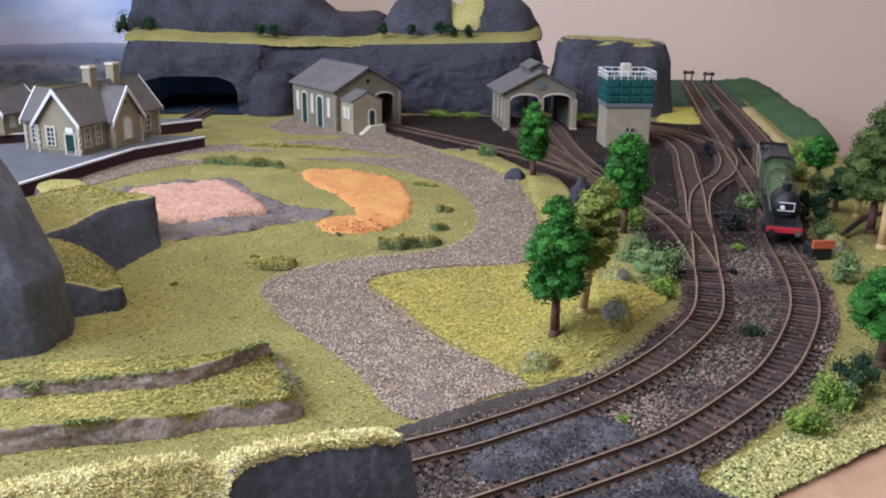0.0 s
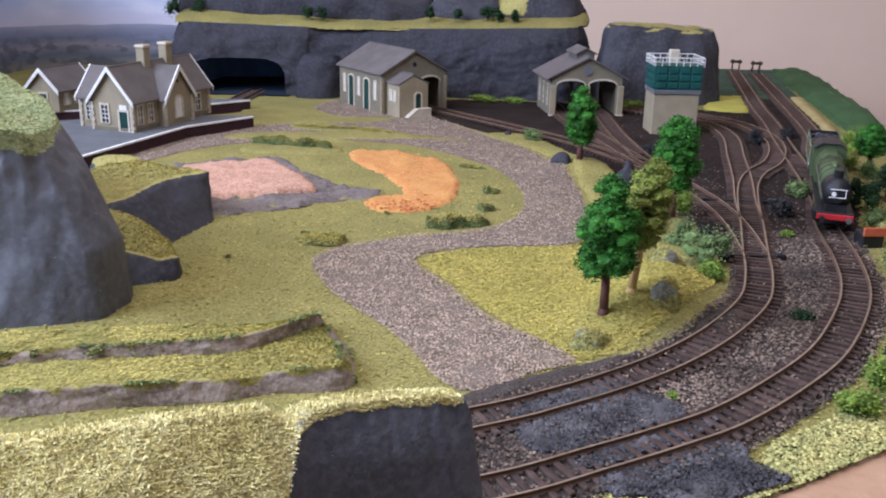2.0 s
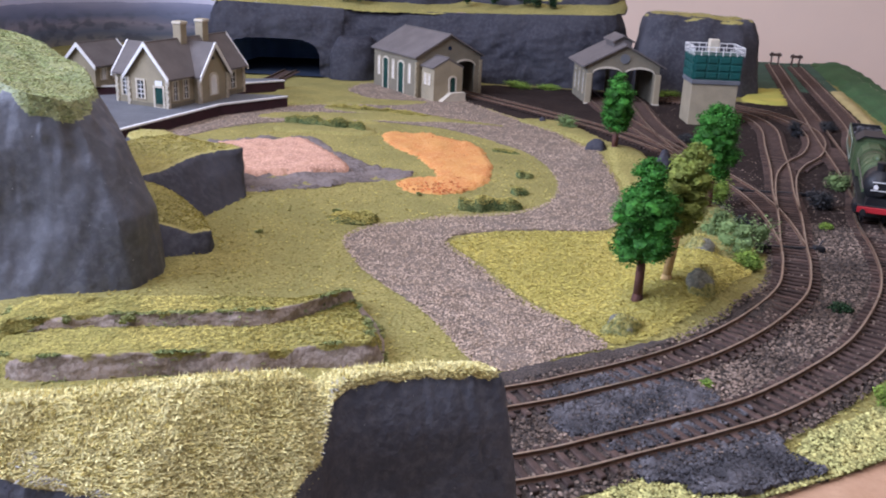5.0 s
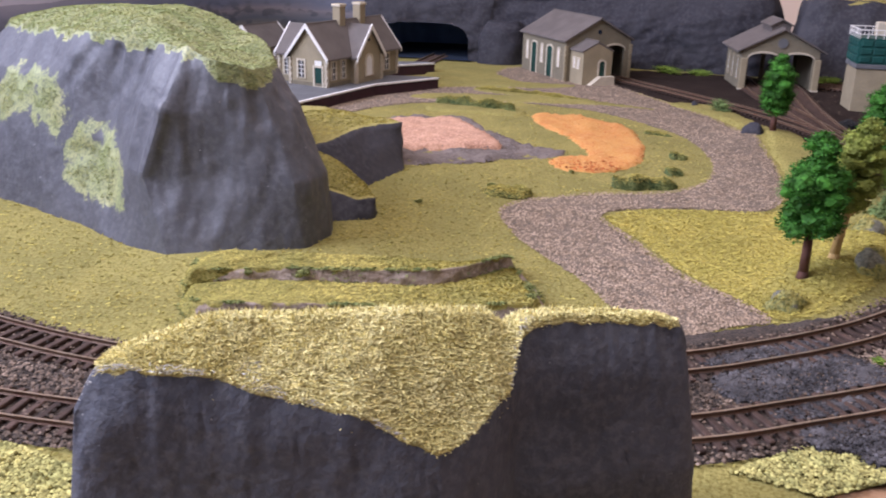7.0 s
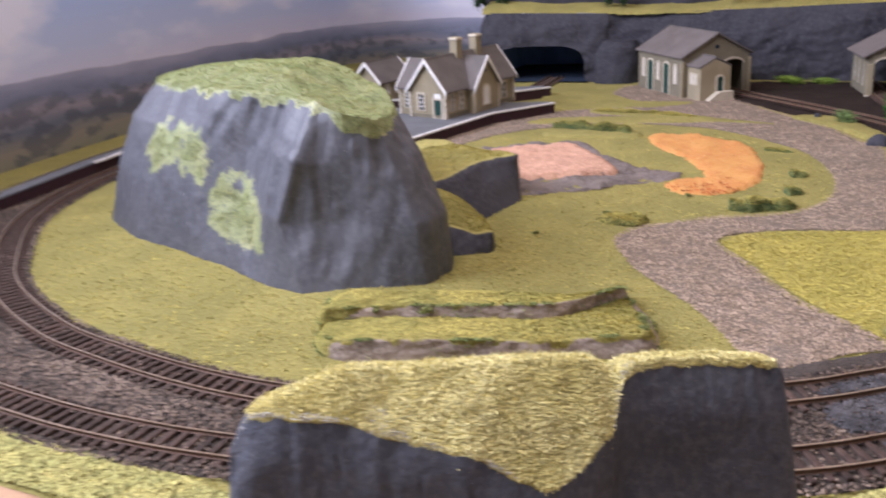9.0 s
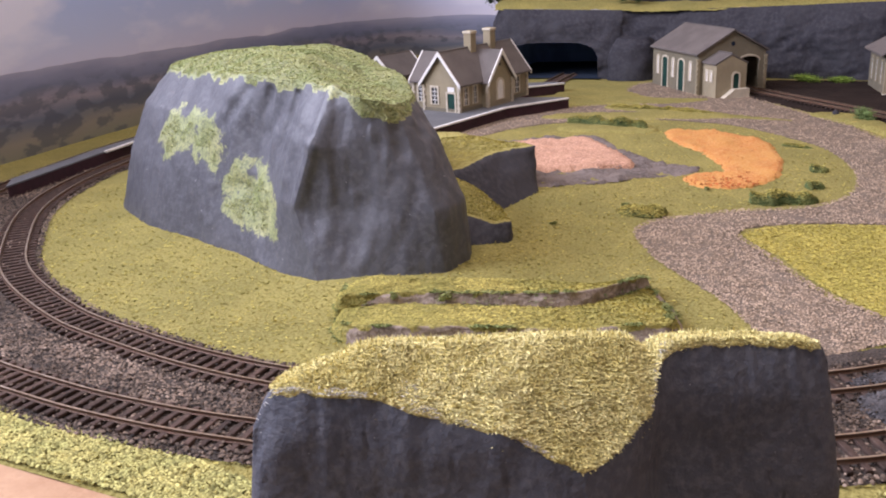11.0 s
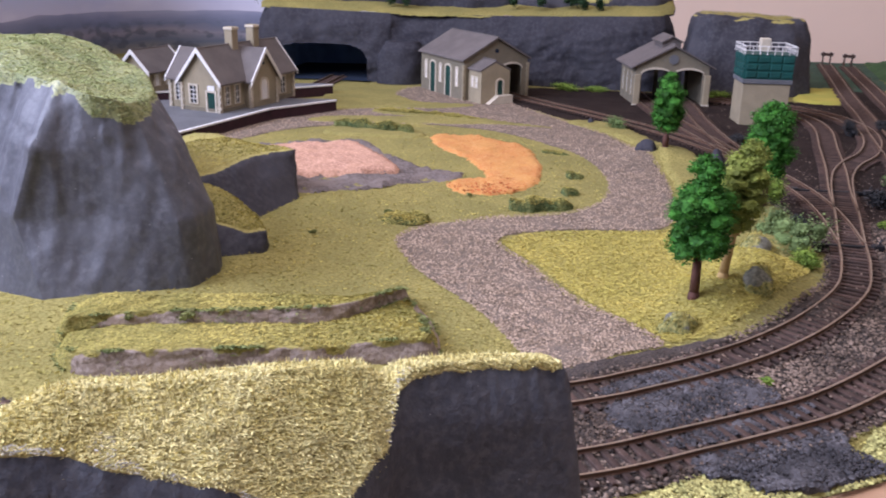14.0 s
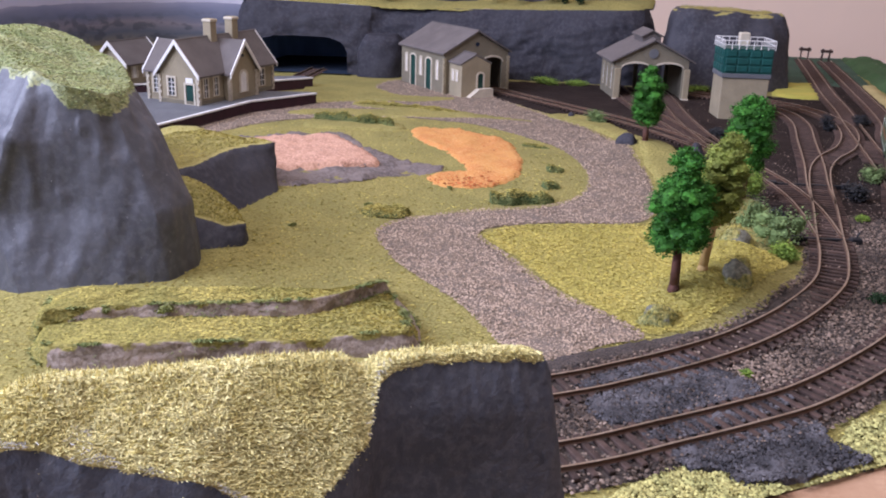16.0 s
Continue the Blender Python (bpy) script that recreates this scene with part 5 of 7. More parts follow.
# drifts of ash: between the tracks, within the outer and the inner track, and in front of them
ASH_DRIFTS = [[(0.012, 0.362), (0.038, 0.3825), (0.0643, 0.4045), (0.0801, 0.404), (0.093, 0.386), (0.0663, 0.3675), (0.0474, 0.3545), (0.0225, 0.343)], [(0.0335, 0.3353), (0.0596, 0.3562), (0.1018, 0.384), (0.1022, 0.3733), (0.0704, 0.3496), (0.0449, 0.3339)], [(0.0436, 0.3236), (0.0587, 0.3348), (0.096, 0.3596), (0.112, 0.3600), (0.1136, 0.345), (0.126, 0.332), (0.108, 0.322), (0.090, 0.3115), (0.0683, 0.306), (0.0618, 0.314), (0.0508, 0.3123)], [(0.0068, 0.3757), (0.026, 0.3946), (0.0638, 0.4199), (0.0666, 0.4107), (0.0333, 0.3869), (0.0118, 0.3737)]]
for k, outline in enumerate(ASH_DRIFTS):
    tagged(sheet("ash_patch", spline(outline, 0.004, True), 0.0026, M_COAL, 0.0025, 0.0011, 9 + 20 * k, ragged=0.003), "drift of grey ash and coal dust over the tracks", "ash", "", "structure")
tagged(sheet("ash_path", spline([(-0.03, 0.385), (-0.012, 0.402), (0.028, 0.428), (0.05, 0.442), (0.085, 0.458), (0.078, 0.445), (0.045, 0.418), (0.0, 0.388), (-0.03, 0.37)], 0.004, True), 0.0022, M_BED, 0.003, 0.0005, 10), "dark cinders between the road and the track", "cinders", "", "structure")
for outline in ([(-0.259, 0.940), (-0.17, 0.94), (-0.165, 0.965), (-0.26, 0.97)], [(-0.235, 1.07), (-0.110, 1.045), (-0.10, 1.065), (-0.22, 1.105)], [(-0.30, 1.00), (-0.22, 1.01), (-0.14, 1.02), (-0.06, 1.03), (0.0, 1.015), (-0.08, 1.055), (-0.17, 1.06), (-0.28, 1.04)], [(-0.30, 1.10), (-0.24, 1.11), (-0.16, 1.125), (-0.12, 1.16), (-0.19, 1.165), (-0.24, 1.22), (-0.30, 1.26), (-0.33, 1.20)]):
    tagged(sheet("grass_patch", spline(outline, 0.005, True), 0.0024, M_GRASS, 0.004, 0.0003), "yellow-green grass patch in the gravel", "grass", "", "structure")
tagged(sheet("verge", spline([(0.019, 1.081), (-0.008, 1.062), (0.025, 1.027), (0.049, 0.989), (0.068, 0.948), (0.080, 0.901), (0.084, 0.85), (0.088, 0.794), (0.09, 0.69), (0.105, 0.66), (0.155, 0.62), (0.158, 0.70), (0.142, 0.78), (0.130, 0.83), (0.122, 0.885), (0.104, 0.935), (0.077, 1.006), (0.051, 1.056)], 0.005, True), 0.0034, M_GRASS, 0.004, 0.0004), "grassy verge between the road and the yard", "grass", "", "structure")

# ---- platforms ----
def platform(label, outline, edge):
    t = thing("platform", label, "platform")
    bm = bmesh.new()
    prism(bm, outline, 0.0, 0.0125)
    part("brick_wall", bm, M_MAROON, t, "dark maroon brick platform wall")
    bm = bmesh.new()
    c = np.mean(outline, 0)
    prism(bm, [tuple(c + (np.array(p) - c) * 1.012) for p in outline], 0.0126, 0.0140)
    part("surface", bm, M_TARMAC, t, "grey tarmac platform surface")
    for a, b in edge:
        a, b = np.array(a), np.array(b)
        d = (b - a) / np.linalg.norm(b - a)
        n = np.array([d[1], -d[0]])
        bm = bmesh.new()
        prism(bm, [tuple(a + n * 0.0012), tuple(b + n * 0.0012), tuple(b - n * 0.0028), tuple(a - n * 0.0028)], 0.0128, 0.0146)
        part("white_edge", bm, M_WHITE, t, "white painted platform edge")
    return t


P1 = [(-0.402, 0.80), (-0.382, 0.868), (-0.342, 1.000), (-0.284, 1.074), (-0.297, 1.080), (-0.36, 1.070), (-0.43, 1.055), (-0.50, 1.01), (-0.48, 0.93), (-0.44, 0.85)]
platform("station platform with maroon wall and white edge", P1, [(P1[0], P1[1]), (P1[1], P1[2]), (P1[2], P1[3])])
P2 = [(-0.61, 1.03), (-0.52, 1.075), (-0.44, 1.115), (-0.361, 1.155), (-0.318, 1.195), (-0.335, 1.205), (-0.45, 1.17), (-0.55, 1.15), (-0.64, 1.08)]
platform("far platform with maroon wall and white edge", P2, [(P2[0], P2[1]), (P2[1], P2[2]), (P2[2], P2[3]), (P2[3], P2[4])])
P3 = [(-0.672, 0.56), (-0.690, 0.585), (-0.700, 0.70), (-0.700, 0.84), (-0.688, 0.84), (-0.682, 0.70)]
platform("narrow grey platform between the two curved tracks", P3, [(P3[4], P3[5])])


# ---- building kit ----
def gable_block(t, x0, y0, w, d, h, peak, mat, z0=0.0, front=None, back=None):
    """Four walls with gables towards -y and +y."""
    th = 0.003
    for y in (y0, y0 + d - th):
        bm = bmesh.new()
        cut = front if y == y0 else back
        if cut:
            cut(bm, y, y + th)
        else:
            panel(bm, [(x0, z0), (x0 + w, z0), (x0 + w, z0 + h), (x0 + w / 2, z0 + peak), (x0, z0 + h)], y, y + th)
        part("gable_wall", bm, mat, t)
    for x in (x0, x0 + w - th):
        bm = bmesh.new()
        box(bm, x, x + th, y0 + th, y0 + d - th, z0, z0 + h)
        part("side_wall", bm, mat, t)


def roof_pair(t, x0, y0, w, d, h, peak, mat, z0=0.0, over=0.004, thick=0.002, barge=None, eave=0.005):
    """Two roof slopes over a gable block, with their bargeboards."""
    slope = (peak - h) / (w / 2)
    for side in (0, 1):
        xo = x0 - eave if side == 0 else x0 + w + eave
        zo = z0 + h - slope * eave
        xc, zc = x0 + w / 2, z0 + peak
        bm = bmesh.new()
        panel(bm, [(xo, zo + 0.0008), (xc, zc + 0.0008), (xc, zc + 0.0008 + thick * 1.2), (xo, zo + 0.0008 + thick)], y0 - over, y0 + d + over)
        part("roof_slope", bm, mat, t)
        if barge:
            for y in (y0 - over - 0.0010, y0 + d + over - 0.0006):
                bm = bmesh.new()
                panel(bm, [(xo, zo - 0.0014), (xc, zc - 0.0014), (xc, zc + 0.0040), (xo, zo + 0.0034)], y, y + 0.0016)
                part("bargeboard", bm, barge, t)
    bm = bmesh.new()
    tube(bm, (x0 + w / 2, y0 - over, z0 + peak + 0.003), (x0 + w / 2, y0 + d + over, z0 + peak + 0.003), 0.0010, None, 6)
    part("ridge", bm, mat, t)


def opening(t, name, m, w, h, fill, arch=0.0, bars=(0, 0), surround=M_DRESSED, label="", rim=0.0023):
    """A window or door with its stone surround, standing on the wall plane y = 0 of m."""
    def outline(k, hh):
        pts = [(-w / 2 - k, -min(k, 0.0008)), (w / 2 + k, -min(k, 0.0008)), (w / 2 + k, hh)]
        if arch:
            for i in range(1, 8):
                a = math.pi * i / 8
                pts.append(((w / 2 + k) * math.cos(a), hh + (arch + k) * math.sin(a)))
        else:
            pts[-1] = (w / 2 + k, hh + k)
        pts.append((-w / 2 - k, hh if arch else hh + k))
        return pts

    inner, outer = outline(0, h), outline(rim, h)
    bm = bmesh.new()
    n = len(inner)
    rings = [[bm.verts.new((x, y, z)) for x, z in o] for o, y in ((outer, 0.0006), (outer, -0.0012), (inner, -0.0012), (inner, 0.0006))]
    for a, b in zip(rings, rings[1:]):
        for i in range(n):
            bm.faces.new((a[i], a[(i + 1) % n], b[(i + 1) % n], b[i]))
    frame_ob = part(name, bm, surround, t, label)
    frame_ob.matrix_local = m
    bm = bmesh.new()
    panel(bm, inner, -0.0003, 0.0004)
    part("pane" if "window" in name else "leaf", bm, fill, frame_ob)
    nv, nh = bars
    for i in range(nv):
        bm = bmesh.new()
        x = -w / 2 + w * (i + 1) / (nv + 1)
        box(bm, x - 0.0004, x + 0.0004, -0.0008, -0.0003, 0, h + arch * 0.9)
        part("glazing_bar", bm, M_WHITE, frame_ob)
    for i in range(nh):
        bm = bmesh.new()
        z = h * (i + 1) / (nh + 1)
        box(bm, -w / 2, w / 2, -0.0008, -0.0003, z - 0.0004, z + 0.0004)
        part("glazing_bar", bm, M_WHITE, frame_ob)
    return frame_ob


def quoins(t, x, y, z0, z1, mat, sx=0.003, sy=0.003):
    """Alternate corner stones up an edge."""
    k, z = 0, z0
    while z + 0.0032 < z1:
        g = 0.0016 if k % 2 else 0.0
        bm = bmesh.new()
        box(bm, x - sx / 2 - g / 2, x + sx / 2 + g / 2, y - sy / 2 - (0.0016 - g) / 2, y + sy / 2 + (0.0016 - g) / 2, z, z + 0.003)
        part("quoin", bm, mat, t)
        z += 0.0034
        k += 1


# ---- station ----
def station(m, label):
    t = thing("station_building", label, "station building", m)
    W, H, P, L = 0.052, 0.035, 0.066, 0.140
    gable_block(t, 0, 0, W, L, H, P, M_STONE)
    roof_pair(t, 0, 0, W, L, H, P, M_SLATE, barge=M_WHITE)
    # wing towards +x
    for side, x0, y0, w, d, h, p in ((1, W, 0.044, 0.050, 0.009, 0.032, 0.0625), (-1, 0.0, 0.009, 0.050, 0.024, 0.034, 0.0615)):
        # ridge runs along x
        bm = bmesh.new()
        xe = x0 + side * d
        panel(bm, [(y0, 0), (y0 + w, 0), (y0 + w, h), (y0 + w / 2, p), (y0, h)], 0, 0.003)
        mm = Matrix(((0, -side, 0, xe), (1, 0, 0, 0), (0, 0, 1, 0), (0, 0, 0, 1)))
        wall = part("wing_gable", bm, M_STONE, t)
        wall.matrix_local = mm
        for y in (y0, y0 + w - 0.003):
            bm = bmesh.new()
            box(bm, min(x0, xe - side * 0.003), max(x0, xe - side * 0.003), y, y + 0.003, 0, h)
            part("wing_wall", bm, M_STONE, t)
        slope = (p - h) / (w / 2)
        for s in (0, 1):
            yo = y0 - 0.004 if s == 0 else y0 + w + 0.004
            zo = h - slope * 0.004
            yc, zc = y0 + w / 2, p
            bm = bmesh.new()
            panel(bm, [(yo, zo + 0.0010), (yc, zc + 0.0010), (yc, zc + 0.0034), (yo, zo + 0.0030)], -0.004, d + W / 2)
            part("roof_slope", bm, M_SLATE, t).matrix_local = mm
            bm = bmesh.new()
            panel(bm, [(yo, zo - 0.0014), (yc, zc - 0.0014), (yc, zc + 0.0042), (yo, zo + 0.0036)], -0.0052, -0.0036)
            part("bargeboard", bm, M_WHITE, t).matrix_local = mm
    for y in (0.058, 0.098):
        bm = bmesh.new()
        box(bm, W / 2 - 0.0055, W / 2 + 0.0055, y - 0.0055, y + 0.0055, 0.056, 0.088, None, 0.0006)
        ch = part("chimney", bm, M_STONE, t)
        bm = bmesh.new()
        box(bm, W / 2 - 0.0064, W / 2 + 0.0064, y - 0.0064, y + 0.0064, 0.0845, 0.0875, None, 0.0005)
        part("chimney_cap", bm, M_DRESSED, ch)
    opening(t, "window", pose(0.016, 0, 0.0085), 0.0085, 0.019, M_GLASS, 0.0, (1, 3))
    d = opening(t, "door", pose(0.0405, 0, 0.0006), 0.0105, 0.021, M_GREENDOOR, 0.0)
    bm = bmesh.new()
    box(bm, -0.0048, 0.0048, -0.0009, -0.0004, 0.0215, 0.0285)
    part("fanlight", bm, M_WHITE, d)
    for y in (0.012, 0.030):
        opening(t, "window", pose(W, y, 0.0075, 0, 0, 90), 0.0062, 0.020, M_GLASS, 0.0, (1, 2))
    opening(t, "window", pose(W + 0.009, 0.069, 0.0075, 0, 0, 90), 0.012, 0.018, M_WHITE, 0.005, (1, 1))
    opening(t, "window", pose(W, 0.118, 0.0075, 0, 0, 90), 0.0085, 0.019, M_GLASS, 0.0, (1, 2))
    opening(t, "window", pose(-0.0125, 0.009, 0.0085), 0.0075, 0.019, M_GLASS, 0.0, (1, 3))
    bm = bmesh.new()
    bmesh.ops.create_cone(bm, cap_ends=True, segments=10, radius1=0.0017, radius2=0.0017, depth=0.001, matrix=pose(W + 0.0094, 0.069, 0.0485, 0, 90, 0))
    part("vent", bm, M_DARK, t)
    for x, y in ((0, 0), (W, 0), (W + 0.009, 0.044), (W + 0.009, 0.094), (W, L), (-0.024, 0.009)):
        quoins(t, x, y, 0.0, 0.031, M_DRESSED)
    bm = bmesh.new()
    box(bm, -0.0010, W + 0.0010, -0.0010, L + 0.001, 0.0, 0.004)
    part("plinth", bm, M_STONE_DARK, t)
    return t


station(pose(-0.4354, 0.9735, 0.014, 0, 0, -18), "small stone station building with slate roofs and white bargeboards")
t = thing("waiting_room", "small stone waiting room with a slate roof", "building", pose(-0.560, 1.082, 0.014, 0, 0, -18))
gable_block(t, 0, 0, 0.044, 0.06, 0.027, 0.048, M_STONE)
roof_pair(t, 0, 0, 0.044, 0.06, 0.027, 0.048, M_SLATE, barge=M_WHITE)
opening(t, "door", pose(0.022, 0, 0.0006), 0.010, 0.020, M_GREENDOOR)
for y in (0.014, 0.034):
    opening(t, "window", pose(0.044, y, 0.0075, 0, 0, 90), 0.007, 0.014, M_WHITE, 0.0, (1, 1))


# ---- goods shed ----
def arch_gable(x0, w, h, peak, holes):
    """A gable panel with arched holes open at the foot."""
    def cut(bm, ya, yb):
        pts = [(x0, 0.0)]
        for a, b, spring, crown in holes:
            pts.append((a, 0.0))
            for i in range(11):
                k = math.pi * (1 - i / 10)
                pts.append(((a + b) / 2 + (b - a) / 2 * math.cos(k), spring + crown * math.sin(k)))
            pts.append((b, 0.0))
        pts += [(x0 + w, 0.0), (x0 + w, h), (x0 + w / 2, peak), (x0, h)]
        panel(bm, pts, ya, yb)
    return cut


def arch_ring(t, a, b, spring, crown, y):
    bm = bmesh.new()
    lo, hi = [], []
    for i in range(13):
        k = math.pi * (1 - i / 12)
        lo.append(((a + b) / 2 + (b - a) / 2 * math.cos(k), spring + crown * math.sin(k)))
        hi.append(((a + b) / 2 + ((b - a) / 2 + 0.0012) * math.cos(k), spring + (crown + 0.0026) * math.sin(k)))
    panel(bm, lo + hi[::-1], y - 0.0012, y + 0.001)
    part("arch_ring", bm, M_DRESSED, t, "pale dressed stone arch")


t = thing("goods_shed", "stone goods shed with slate roof and green doors", "goods shed", pose(-0.1412, 1.1885, 0, 0, 0, 35.6))
hole = [(0.058, 0.089, 0.040, 0.0065)]
gable_block(t, 0, 0, 0.098, 0.122, 0.053, 0.079, M_STONE_DARK, front=arch_gable(0, 0.098, 0.053, 0.079, hole), back=arch_gable(0, 0.098, 0.053, 0.079, hole))
roof_pair(t, 0, 0, 0.098, 0.122, 0.053, 0.079, M_SLATE, over=0.003, eave=0.004)
arch_ring(t, *hole[0], 0.0)
for y, kind in ((0.106, "w"), (0.086, "d"), (0.064, "w"), (0.042, "d"), (0.018, "w")):
    if kind == "d":
        opening(t, "door", pose(0, y, 0.0006, 0, 0, -90), 0.014, 0.038, M_GREENDOOR, 0.004)
    else:
        opening(t, "window", pose(0, y, 0.018, 0, 0, -90), 0.0035, 0.022, M_WHITE, 0.0015)
for x in (0, 0.098):
    quoins(t, x, 0, 0, 0.05, M_STONE)
gable_block(t, 0.007, -0.033, 0.043, 0.033, 0.0425, 0.053, M_STONE)
roof_pair(t, 0.007, -0.033, 0.043, 0.033, 0.0425, 0.053, M_SLATE, over=0.0, eave=0.002, thick=0.0016)
opening(t, "door", pose(0.035, -0.033, 0.012), 0.008, 0.016, M_GREENDOOR, 0.003)
for y in (-0.012, -0.022):
    opening(t, "window", pose(0.007, y, 0.021, 0, 0, -90), 0.0032, 0.012, M_WHITE)
bm = bmesh.new()
panel(bm, [(0.012, 0.0), (0.050, 0.0), (0.050, 0.012), (0.029, 0.012)], -0.042, -0.0332)
part("ramp", bm, M_DRESSED, t, "pale stone ramp")
bm = bmesh.new()
bmesh.ops.create_cone(bm, cap_ends=True, segments=12, radius1=0.0028, radius2=0.0028, depth=0.001, matrix=pose(0.049, -0.0004, 0.064, 90, 0, 0))
part("vent", bm, M_DARK, t)

# ---- engine shed ----
t = thing("engine_shed", "two-road stone engine shed with arched openings", "engine shed", pose(0.081, 1.2155, 0, 0, 0, 8.9))
holes = [(0.0075, 0.0455, 0.0415, 0.0060), (0.0505, 0.0885, 0.0415, 0.0060)]
ES = (0.096, 0.0515, 0.076)
gable_block(t, 0, 0, ES[0], 0.085, ES[1], ES[2], M_STONE_DARK, front=arch_gable(0, ES[0], ES[1], ES[2], holes), back=arch_gable(0, ES[0], ES[1], ES[2], holes))
roof_pair(t, 0, 0, ES[0], 0.085, ES[1], ES[2], M_SLATE, over=0.004, eave=0.008)
for h4 in holes:
    arch_ring(t, *h4, 0.0)
for x in (0.002, 0.048, 0.094):
    bm = bmesh.new()
    box(bm, x - 0.004, x + 0.004, -0.0035, 0.0, 0, 0.041, None, 0.0005)
    pier = part("pier", bm, M_STONE, t)
    bm = bmesh.new()
    box(bm, x - 0.0046, x + 0.0046, -0.0041, 0.0, 0, 0.003)
    part("pier_foot", bm, M_DRESSED, pier)
bm = bmesh.new()
panel(bm, [(0.036, 0.071), (0.060, 0.071), (0.060, 0.0805), (0.048, 0.087), (0.036, 0.0805)], 0.016, 0.062)
lantern = part("roof_lantern", bm, M_SLATE, t, "raised smoke vent along the ridge")
for s in (-1, 1):
    bm = bmesh.new()
    panel(bm, [(0.048 + s * 0.015, 0.0795), (0.048, 0.0875), (0.048, 0.0893), (0.048 + s * 0.015, 0.0813)], 0.013, 0.065)
    part("lantern_roof", bm, M_SLATE, lantern)
bm = bmesh.new()
bmesh.ops.create_cone(bm, cap_ends=True, segments=20, radius1=0.0062, radius2=0.0062, depth=0.0014, matrix=pose(0.048, -0.0006, 0.0605, 90, 0, 0))
part("round_vent", bm, M_TARMAC, t)
for y in (0.02, 0.045, 0.068):
    for x, a in ((0.0, -90), (0.096, 90)):
        opening(t, "window", pose(x, y, 0.012, 0, 0, a), 0.007, 0.026, M_GLASS, 0.002, (1, 2), M_STONE)

# ---- water tower ----
t = thing("water_tower", "stone water tower with green panelled tank and white railing", "water tower", pose(0.1960, 1.1040, 0, 0, 0, 3))
TW, TD = 0.0545, 0.046
bm = bmesh.new()
box(bm, 0, TW, 0, TD, 0, 0.049, None, 0.0006)
body = part("tower_base", bm, M_STONE, t)
bm = bmesh.new()
box(bm, -0.0015, TW + 0.0015, -0.0015, TD + 0.0015, 0.0492, 0.0545, None, 0.0006)
part("ledge", bm, M_TARMAC, t, "grey stone ledge")
bm = bmesh.new()
box(bm, -0.001, TW + 0.001, -0.001, TD + 0.001, 0.0547, 0.0832)
tank = part("tank", bm, M_TANK, t, "dark green panelled water tank")
for face in range(2):
    for i in range(4):
        for j in range(3):
            bm = bmesh.new()
            if face == 0:
                x = 0.0002 + i * 0.0139
                box(bm, x + 0.0010, x + 0.0129, -0.0022, -0.001, 0.0566 + j * 0.0088, 0.0566 + j * 0.0088 + 0.0066, None, 0.0005)
            else:
                y = i * 0.0115
                box(bm, -0.0022, -0.001, y + 0.001, y + 0.0105, 0.0566 + j * 0.0088, 0.0566 + j * 0.0088 + 0.0066, None, 0.0005)
            part("tank_panel", bm, M_TANK, tank)
rail = [(-0.002, -0.002), (TW + 0.002, -0.002), (TW + 0.002, TD + 0.002), (-0.002, TD + 0.002)]
for i in range(4):
    a, b = Vector((*rail[i], 0)), Vector((*rail[(i + 1) % 4], 0))
    for z in (0.0875, 0.0925):
        bm = bmesh.new()
        tube(bm, a + Vector((0, 0, z)), b + Vector((0, 0, z)), 0.0004 if z < 0.09 else 0.00055, None, 6)
        part("handrail", bm, M_WHITE, t, "white painted handrail")
    for k in range(7):
        p = a.lerp(b, k / 7)
        bm = bmesh.new()
        tube(bm, p + Vector((0, 0, 0.0825)), p + Vector((0, 0, 0.0925)), 0.00045, None, 6)
        part("railing_post", bm, M_WHITE, t)
bm = bmesh.new()
box(bm, 0.022, 0.034, 0.028, 0.038, 0.083, 0.099, None, 0.001)
part("hatch_house", bm, M_DRESSED, t)
opening(t, "window", pose(0.030, 0, 0.014), 0.009, 0.010, M_GLASS, 0.0, (1, 1), M_STONE_DARK, rim=0.001)


# ---- trees and bushes ----
ICO_V, ICO_F = None, None


def ball():
    global ICO_V, ICO_F
    if ICO_V is None:
        bm = bmesh.new()
        bmesh.ops.create_icosphere(bm, subdivisions=2, radius=1)
        ICO_V, ICO_F = np.array([v.co[:] for v in bm.verts]), [[v.index for v in f.verts] for f in bm.faces]
        bm.free()
    return ICO_V, ICO_F


LEAF_V = [(-0.5, 0.0, 0), (0.0, -0.34, 0.08), (0.5, 0.0, 0), (0.0, 0.34, 0.1)]
LEAF_F = [(0, 1, 2, 3)]


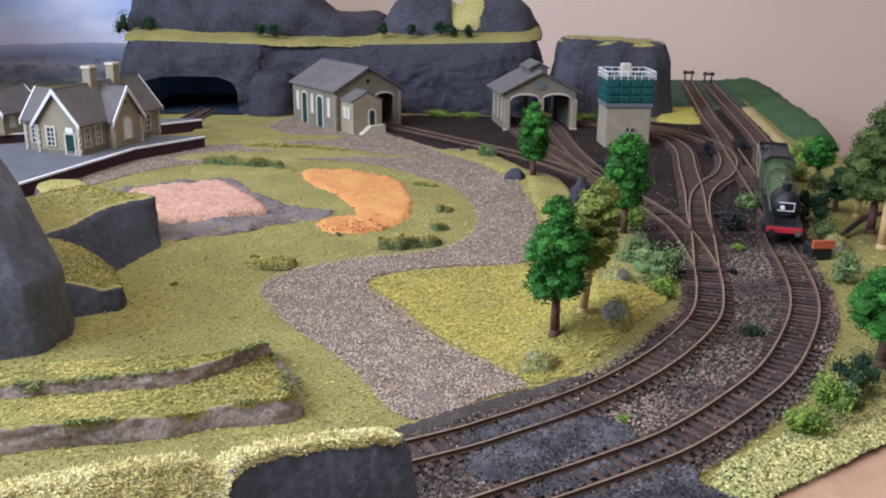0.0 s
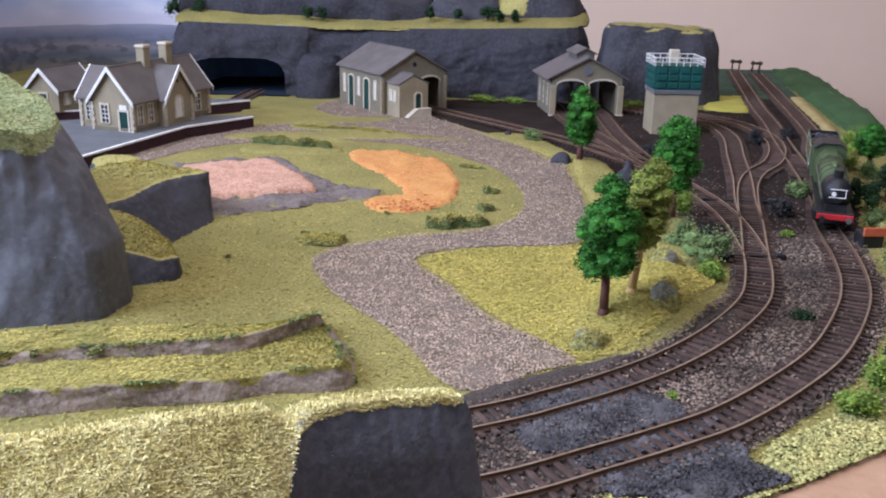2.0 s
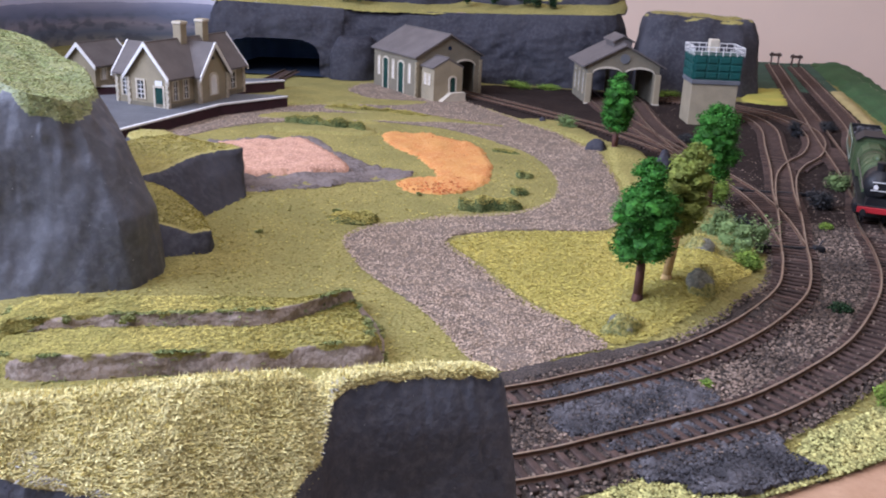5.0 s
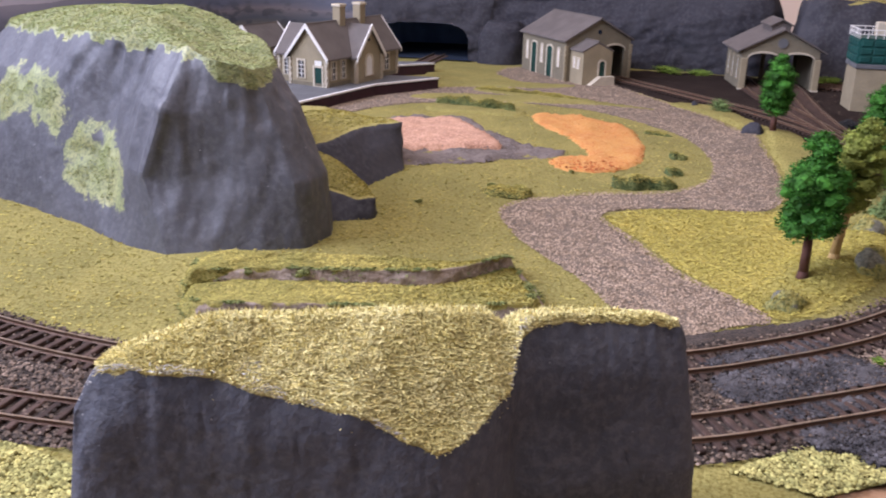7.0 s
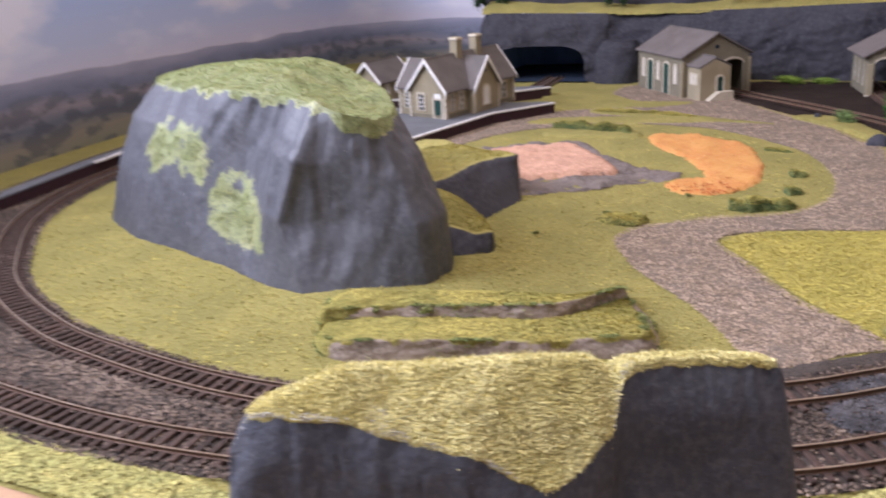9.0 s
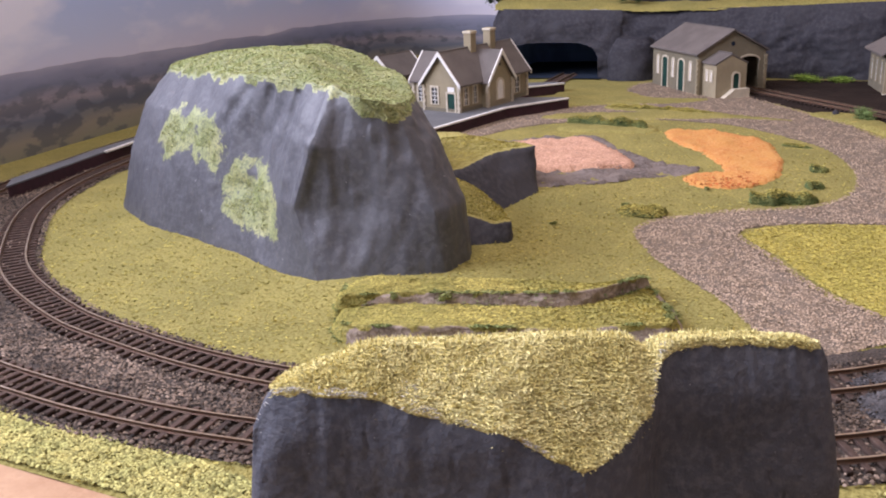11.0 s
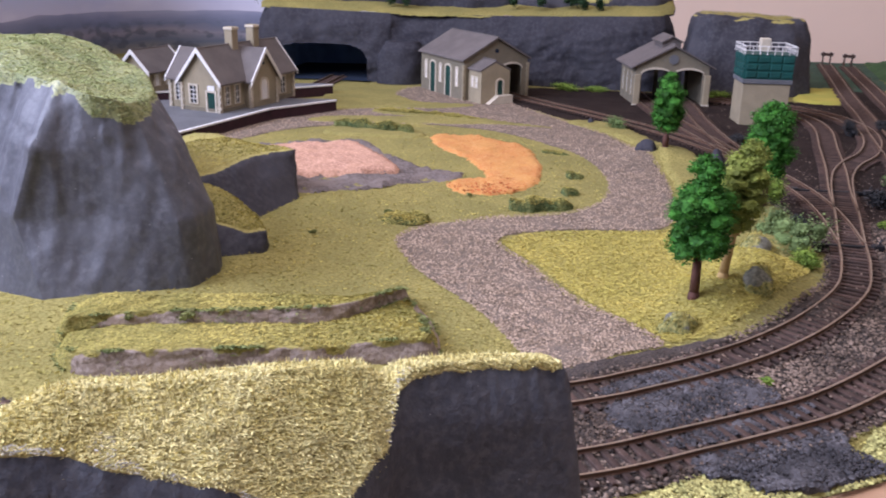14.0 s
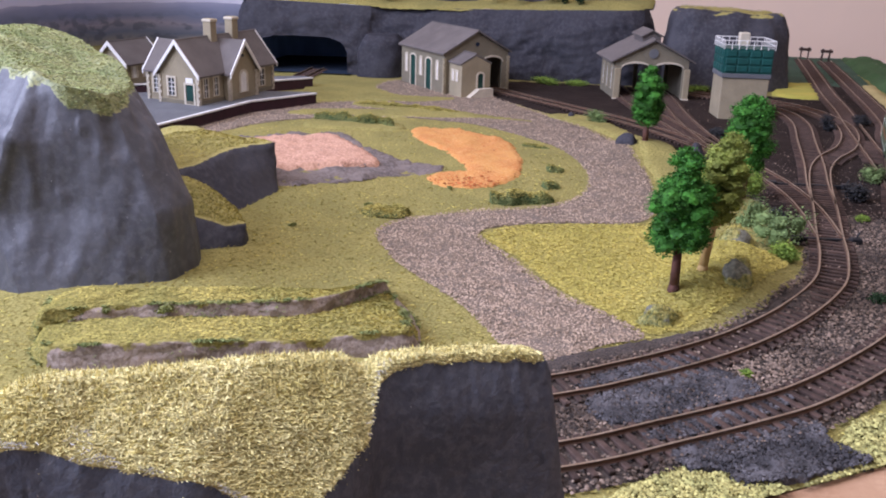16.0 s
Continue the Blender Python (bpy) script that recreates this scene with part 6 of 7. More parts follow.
def foliage(name, clumps, mat, leaves, size, seed, parent, core=0.7, reach=1.08):
    """A crown: uneven clumps with many small leaves standing off them."""
    g = np.random.RandomState(seed)
    bv, bf = ball()
    verts, faces = [], []
    for c, r in clumps:
        base = len(verts)
        for v in bv:
            p = np.array(c) + v * np.array(r) * core
            k = 1 + 0.40 * noise.noise(Vector(p) * 220) + 0.45 * noise.noise(Vector(p) * 560)
            verts.append(tuple(np.array(c) + (p - np.array(c)) * k))
        faces += [[base + i for i in f] for f in bf]
    crown = solid(name, verts, faces, mat, parent, "", False)
    n = leaves
    w = np.array([r[0] * r[2] for _, r in clumps])
    pick = g.choice(len(clumps), n, p=w / w.sum())
    d = g.normal(size=(n, 3))
    d /= np.linalg.norm(d, axis=1)[:, None]
    cs, rs = np.array([c for c, _ in clumps]), np.array([r for _, r in clumps])
    pos = cs[pick] + d * rs[pick] * g.uniform(core * 0.9, reach, n)[:, None]
    lf = scatter_mesh("leaf_cover", LEAF_V, LEAF_F, pos, size * g.uniform(0.6, 1.4, n), g.uniform(0, 6.28, n), mat, 1.4, seed)
    lf.parent = parent
    tagged(lf, "", "", "", "stuff")
    return crown


def tree(x, y, h, w, leaf, bark, label, seed, low=0.30, trunk=0.0024, leaves=1600, size=0.0024, forked=False, z=None, lean=(0, 0), shape=None):
    """A model tree: tapered trunk with limbs, and a crown of foam clumps in whorls. shape gives the crown's half width, as shares of w / 2, from its foot to its top."""
    g = np.random.RandomState(seed)
    z = float(ground_z(x, y)) if z is None else z
    t = thing("tree", label, "tree", pose(x, y, z), "model trees")
    bm = bmesh.new()
    pts = [Vector((0, 0, -0.002)), Vector((lean[0] * 0.4, lean[1] * 0.4, h * low)), Vector((lean[0] * 0.8, lean[1] * 0.8, h * 0.72))]
    tube(bm, pts[0], Vector((0, 0, 0.004)), trunk * 1.7, trunk * 1.2, 9)
    tube(bm, Vector((0, 0, 0.003)), pts[1], trunk * 1.2, trunk, 9)
    tube(bm, pts[1], pts[2], trunk, trunk * 0.4, 8)
    if forked:
        tube(bm, pts[1] * 0.86, Vector((w * 0.40, 0.0, h * (low + 0.07))), trunk * 0.8, trunk * 0.5, 7)
    for k in range(7):
        a = k * 2.4 + seed
        b = pts[1].lerp(pts[2], 0.11 * k)
        tube(bm, b, b + Vector((math.cos(a) * w * 0.34, math.sin(a) * w * 0.34, h * 0.06)), trunk * 0.4, trunk * 0.15, 5)
    part("trunk", bm, bark, t, "", True)
    shape = shape or (0.80, 1.0, 0.98, 0.90, 0.72, 0.45)
    clumps, whorls = [], len(shape)
    top, foot = h - 0.10 * w, h * low + 0.16 * w
    for k, share in enumerate(shape):
        u = k / (whorls - 1)
        zz = foot + (top - foot) * u
        r = 0.93 * w / 2 * share
        c = min(0.36 * w / 2, 0.62 * r)
        m = max(3, int(5.2 * (r - 0.5 * c) / c + 1.5))
        for i in range(m):
            a = 6.283 * i / m + k * 1.1 + g.uniform(-0.35, 0.35)
            q = (r - 0.75 * c) * g.uniform(0.80, 1.12)
            cc = c * g.uniform(0.80, 1.15)
            clumps.append(((math.cos(a) * q + lean[0] * u, math.sin(a) * q + lean[1] * u, zz + g.uniform(-1, 1) * 0.07 * w), (cc, cc, cc * g.uniform(0.62, 0.85))))
        if r > 1.4 * c:
            clumps.append(((lean[0] * u, lean[1] * u, zz), (c, c, c)))
    foliage("crown", clumps, leaf, int(leaves * 7), size * 0.56, seed, t, 0.72, 1.22)
    return t


def bush(x, y, w, h, leaf, label, seed, leaves=500, size=0.0022, z=None, name="bush"):
    g = np.random.RandomState(seed)
    z = float(ground_z(x, y)) if z is None else z
    t = thing(name, label, name.replace("_", " "), pose(x, y, z))
    clumps = []
    for i in range(7):
        a, q = g.uniform(0, 6.28), g.uniform(0, 0.3) * w
        clumps.append(((math.cos(a) * q, math.sin(a) * q, h * g.uniform(0.2, 0.62)), (w * g.uniform(0.18, 0.3), w * g.uniform(0.18, 0.3), h * g.uniform(0.25, 0.4))))
    foliage("foliage", clumps, leaf, int(leaves * 3.2), size * 0.72, seed, t, 0.42)
    return t


tree(0.065, 0.488, 0.083, 0.0375, M_LEAF, M_TRUNK, "bright green model tree with a brown trunk", 1, 0.31, 0.0024, 2600, 0.0026, shape=(0.92, 0.90, 0.80, 1.0, 0.96, 0.62, 0.46, 0.50, 0.34))
tree(0.084, 0.510, 0.081, 0.033, M_LEAF_OLIVE, M_TRUNK_TAN, "olive green model tree with a forked tan trunk", 2, 0.38, 0.0023, 2200, 0.0026, True, lean=(0.008, 0.002), shape=(0.80, 1.0, 1.05, 0.95, 0.80, 0.70, 0.42))
tree(0.142, 0.691, 0.081, 0.039, M_LEAF, M_TRUNK, "bright green model tree by the yard", 3, 0.30, 0.0026, 2200, 0.0028, shape=(0.70, 0.96, 1.0, 0.94, 0.90, 0.78, 0.48))
tree(0.089, 0.893, 0.075, 0.035, M_LEAF, M_TRUNK, "slim bright green model tree on the verge", 4, 0.25, 0.0026, 1700, 0.0028, shape=(0.70, 0.96, 1.0, 0.92, 0.80, 0.60, 0.34))
tree(0.382, 0.914, 0.051, 0.034, M_LEAF, M_TRUNK, "small round green model tree", 5, 0.36, 0.0024, 1000, 0.0028, shape=(0.80, 1.0, 1.0, 0.84, 0.50))
tree(0.354, 0.728, 0.092, 0.056, M_LEAF_MOSS, M_TRUNK, "olive green model tree in a clump", 6, 0.30, 0.003, 2600, 0.003)
tree(0.342, 0.681, 0.118, 0.060, M_LEAF_MOSS, M_TRUNK_TAN, "tall olive green model tree with a tan trunk", 7, 0.34, 0.0032, 2800, 0.003)
tree(0.359, 0.811, 0.040, 0.022, M_LEAF_DARK, M_TRUNK, "small dark green model tree", 8, 0.32, 0.002, 700, 0.0025, shape=(0.85, 1.0, 0.9, 0.5))
tree(0.370, 0.791, 0.064, 0.034, M_LEAF_MOSS, M_TRUNK_TAN, "olive green model tree with a tan trunk", 9, 0.28, 0.0026, 1300, 0.0028)
tree(0.245, 0.467, 0.055, 0.046, M_LEAF, M_TRUNK, "low spreading bright green model tree", 10, 0.36, 0.0030, 2000, 0.0026, shape=(0.90, 1.0, 0.92, 0.6))
for i, (x, y, w, h, leaf, lab) in enumerate((
    (0.050, 1.037, 0.034, 0.020, M_LEAF_SAGE, "low green bush on the road's verge"), (0.161, 0.735, 0.034, 0.030, M_LEAF_LIME, "lime green bush under the tree"), (0.153, 0.612, 0.050, 0.036, M_LEAF_SAGE, "sage green bush beside the track"),
    (0.140, 0.650, 0.028, 0.026, M_LEAF_SAGE, "pale sage bush behind the mound"), (0.150, 0.580, 0.034, 0.014, M_LEAF_LIME, "low bright lime shrub beside the track"), (0.189, 0.516, 0.020, 0.007, M_LEAF_DARK, "dark green weed in the ballast"),
    (0.322, 0.765, 0.048, 0.040, M_LEAF_DARK, "dark green bush beside the line"), (0.285, 0.615, 0.036, 0.026, M_LEAF_SAGE, "sage bush beside the outer track"), (0.176, 0.392, 0.026, 0.020, M_LEAF_LIME, "lime green bush on the front edge"),
    (0.192, 0.408, 0.024, 0.026, M_LEAF_LIME, "bright lime bush on the front edge"), (0.217, 0.437, 0.036, 0.026, M_LEAF_DARK, "dark green bush on the front edge"), (0.205, 0.420, 0.030, 0.018, M_LEAF_SAGE, "sage green bush on the front edge"),
    (0.402, 1.015, 0.040, 0.040, M_LEAF_LIME, "tall lime green bush by the siding"), (0.378, 0.900, 0.028, 0.020, M_LEAF_SAGE, "sage bush on the bank"), (0.370, 0.940, 0.030, 0.022, M_LEAF_LIME, "lime bush on the bank"),
    (0.281, 0.815, 0.028, 0.020, M_LEAF_SAGE, "sage weed beside the line"), (0.234, 0.688, 0.014, 0.006, M_LEAF_LIME, "small lime weed in the ballast"), (0.090, 0.405, 0.009, 0.005, M_LEAF_LIME, "tiny green weed in the ballast"),
    (0.305, 0.70, 0.034, 0.022, M_LEAF_SAGE, "sage bush by the buffer stop"), (-0.008, 1.318, 0.060, 0.012, M_LEAF_LIME, "low lime bush under the cliff"), (0.035, 1.315, 0.050, 0.010, M_LEAF_LIME, "low lime bush under the cliff"), (0.20, 1.30, 0.05, 0.014, M_LEAF_LIME, "low lime bush behind the shed"))):
    bush(x, y, w, h, leaf, lab, 40 + i)
for i, (x, y, w, h) in enumerate(((0.250, 0.745, 0.030, 0.020), (0.313, 1.06, 0.026, 0.022), (0.360, 1.10, 0.026, 0.014), (0.165, 0.665, 0.024, 0.012), (0.150, 0.755, 0.03, 0.014), (0.18, 1.0, 0.03, 0.012))):
    bush(x, y, w, h, M_SCRUB, "dark withered scrub beside the tracks", 80 + i, 400, 0.0026, None, "scrub")
for i, (x, y, z, w, h) in enumerate(((-0.470, 1.372, 0.108, 0.040, 0.040), (-0.440, 1.380, 0.108, 0.034, 0.034), (-0.270, 1.378, 0.108, 0.026, 0.022), (-0.250, 1.380, 0.108, 0.024, 0.024), (-0.091, 1.392, 0.110, 0.022, 0.022), (-0.050, 1.395, 0.110, 0.026, 0.020), (-0.008, 1.392, 0.110, 0.028, 0.026), (0.012, 1.385, 0.109, 0.020, 0.022), (0.034, 1.385, 0.109, 0.022, 0.024))):
    bush(x, y, w, h, M_LEAF_DARK, "small dark green tree on the cliff ledge", 100 + i, 260, 0.0032, z, "ledge_tree")

for i, (x, y, z, w) in enumerate(((-0.2280, 0.3985, 0.0130, 0.007), (-0.198, 0.4045, 0.0125, 0.013), (-0.081, 0.431, 0.008, 0.010), (-0.0765, 0.410, 0.011, 0.008), (-0.141, 0.652, 0.002, 0.007), (-0.180, 0.579, 0.006, 0.006), (-0.085, 0.717, 0.001, 0.006))):
    bush(x, y, w, w * 0.4, M_FIBRE_HEDGE, "small dark green moss tuft in the grass", 130 + i, 120, 0.0018, z, "moss_tuft")

# ---- hedges and stones ----
def hedge(points, w, h, label, seed, fall=0.55, dry=0.3):
    """A ragged strip of moss, tallest at its start: an uneven ridge under a thick coat of fibres."""
    g = np.random.RandomState(seed)
    line = spline([np.array(p) for p in points], 0.0016)
    x0, y0 = line[0]
    z = float(ground_z(x0, y0))
    t = thing("hedge", label, "hedge", pose(x0, y0, z))
    n, across = len(line), 13
    nrm = offset_line(line, 1.0) - line
    verts, faces = [], []
    for i in range(n):
        k = i / (n - 1)
        cap = min(1.0, 4.5 * min(k + 0.10, 1.04 - k)) ** 0.5
        top = h * (1 - fall * k) * cap * (1 + 0.55 * fractal((line[i, 0], line[i, 1], seed), 60, 3))
        wide = w * (0.75 + 0.5 * fractal((line[i, 1], line[i, 0], seed), 70, 2) + 0.25) * cap
        for j in range(across):
            q = 2 * j / (across - 1) - 1
            zz = top * (1 - abs(q) ** 3.2)
            p = Vector((line[i, 0] + nrm[i, 0] * q * wide / 2, line[i, 1] + nrm[i, 1] * q * wide / 2, zz))
            d = fractal(p + Vector((seed, 0, 0)), 230, 3) * 0.0012
            verts.append((p.x - x0 + nrm[i, 0] * d, p.y - y0 + nrm[i, 1] * d, zz + d * min(1.0, zz / 0.002) - 0.0005))
    for i in range(n - 1):
        for j in range(across - 1):
            faces.append((i * across + j, i * across + j + 1, (i + 1) * across + j + 1, (i + 1) * across + j))
    faces += [list(range(across))[::-1], [(n - 1) * across + j for j in range(across)]]
    face_out(solid("moss_ridge", verts, faces, M_HEDGE, t, "", True))
    quads = [[verts[k] for k in f] for f in faces if len(f) == 4]
    pts = over_quads(quads, 130 * n, g)
    cover(t, "foliage", FLECK_V, FLECK_F, pts, 0.0017, M_FIBRE_HEDGE if dry < 1 else M_FIBRE, g, 1.3, seed)
    high = pts[pts[:, 2] > 0.45 * h * g.uniform(0.6, 1.6, len(pts))]
    cover(t, "dry_grass", FLECK_V, FLECK_F, high[: int(dry * len(high)) + 1] + np.array([0, 0, 0.0004]), 0.0018, M_FIBRE, g, 0.9, seed + 1)
    return t


hedge([(-0.050, 0.6845), (-0.040, 0.6870), (-0.024, 0.691), (-0.001, 0.699)], 0.013, 0.0125, "dark mossy hedge sloping down beside the road", 51, 0.6, 0.9)
hedge([(-0.009, 0.738), (-0.001, 0.741), (0.004, 0.743)], 0.012, 0.007, "small mossy tussock in the grass", 52)
hedge([(-0.006, 0.798), (0.002, 0.799), (0.008, 0.797)], 0.013, 0.007, "small mossy tussock in the grass", 53)
hedge([(-0.030, 0.905), (-0.018, 0.900), (-0.004, 0.893)], 0.012, 0.003, "low mossy tussock in the grass", 54, 0.3, 0.8)
hedge([(-0.142, 0.640), (-0.134, 0.638), (-0.123, 0.638), (-0.111, 0.648)], 0.024, 0.007, "round grassy tussock near the road", 55, 0.5, 1.0)
hedge([(-0.266, 0.990), (-0.250, 0.993), (-0.236, 0.985), (-0.210, 0.971), (-0.188, 0.977), (-0.171, 0.955)], 0.014, 0.010, "uneven mossy hedge across the grass", 56, 0.1, 0.5)
hedge([(-0.240, 1.085), (-0.17, 1.078), (-0.105, 1.058)], 0.018, 0.005, "low mossy bank in the gravel", 57, 0.3, 1.0)


def stone(x, y, w, d, h, a, label, seed, mat=M_ROCK):
    z = float(ground_z(x, y))
    c, s = math.cos(radians(a)), math.sin(radians(a))
    out = [(x + c * p * w - s * q * d, y + s * p * w + c * q * d) for p, q in ((0.5, 0.1), (0.3, 0.5), (-0.3, 0.45), (-0.5, -0.05), (-0.25, -0.5), (0.35, -0.45))]
    return mound("stone", out, segment_crest((x - 0.15 * w * c, y - 0.15 * w * s), (x + 0.1 * w * c, y + 0.1 * w * s), lambda k: z + h), [(0, 0), (0.3, 0.55), (0.7, 0.92), (1, 1)], mat, 0.0048, 90, (lambda c, m: fractal((c.x, c.y, c.z), 60, 2) > 0.15 or c.z < z + 0.25 * h) if mat is M_STONE_MOSS else None, None, label, "stone", z - 0.003, 0.0022, 3, 800 if mat is M_STONE_MOSS else 0, M_FIBRE, 0.0020, seed=seed)


stone(0.055, 0.464, 0.026, 0.020, 0.008, 20, "rounded grey-green stone under the tree", 61, M_STONE_MOSS)
stone(0.104, 0.509, 0.026, 0.018, 0.011, 60, "grey-green stone on the mound", 62, M_STONE_MOSS)
stone(0.116, 0.578, 0.026, 0.024, 0.010, 40, "grey-green stone beside the bushes", 63, M_STONE_MOSS)
stone(0.128, 0.830, 0.026, 0.020, 0.026, 70, "upright dark grey stone by the yard", 64)
stone(0.072, 0.900, 0.030, 0.014, 0.012, -45, "dark grey stone slab on the verge", 65)
stone(0.305, 0.680, 0.026, 0.022, 0.012, 10, "rough grey stone beside the bank", 66, M_STONE_MOSS)
stone(0.022, 1.062, 0.012, 0.010, 0.007, 10, "small black stone at the yard's edge", 67)

# ---- small railway things ----
def buffer_stop(x, y, a, label, beam, body):
    t = thing("buffer_stop", label, "buffer stop", pose(x, y, 0.001, 0, 0, a))
    for s in (-1, 1):
        bm = bmesh.new()
        box(bm, s * 0.0062 - 0.0013, s * 0.0062 + 0.0013, -0.0015, 0.0015, 0, 0.021, None, 0.0004)
        part("post", bm, body, t)
        bm = bmesh.new()
        tube(bm, (s * 0.0062, 0.0, 0.017), (s * 0.0062, 0.016, 0.003), 0.001, None, 6)
        part("stay", bm, body, t)
        bm = bmesh.new()
        box(bm, s * 0.0062 - 0.0020, s * 0.0062 + 0.0020, -0.003, 0.001, 0.0165, 0.0238, None, 0.0006)
        part("cap", bm, body, t)
    bm = bmesh.new()
    box(bm, -0.0105, 0.0105, -0.0046, -0.0030, 0.0175, 0.0225, None, 0.0005)
    part("beam", bm, beam, t)
    return t


M_BLACK = shade("black_paint", (0.012, 0.012, 0.014), 0.45, (0.02, 0.02, 0.022), 90, 0.5, None, 0.05, 500)
M_ORANGEBEAM = shade("orange_red_paint", (0.50, 0.12, 0.05), 0.55, (0.40, 0.09, 0.04), 90, 0.5, None, 0)
buffer_stop(0.4605, 1.748, -14, "dark timber buffer stop at the siding's end", M_SLEEPER, M_SLEEPER)
buffer_stop(0.4925, 1.728, -9, "dark timber buffer stop at the siding's end", M_SLEEPER, M_SLEEPER)
t = thing("trackside_box", "black trackside box with an orange beam", "trackside box", pose(0.2870, 0.665, 0.001, 0, 0, 5) @ Matrix.Diagonal((0.76, 0.8, 1.05, 1)))
bm = bmesh.new()
box(bm, -0.011, 0.011, -0.005, 0.012, 0, 0.012, None, 0.001)
part("body", bm, M_BLACK, t)
bm = bmesh.new()
box(bm, -0.0115, 0.0115, -0.0075, -0.0045, 0.010, 0.0165, None, 0.0006)
part("beam", bm, M_ORANGEBEAM, t, "orange painted beam")
curve = bpy.data.curves.new("drain_pipe", "CURVE")
curve.dimensions, curve.bevel_depth, curve.bevel_resolution = "3D", 0.0022, 2
sp = curve.splines.new("POLY")
pipe_line = spline([(0.303, 0.692, 0.006), (0.322, 0.706, 0.010), (0.345, 0.732, 0.013), (0.370, 0.756, 0.013), (0.395, 0.772, 0.012)], 0.004)
sp.points.add(len(pipe_line) - 1)
for q, p in zip(sp.points, pipe_line):
    q.co = (*p, 1)
curve.materials.append(M_BLACK)
tagged(new("drain_pipe", curve), "bent black pipe lying across the grass bank", "pipe")
for x, y, half in ((0.1895, 0.629, 0.023), (0.2185, 0.786, 0.034)):
    t = thing("point_motor", "black point tie bar lying across the turnout's rails", "point lever", pose(x, y, 0.001, 0, 0, 1))
    bm = bmesh.new()
    box(bm, -half, half, -0.0012, 0.0012, 0.0, 0.0032, None, 0.0005)
    part("tie_bar", bm, M_BLACK, t)
    for side in (-1, 1):
        bm = bmesh.new()
        box(bm, side * (half - 0.003) - 0.004, side * (half - 0.003) + 0.004, -0.003, 0.003, 0.0, 0.0046, None, 0.0008)
        part("housing", bm, M_BLACK, t)
    bm = bmesh.new()
    tube(bm, (half - 0.003, 0, 0.004), (half - 0.001, 0, 0.0085), 0.0006, None, 6)
    part("lever", bm, M_BLACK, t)

# ---- locomotive and tender ----
M_LOCO = shade("apple_green_enamel", (0.062, 0.092, 0.038), 0.45, (0.075, 0.105, 0.045), 60, 0.4, None, 0, spec=0.5)
M_RED = shade("buffer_beam_red", (0.45, 0.025, 0.03), 0.45, (0.38, 0.02, 0.025), 80, 0.4, None, 0)
M_STEEL = shade("bare_steel", (0.35, 0.35, 0.36), 0.35, None, bump=0, metal=0.9)
M_LINING = shade("white_lining", (0.62, 0.64, 0.58), 0.5, None, bump=0)


def along(key, s):
    line = LINES[key]
    d = np.r_[0, np.cumsum(np.linalg.norm(np.diff(line, axis=0), axis=1))]
    return np.array([np.interp(s, d, line[:, 0]), np.interp(s, d, line[:, 1])])


_line = LINES["outer"]
_d = np.r_[0, np.cumsum(np.linalg.norm(np.diff(_line, axis=0), axis=1))]
_i = int(np.argmin(np.hypot(_line[:, 0] - 0.2625, _line[:, 1] - 0.672)))
FRONT = _d[_i]


def on_track(s0, s1):
    """A pose whose -y end lies at s0 and whose +y end lies at s1 of the outer track."""
    a, b = along("outer", s0), along("outer", s1)
    return pose(a[0], a[1], 0.0054, 0, 0, math.degrees(math.atan2(b[1] - a[1], b[0] - a[0])) - 90)


def wheel(t, x, y, r, mat, side):
    bm = bmesh.new()
    tube(bm, (x, y, r), (x + side * 0.0022, y, r), r, None, 20)
    w = part("wheel", bm, mat, t)
    bm = bmesh.new()
    tube(bm, (x - side * 0.0006, y, r), (x + side * 0.0024, y, r), r * 0.24, None, 10)
    part("hub", bm, M_BLACK, w)


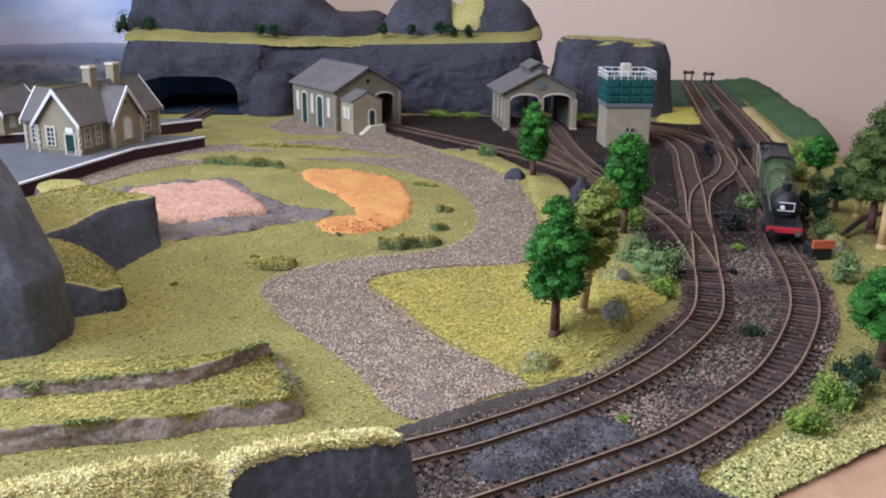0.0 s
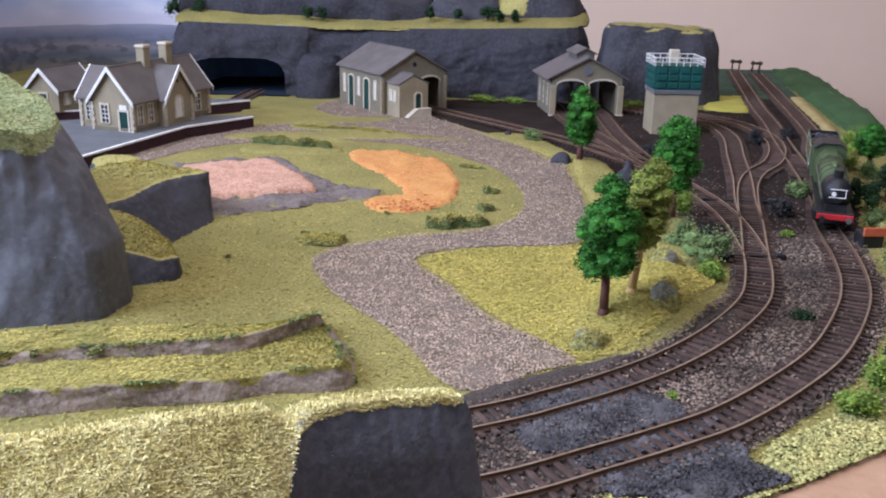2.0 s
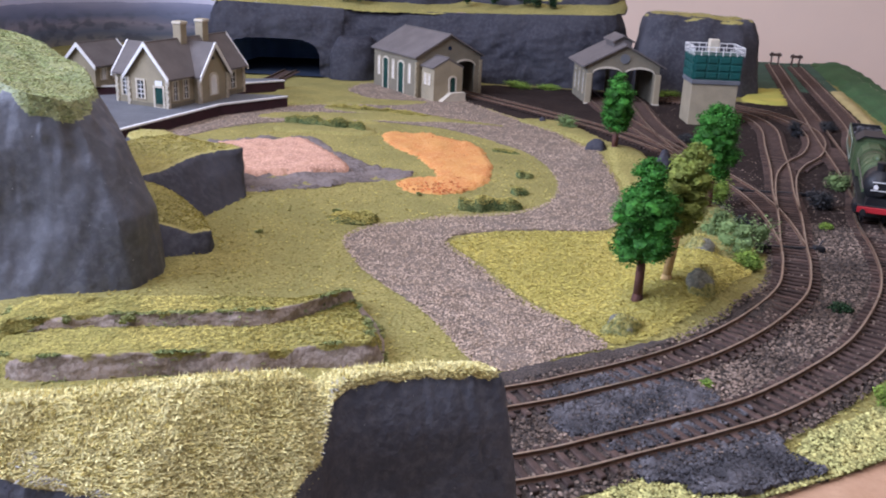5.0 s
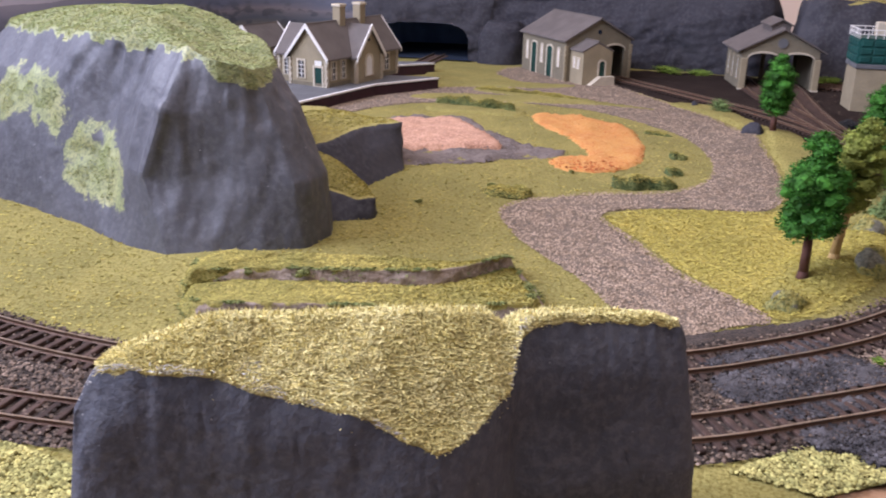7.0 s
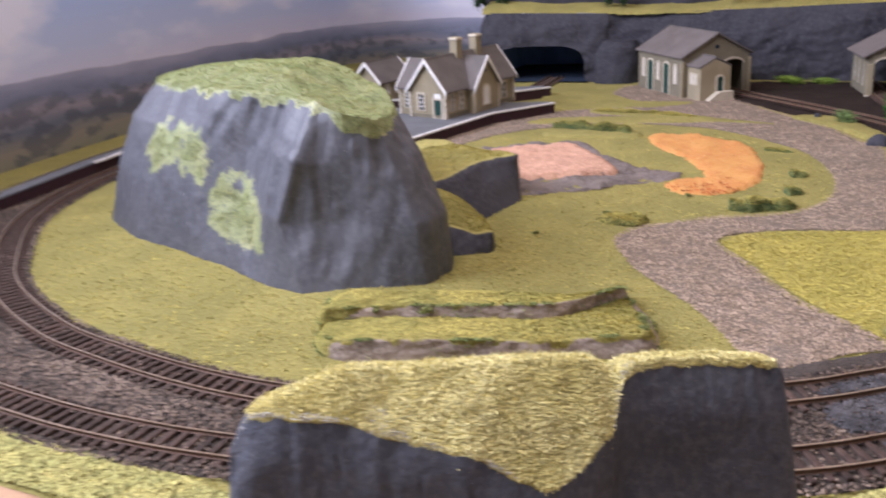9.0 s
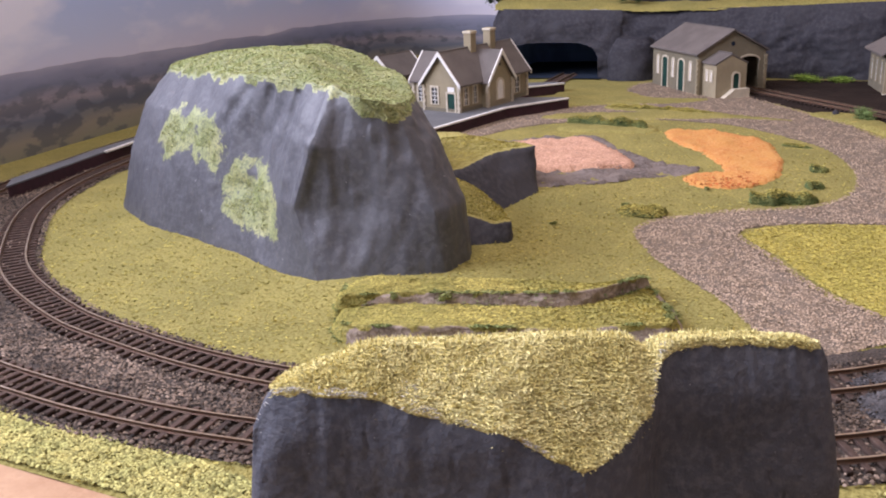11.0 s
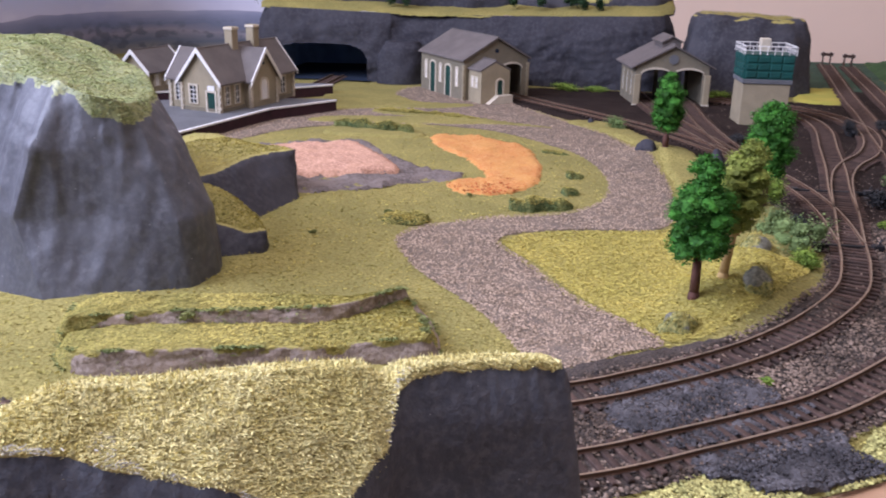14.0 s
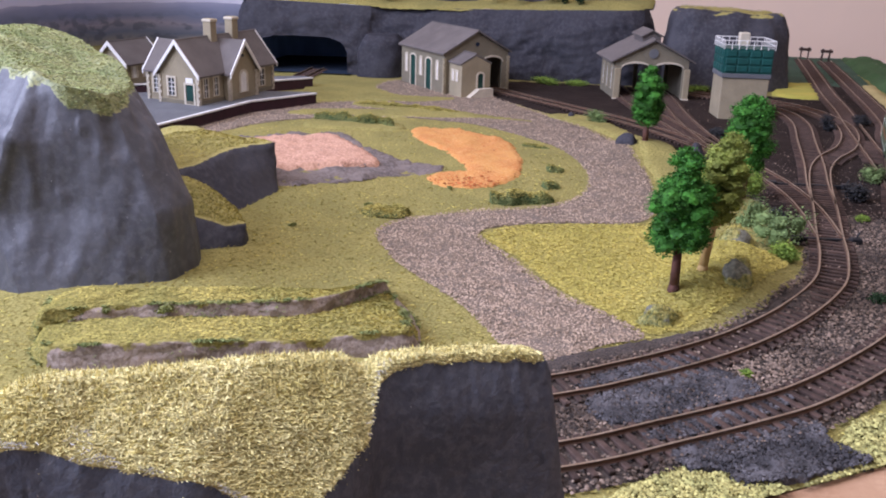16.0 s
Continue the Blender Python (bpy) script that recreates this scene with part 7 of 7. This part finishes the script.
def locomotive():
    t = thing("steam_locomotive", "green model steam locomotive with a red buffer beam", "locomotive", on_track(FRONT + 0.012, FRONT + 0.15) @ Matrix.Diagonal((0.86, 1, 0.91, 1)))
    bm = bmesh.new()
    tube(bm, (0, 0.036, 0.0325), (0, 0.100, 0.0325), 0.0122, 0.0128, 28)
    boiler = part("boiler", bm, M_LOCO, t, "apple green boiler", True)
    for y in (0.040, 0.055, 0.070, 0.085, 0.099):
        bm = bmesh.new()
        tube(bm, (0, y - 0.0003, 0.0325), (0, y + 0.0003, 0.0325), 0.01275 + (y - 0.036) * 0.010, None, 28)
        part("boiler_band", bm, M_LOCO, boiler)
    bm = bmesh.new()
    tube(bm, (0, 0.008, 0.0325), (0, 0.036, 0.0325), 0.0124, None, 28)
    smoke = part("smokebox", bm, M_BLACK, t, "black smokebox", True)
    bm = bmesh.new()
    tube(bm, (0, 0.0045, 0.0325), (0, 0.0081, 0.0325), 0.0062, 0.0108, 24)
    part("smokebox_door", bm, M_BLACK, smoke)
    bm = bmesh.new()
    tube(bm, (0, 0.020, 0.044), (0, 0.020, 0.0515), 0.0038, 0.0044, 16)
    part("chimney", bm, M_BLACK, smoke)
    bm = bmesh.new()
    bmesh.ops.create_uvsphere(bm, u_segments=14, v_segments=8, radius=1, matrix=Matrix.Translation((0, 0.064, 0.0450)) @ Matrix.Diagonal((0.0042, 0.0075, 0.0042, 1)))
    part("dome", bm, M_LOCO, boiler, "", True)
    bm = bmesh.new()
    panel(bm, [(-0.0135, 0.019), (0.0135, 0.019), (0.0135, 0.034), (0.0105, 0.042), (0.005, 0.0462), (-0.005, 0.0462), (-0.0105, 0.042), (-0.0135, 0.034)], 0.100, 0.130)
    part("firebox", bm, M_LOCO, t)
    bm = bmesh.new()
    for s in (-1, 1):
        box(bm, s * 0.0155 - 0.0006, s * 0.0155 + 0.0006, 0.130, 0.152, 0.017, 0.046)
    part("cab_side", bm, M_LOCO, t)
    bm = bmesh.new()
    panel(bm, [(-0.0160, 0.046), (-0.009, 0.0508), (0.009, 0.0508), (0.0160, 0.046), (0.0160, 0.0468), (0.009, 0.0520), (-0.009, 0.0520), (-0.0160, 0.0468)], 0.127, 0.158)
    part("cab_roof", bm, M_BLACK, t)
    bm = bmesh.new()
    panel(bm, [(-0.0155, 0.017), (0.0155, 0.017), (0.0155, 0.046), (0.009, 0.0508), (-0.009, 0.0508), (-0.0155, 0.046)], 0.129, 0.1305)
    part("cab_front", bm, M_LOCO, t)
    bm = bmesh.new()
    box(bm, -0.0155, 0.0155, 0.002, 0.152, 0.0165, 0.0180, None, 0.0004)
    part("running_plate", bm, M_BLACK, t)
    bm = bmesh.new()
    box(bm, -0.0075, 0.0075, 0.012, 0.150, 0.006, 0.0165)
    part("frame", bm, M_BLACK, t)
    bm = bmesh.new()
    panel(bm, [(-0.0095, 0.018), (0.0095, 0.018), (0.0085, 0.024), (-0.0085, 0.024)], 0.004, 0.018)
    part("saddle", bm, M_BLACK, t)
    for s in (-1, 1):
        bm = bmesh.new()
        box(bm, s * 0.0135 - 0.0042, s * 0.0135 + 0.0042, 0.014, 0.036, 0.006, 0.0165, None, 0.002)
        part("cylinder_block", bm, M_BLACK, t)
    bm = bmesh.new()
    box(bm, -0.0156, 0.0156, 0.0, 0.0022, 0.0122, 0.0170, None, 0.0004)
    beam = part("buffer_beam", bm, M_RED, t, "bright red buffer beam")
    for s in (-1, 1):
        bm = bmesh.new()
        tube(bm, (s * 0.0112, 0.0, 0.0140), (s * 0.0112, -0.0042, 0.0140), 0.0012, None, 10)
        tube(bm, (s * 0.0112, -0.0042, 0.0140), (s * 0.0112, -0.0052, 0.0140), 0.0026, None, 14)
        part("buffer", bm, M_STEEL if s > 0 else M_BLACK, beam)
    # white nameboard surround on the smokebox front
    bm = bmesh.new()
    for x0, x1, z0, z1 in ((-0.0065, 0.0075, 0.0378, 0.0384), (-0.0075, 0.0065, 0.0308, 0.0314), (0.0062, 0.0068, 0.0308, 0.0384)):
        box(bm, x0, x1, 0.0030, 0.0038, z0, z1)
    board = part("nameboard_frame", bm, M_WHITE, t, "white outlined nameboard")
    bm = bmesh.new()
    tube(bm, (-0.0035, 0.0034, 0.0340), (-0.0035, 0.0022, 0.0340), 0.0020, None, 14)
    part("disc", bm, M_WHITE, board)
    for s in (-1, 1):
        for y in (0.018, 0.034):
            wheel(t, s * 0.0083, y, 0.0060, M_BLACK, s)
        for y in (0.058, 0.084, 0.110):
            wheel(t, s * 0.0083, y, 0.0130, M_LOCO, s)
        wheel(t, s * 0.0083, 0.138, 0.0072, M_BLACK, s)
        bm = bmesh.new()
        box(bm, s * 0.0120 - 0.0006, s * 0.0120 + 0.0006, 0.056, 0.112, 0.0085, 0.0105)
        part("coupling_rod", bm, M_STEEL, t)
        bm = bmesh.new()
        tube(bm, (s * 0.0130, 0.010, 0.030), (s * 0.0138, 0.100, 0.036), 0.0005, None, 5)
        part("handrail", bm, M_STEEL, t)


def tender():
    t = thing("tender", "green model tender heaped with black coal", "tender", on_track(FRONT + 0.178, FRONT + 0.275) @ Matrix.Diagonal((0.86, 1, 0.91, 1)))
    bm = bmesh.new()
    box(bm, -0.0165, 0.0165, 0.0, 0.094, 0.013, 0.016)
    part("frame", bm, M_BLACK, t)
    for s in (-1, 1):
        bm = bmesh.new()
        box(bm, s * 0.0160 - 0.0006, s * 0.0160 + 0.0006, 0.002, 0.094, 0.016, 0.040)
        side = part("side_panel", bm, M_LOCO, t, "green side with pale lining")
        bm = bmesh.new()
        for y0, y1, z0, z1 in ((0.005, 0.091, 0.0185, 0.0191), (0.005, 0.091, 0.0372, 0.0378), (0.005, 0.0056, 0.0185, 0.0378), (0.0904, 0.091, 0.0185, 0.0378)):
            box(bm, s * 0.01665 - 0.00015, s * 0.01665 + 0.00015, y0, y1, z0, z1)
        part("lining", bm, M_LINING, side)
        for k in range(4):
            bm = bmesh.new()
            box(bm, s * 0.01665 - 0.0002, s * 0.01665 + 0.0002, 0.021 + k * 0.017, 0.024 + k * 0.017, 0.0265, 0.0305)
            part("letter_bar", bm, M_ORANGEBEAM, side)
        for y in (0.012, 0.035, 0.058, 0.082):
            wheel(t, s * 0.0083, y, 0.0072, M_BLACK, s)
    bm = bmesh.new()
    box(bm, -0.0155, 0.0155, 0.092, 0.094, 0.016, 0.040)
    part("end_panel", bm, M_BLACK, t)
    bm = bmesh.new()
    box(bm, -0.0155, 0.0155, 0.002, 0.004, 0.016, 0.036)
    part("end_panel", bm, M_BLACK, t)
    bm = bmesh.new()
    box(bm, -0.0153, 0.0153, 0.004, 0.092, 0.016, 0.036)
    part("coal_space", bm, M_BLACK, t)
    g = np.random.RandomState(5)
    n = 700
    pts = np.stack([g.uniform(-0.014, 0.014, n), g.uniform(0.006, 0.070, n), 0.036 + g.uniform(0, 0.006, n)], 1)
    coal = scatter_mesh("coal", PEBBLE_V, PEBBLE_F, pts, g.uniform(0.002, 0.004, n), g.uniform(0, 6.28, n), M_COAL, 1.0, 5)
    coal.parent = t
    tagged(coal, "", "", "", "stuff")


locomotive()
tender()

# ---- loose ground cover ----
ROAD_LINE = spline(ROAD, 0.006, True)
PATCHES = [ROAD_LINE, np.array(YARD_BED), BED, spline(SAND, 0.006, True), spline(RIM, 0.006, True), np.array(P1), np.array(P2), np.array(CLIFF), np.array(FG_OUT), *(np.array(o) for o in ASH_DRIFTS)]


def open_grass(x, y, g):
    ok = np.ones(x.shape, bool)
    x, y = x + g.normal(0, 0.0022, x.shape), y + g.normal(0, 0.0022, y.shape)
    for p in PATCHES:
        ok &= ~inside(x, y, p)
    return ok


def thin(y, g):
    return g.uniform(0, 1, y.shape) < np.clip(0.42 / np.maximum(y, 0.42), 0.25, 1) ** 1.3


def bed_mix(x, y, g):
    """Stones all over the bed, but few of them over the sleepers."""
    far = np.minimum(near(x, y, LINES["inner"][::3])[0], near(x, y, LINES["outer"][::3])[0])
    return thin(y, g) & ((far > 0.0145) | (g.uniform(0, 1, y.shape) < 0.30))


tagged(sprinkle("ballast", BED, 52000, 0.0020, M_BALLAST, PEBBLE_V, PEBBLE_F, 0.0016, 1, bed_mix), "loose grey-brown ballast stones around the tracks", "ballast", "", "stuff")
tagged(sprinkle("yard_ballast", np.array(YARD_BED), 16000, 0.0018, M_BALLAST, PEBBLE_V, PEBBLE_F, 0.0012, 2, lambda x, y, g: (g.uniform(0, 1, x.shape) < np.clip((1.05 - y) / 0.5, 0.12, 1)) & (x > 0.14)), "sparse ballast stones in the yard", "ballast", "", "stuff")
tagged(sprinkle("road_chippings", ROAD_LINE, 84000, 0.00140, M_GRAVEL, PEBBLE_V, PEBBLE_F, 0.0014, 3, lambda x, y, g: thin(y, g)), "fine grey-brown stone chippings on the road", "gravel", "", "stuff")
tagged(sprinkle("grass_cover", np.array([(-0.60, 0.28), (-0.45, 0.225), (-0.265, 0.205), (0.05, 0.30), (0.14, 0.34), (0.30, 0.45), (0.42, 0.62), (0.45, 1.0), (0.1, 1.15), (-0.45, 1.10), (-0.62, 0.60)]), 84000, 0.0021, M_FIBRE, FLECK_V, FLECK_F, 0.0005, 4, lambda x, y, g: open_grass(x, y, g) & thin(y, g), 0.7), "short yellow-green static grass fibres", "grass", "", "stuff")
tagged(sprinkle("meadow_cover", spline(BRIGHT, 0.006, True), 24000, 0.0017, M_FIBRE_BRIGHT, FLECK_V, FLECK_F, 0.0012, 5, None, 0.7), "bright yellow-green static grass fibres", "grass", "", "stuff")
for k, outline in enumerate(ASH_DRIFTS):
    drift = spline(outline, 0.005, True)
    count = (2600, 800, 2200, 700)[k]
    tagged(sprinkle("ash_lumps", drift, count, 0.0019, M_COAL, PEBBLE_V, PEBBLE_F, 0.0030, 6 + k, None, 0.9), "small grey lumps of ash and coal", "ash", "", "stuff")
FRONT_TURF = np.array([(0.015, 0.290), (0.045, 0.316), (0.078, 0.312), (0.088, 0.306), (0.120, 0.331), (0.118, 0.348), (0.128, 0.366), (0.152, 0.380), (0.172, 0.398), (0.21, 0.425), (0.26, 0.46), (0.30, 0.50), (0.35, 0.56), (0.36, 0.515), (0.292, 0.437), (0.213, 0.386), (0.136, 0.335), (0.077, 0.2995), (0.047, 0.282)])
tagged(sprinkle("coarse_turf", FRONT_TURF, 13000, 0.0020, M_TURF, PEBBLE_V, PEBBLE_F, 0.0012, 7, lambda x, y, g: ~inside(x + g.normal(0, 0.0015, x.shape), y + g.normal(0, 0.0015, y.shape), np.array(ASH_DRIFTS[2])), 0.9), "coarse pale yellow-green foam turf on the front edge", "grass", "", "stuff")
tagged(sprinkle("coarse_turf", np.array([(-0.50, 0.243), (-0.34, 0.214), (-0.262, 0.207), (-0.20, 0.19), (-0.20, 0.225), (-0.26, 0.238), (-0.33, 0.243), (-0.44, 0.262)]), 9000, 0.0019, M_TURF, PEBBLE_V, PEBBLE_F, 0.001, 8, None, 0.9), "coarse pale yellow-green foam turf on the front edge", "grass", "", "stuff")
tagged(sprinkle("pit_stones", spline(PIT, 0.006, True), 160, 0.0022, M_SLATE, PEBBLE_V, PEBBLE_F, 0.0034, 9), "loose dark stones in the pit", "stones", "", "stuff")
M_REDSAND = shade("reddish_sand", (0.50, 0.15, 0.04), 0.95, (0.36, 0.10, 0.03), 90, 0.5, None, 0, per_island=0.35)
tagged(sprinkle("sand_lumps", spline(SAND, 0.006, True), 1500, 0.0022, M_REDSAND, PEBBLE_V, PEBBLE_F, 0.0022, 10, lambda x, y, g: g.uniform(0, 1, x.shape) < np.clip((0.769 - y) / 0.03, 0.03, 1)), "reddish lumps along the sand's lower edge", "sand", "", "stuff")
tagged(sprinkle("track_ballast", BED, 17000, 0.0017, M_BALLAST, PEBBLE_V, PEBBLE_F, 0.0030, 11, bed_mix), "ballast stones strewn between and over the sleepers", "ballast", "", "stuff")
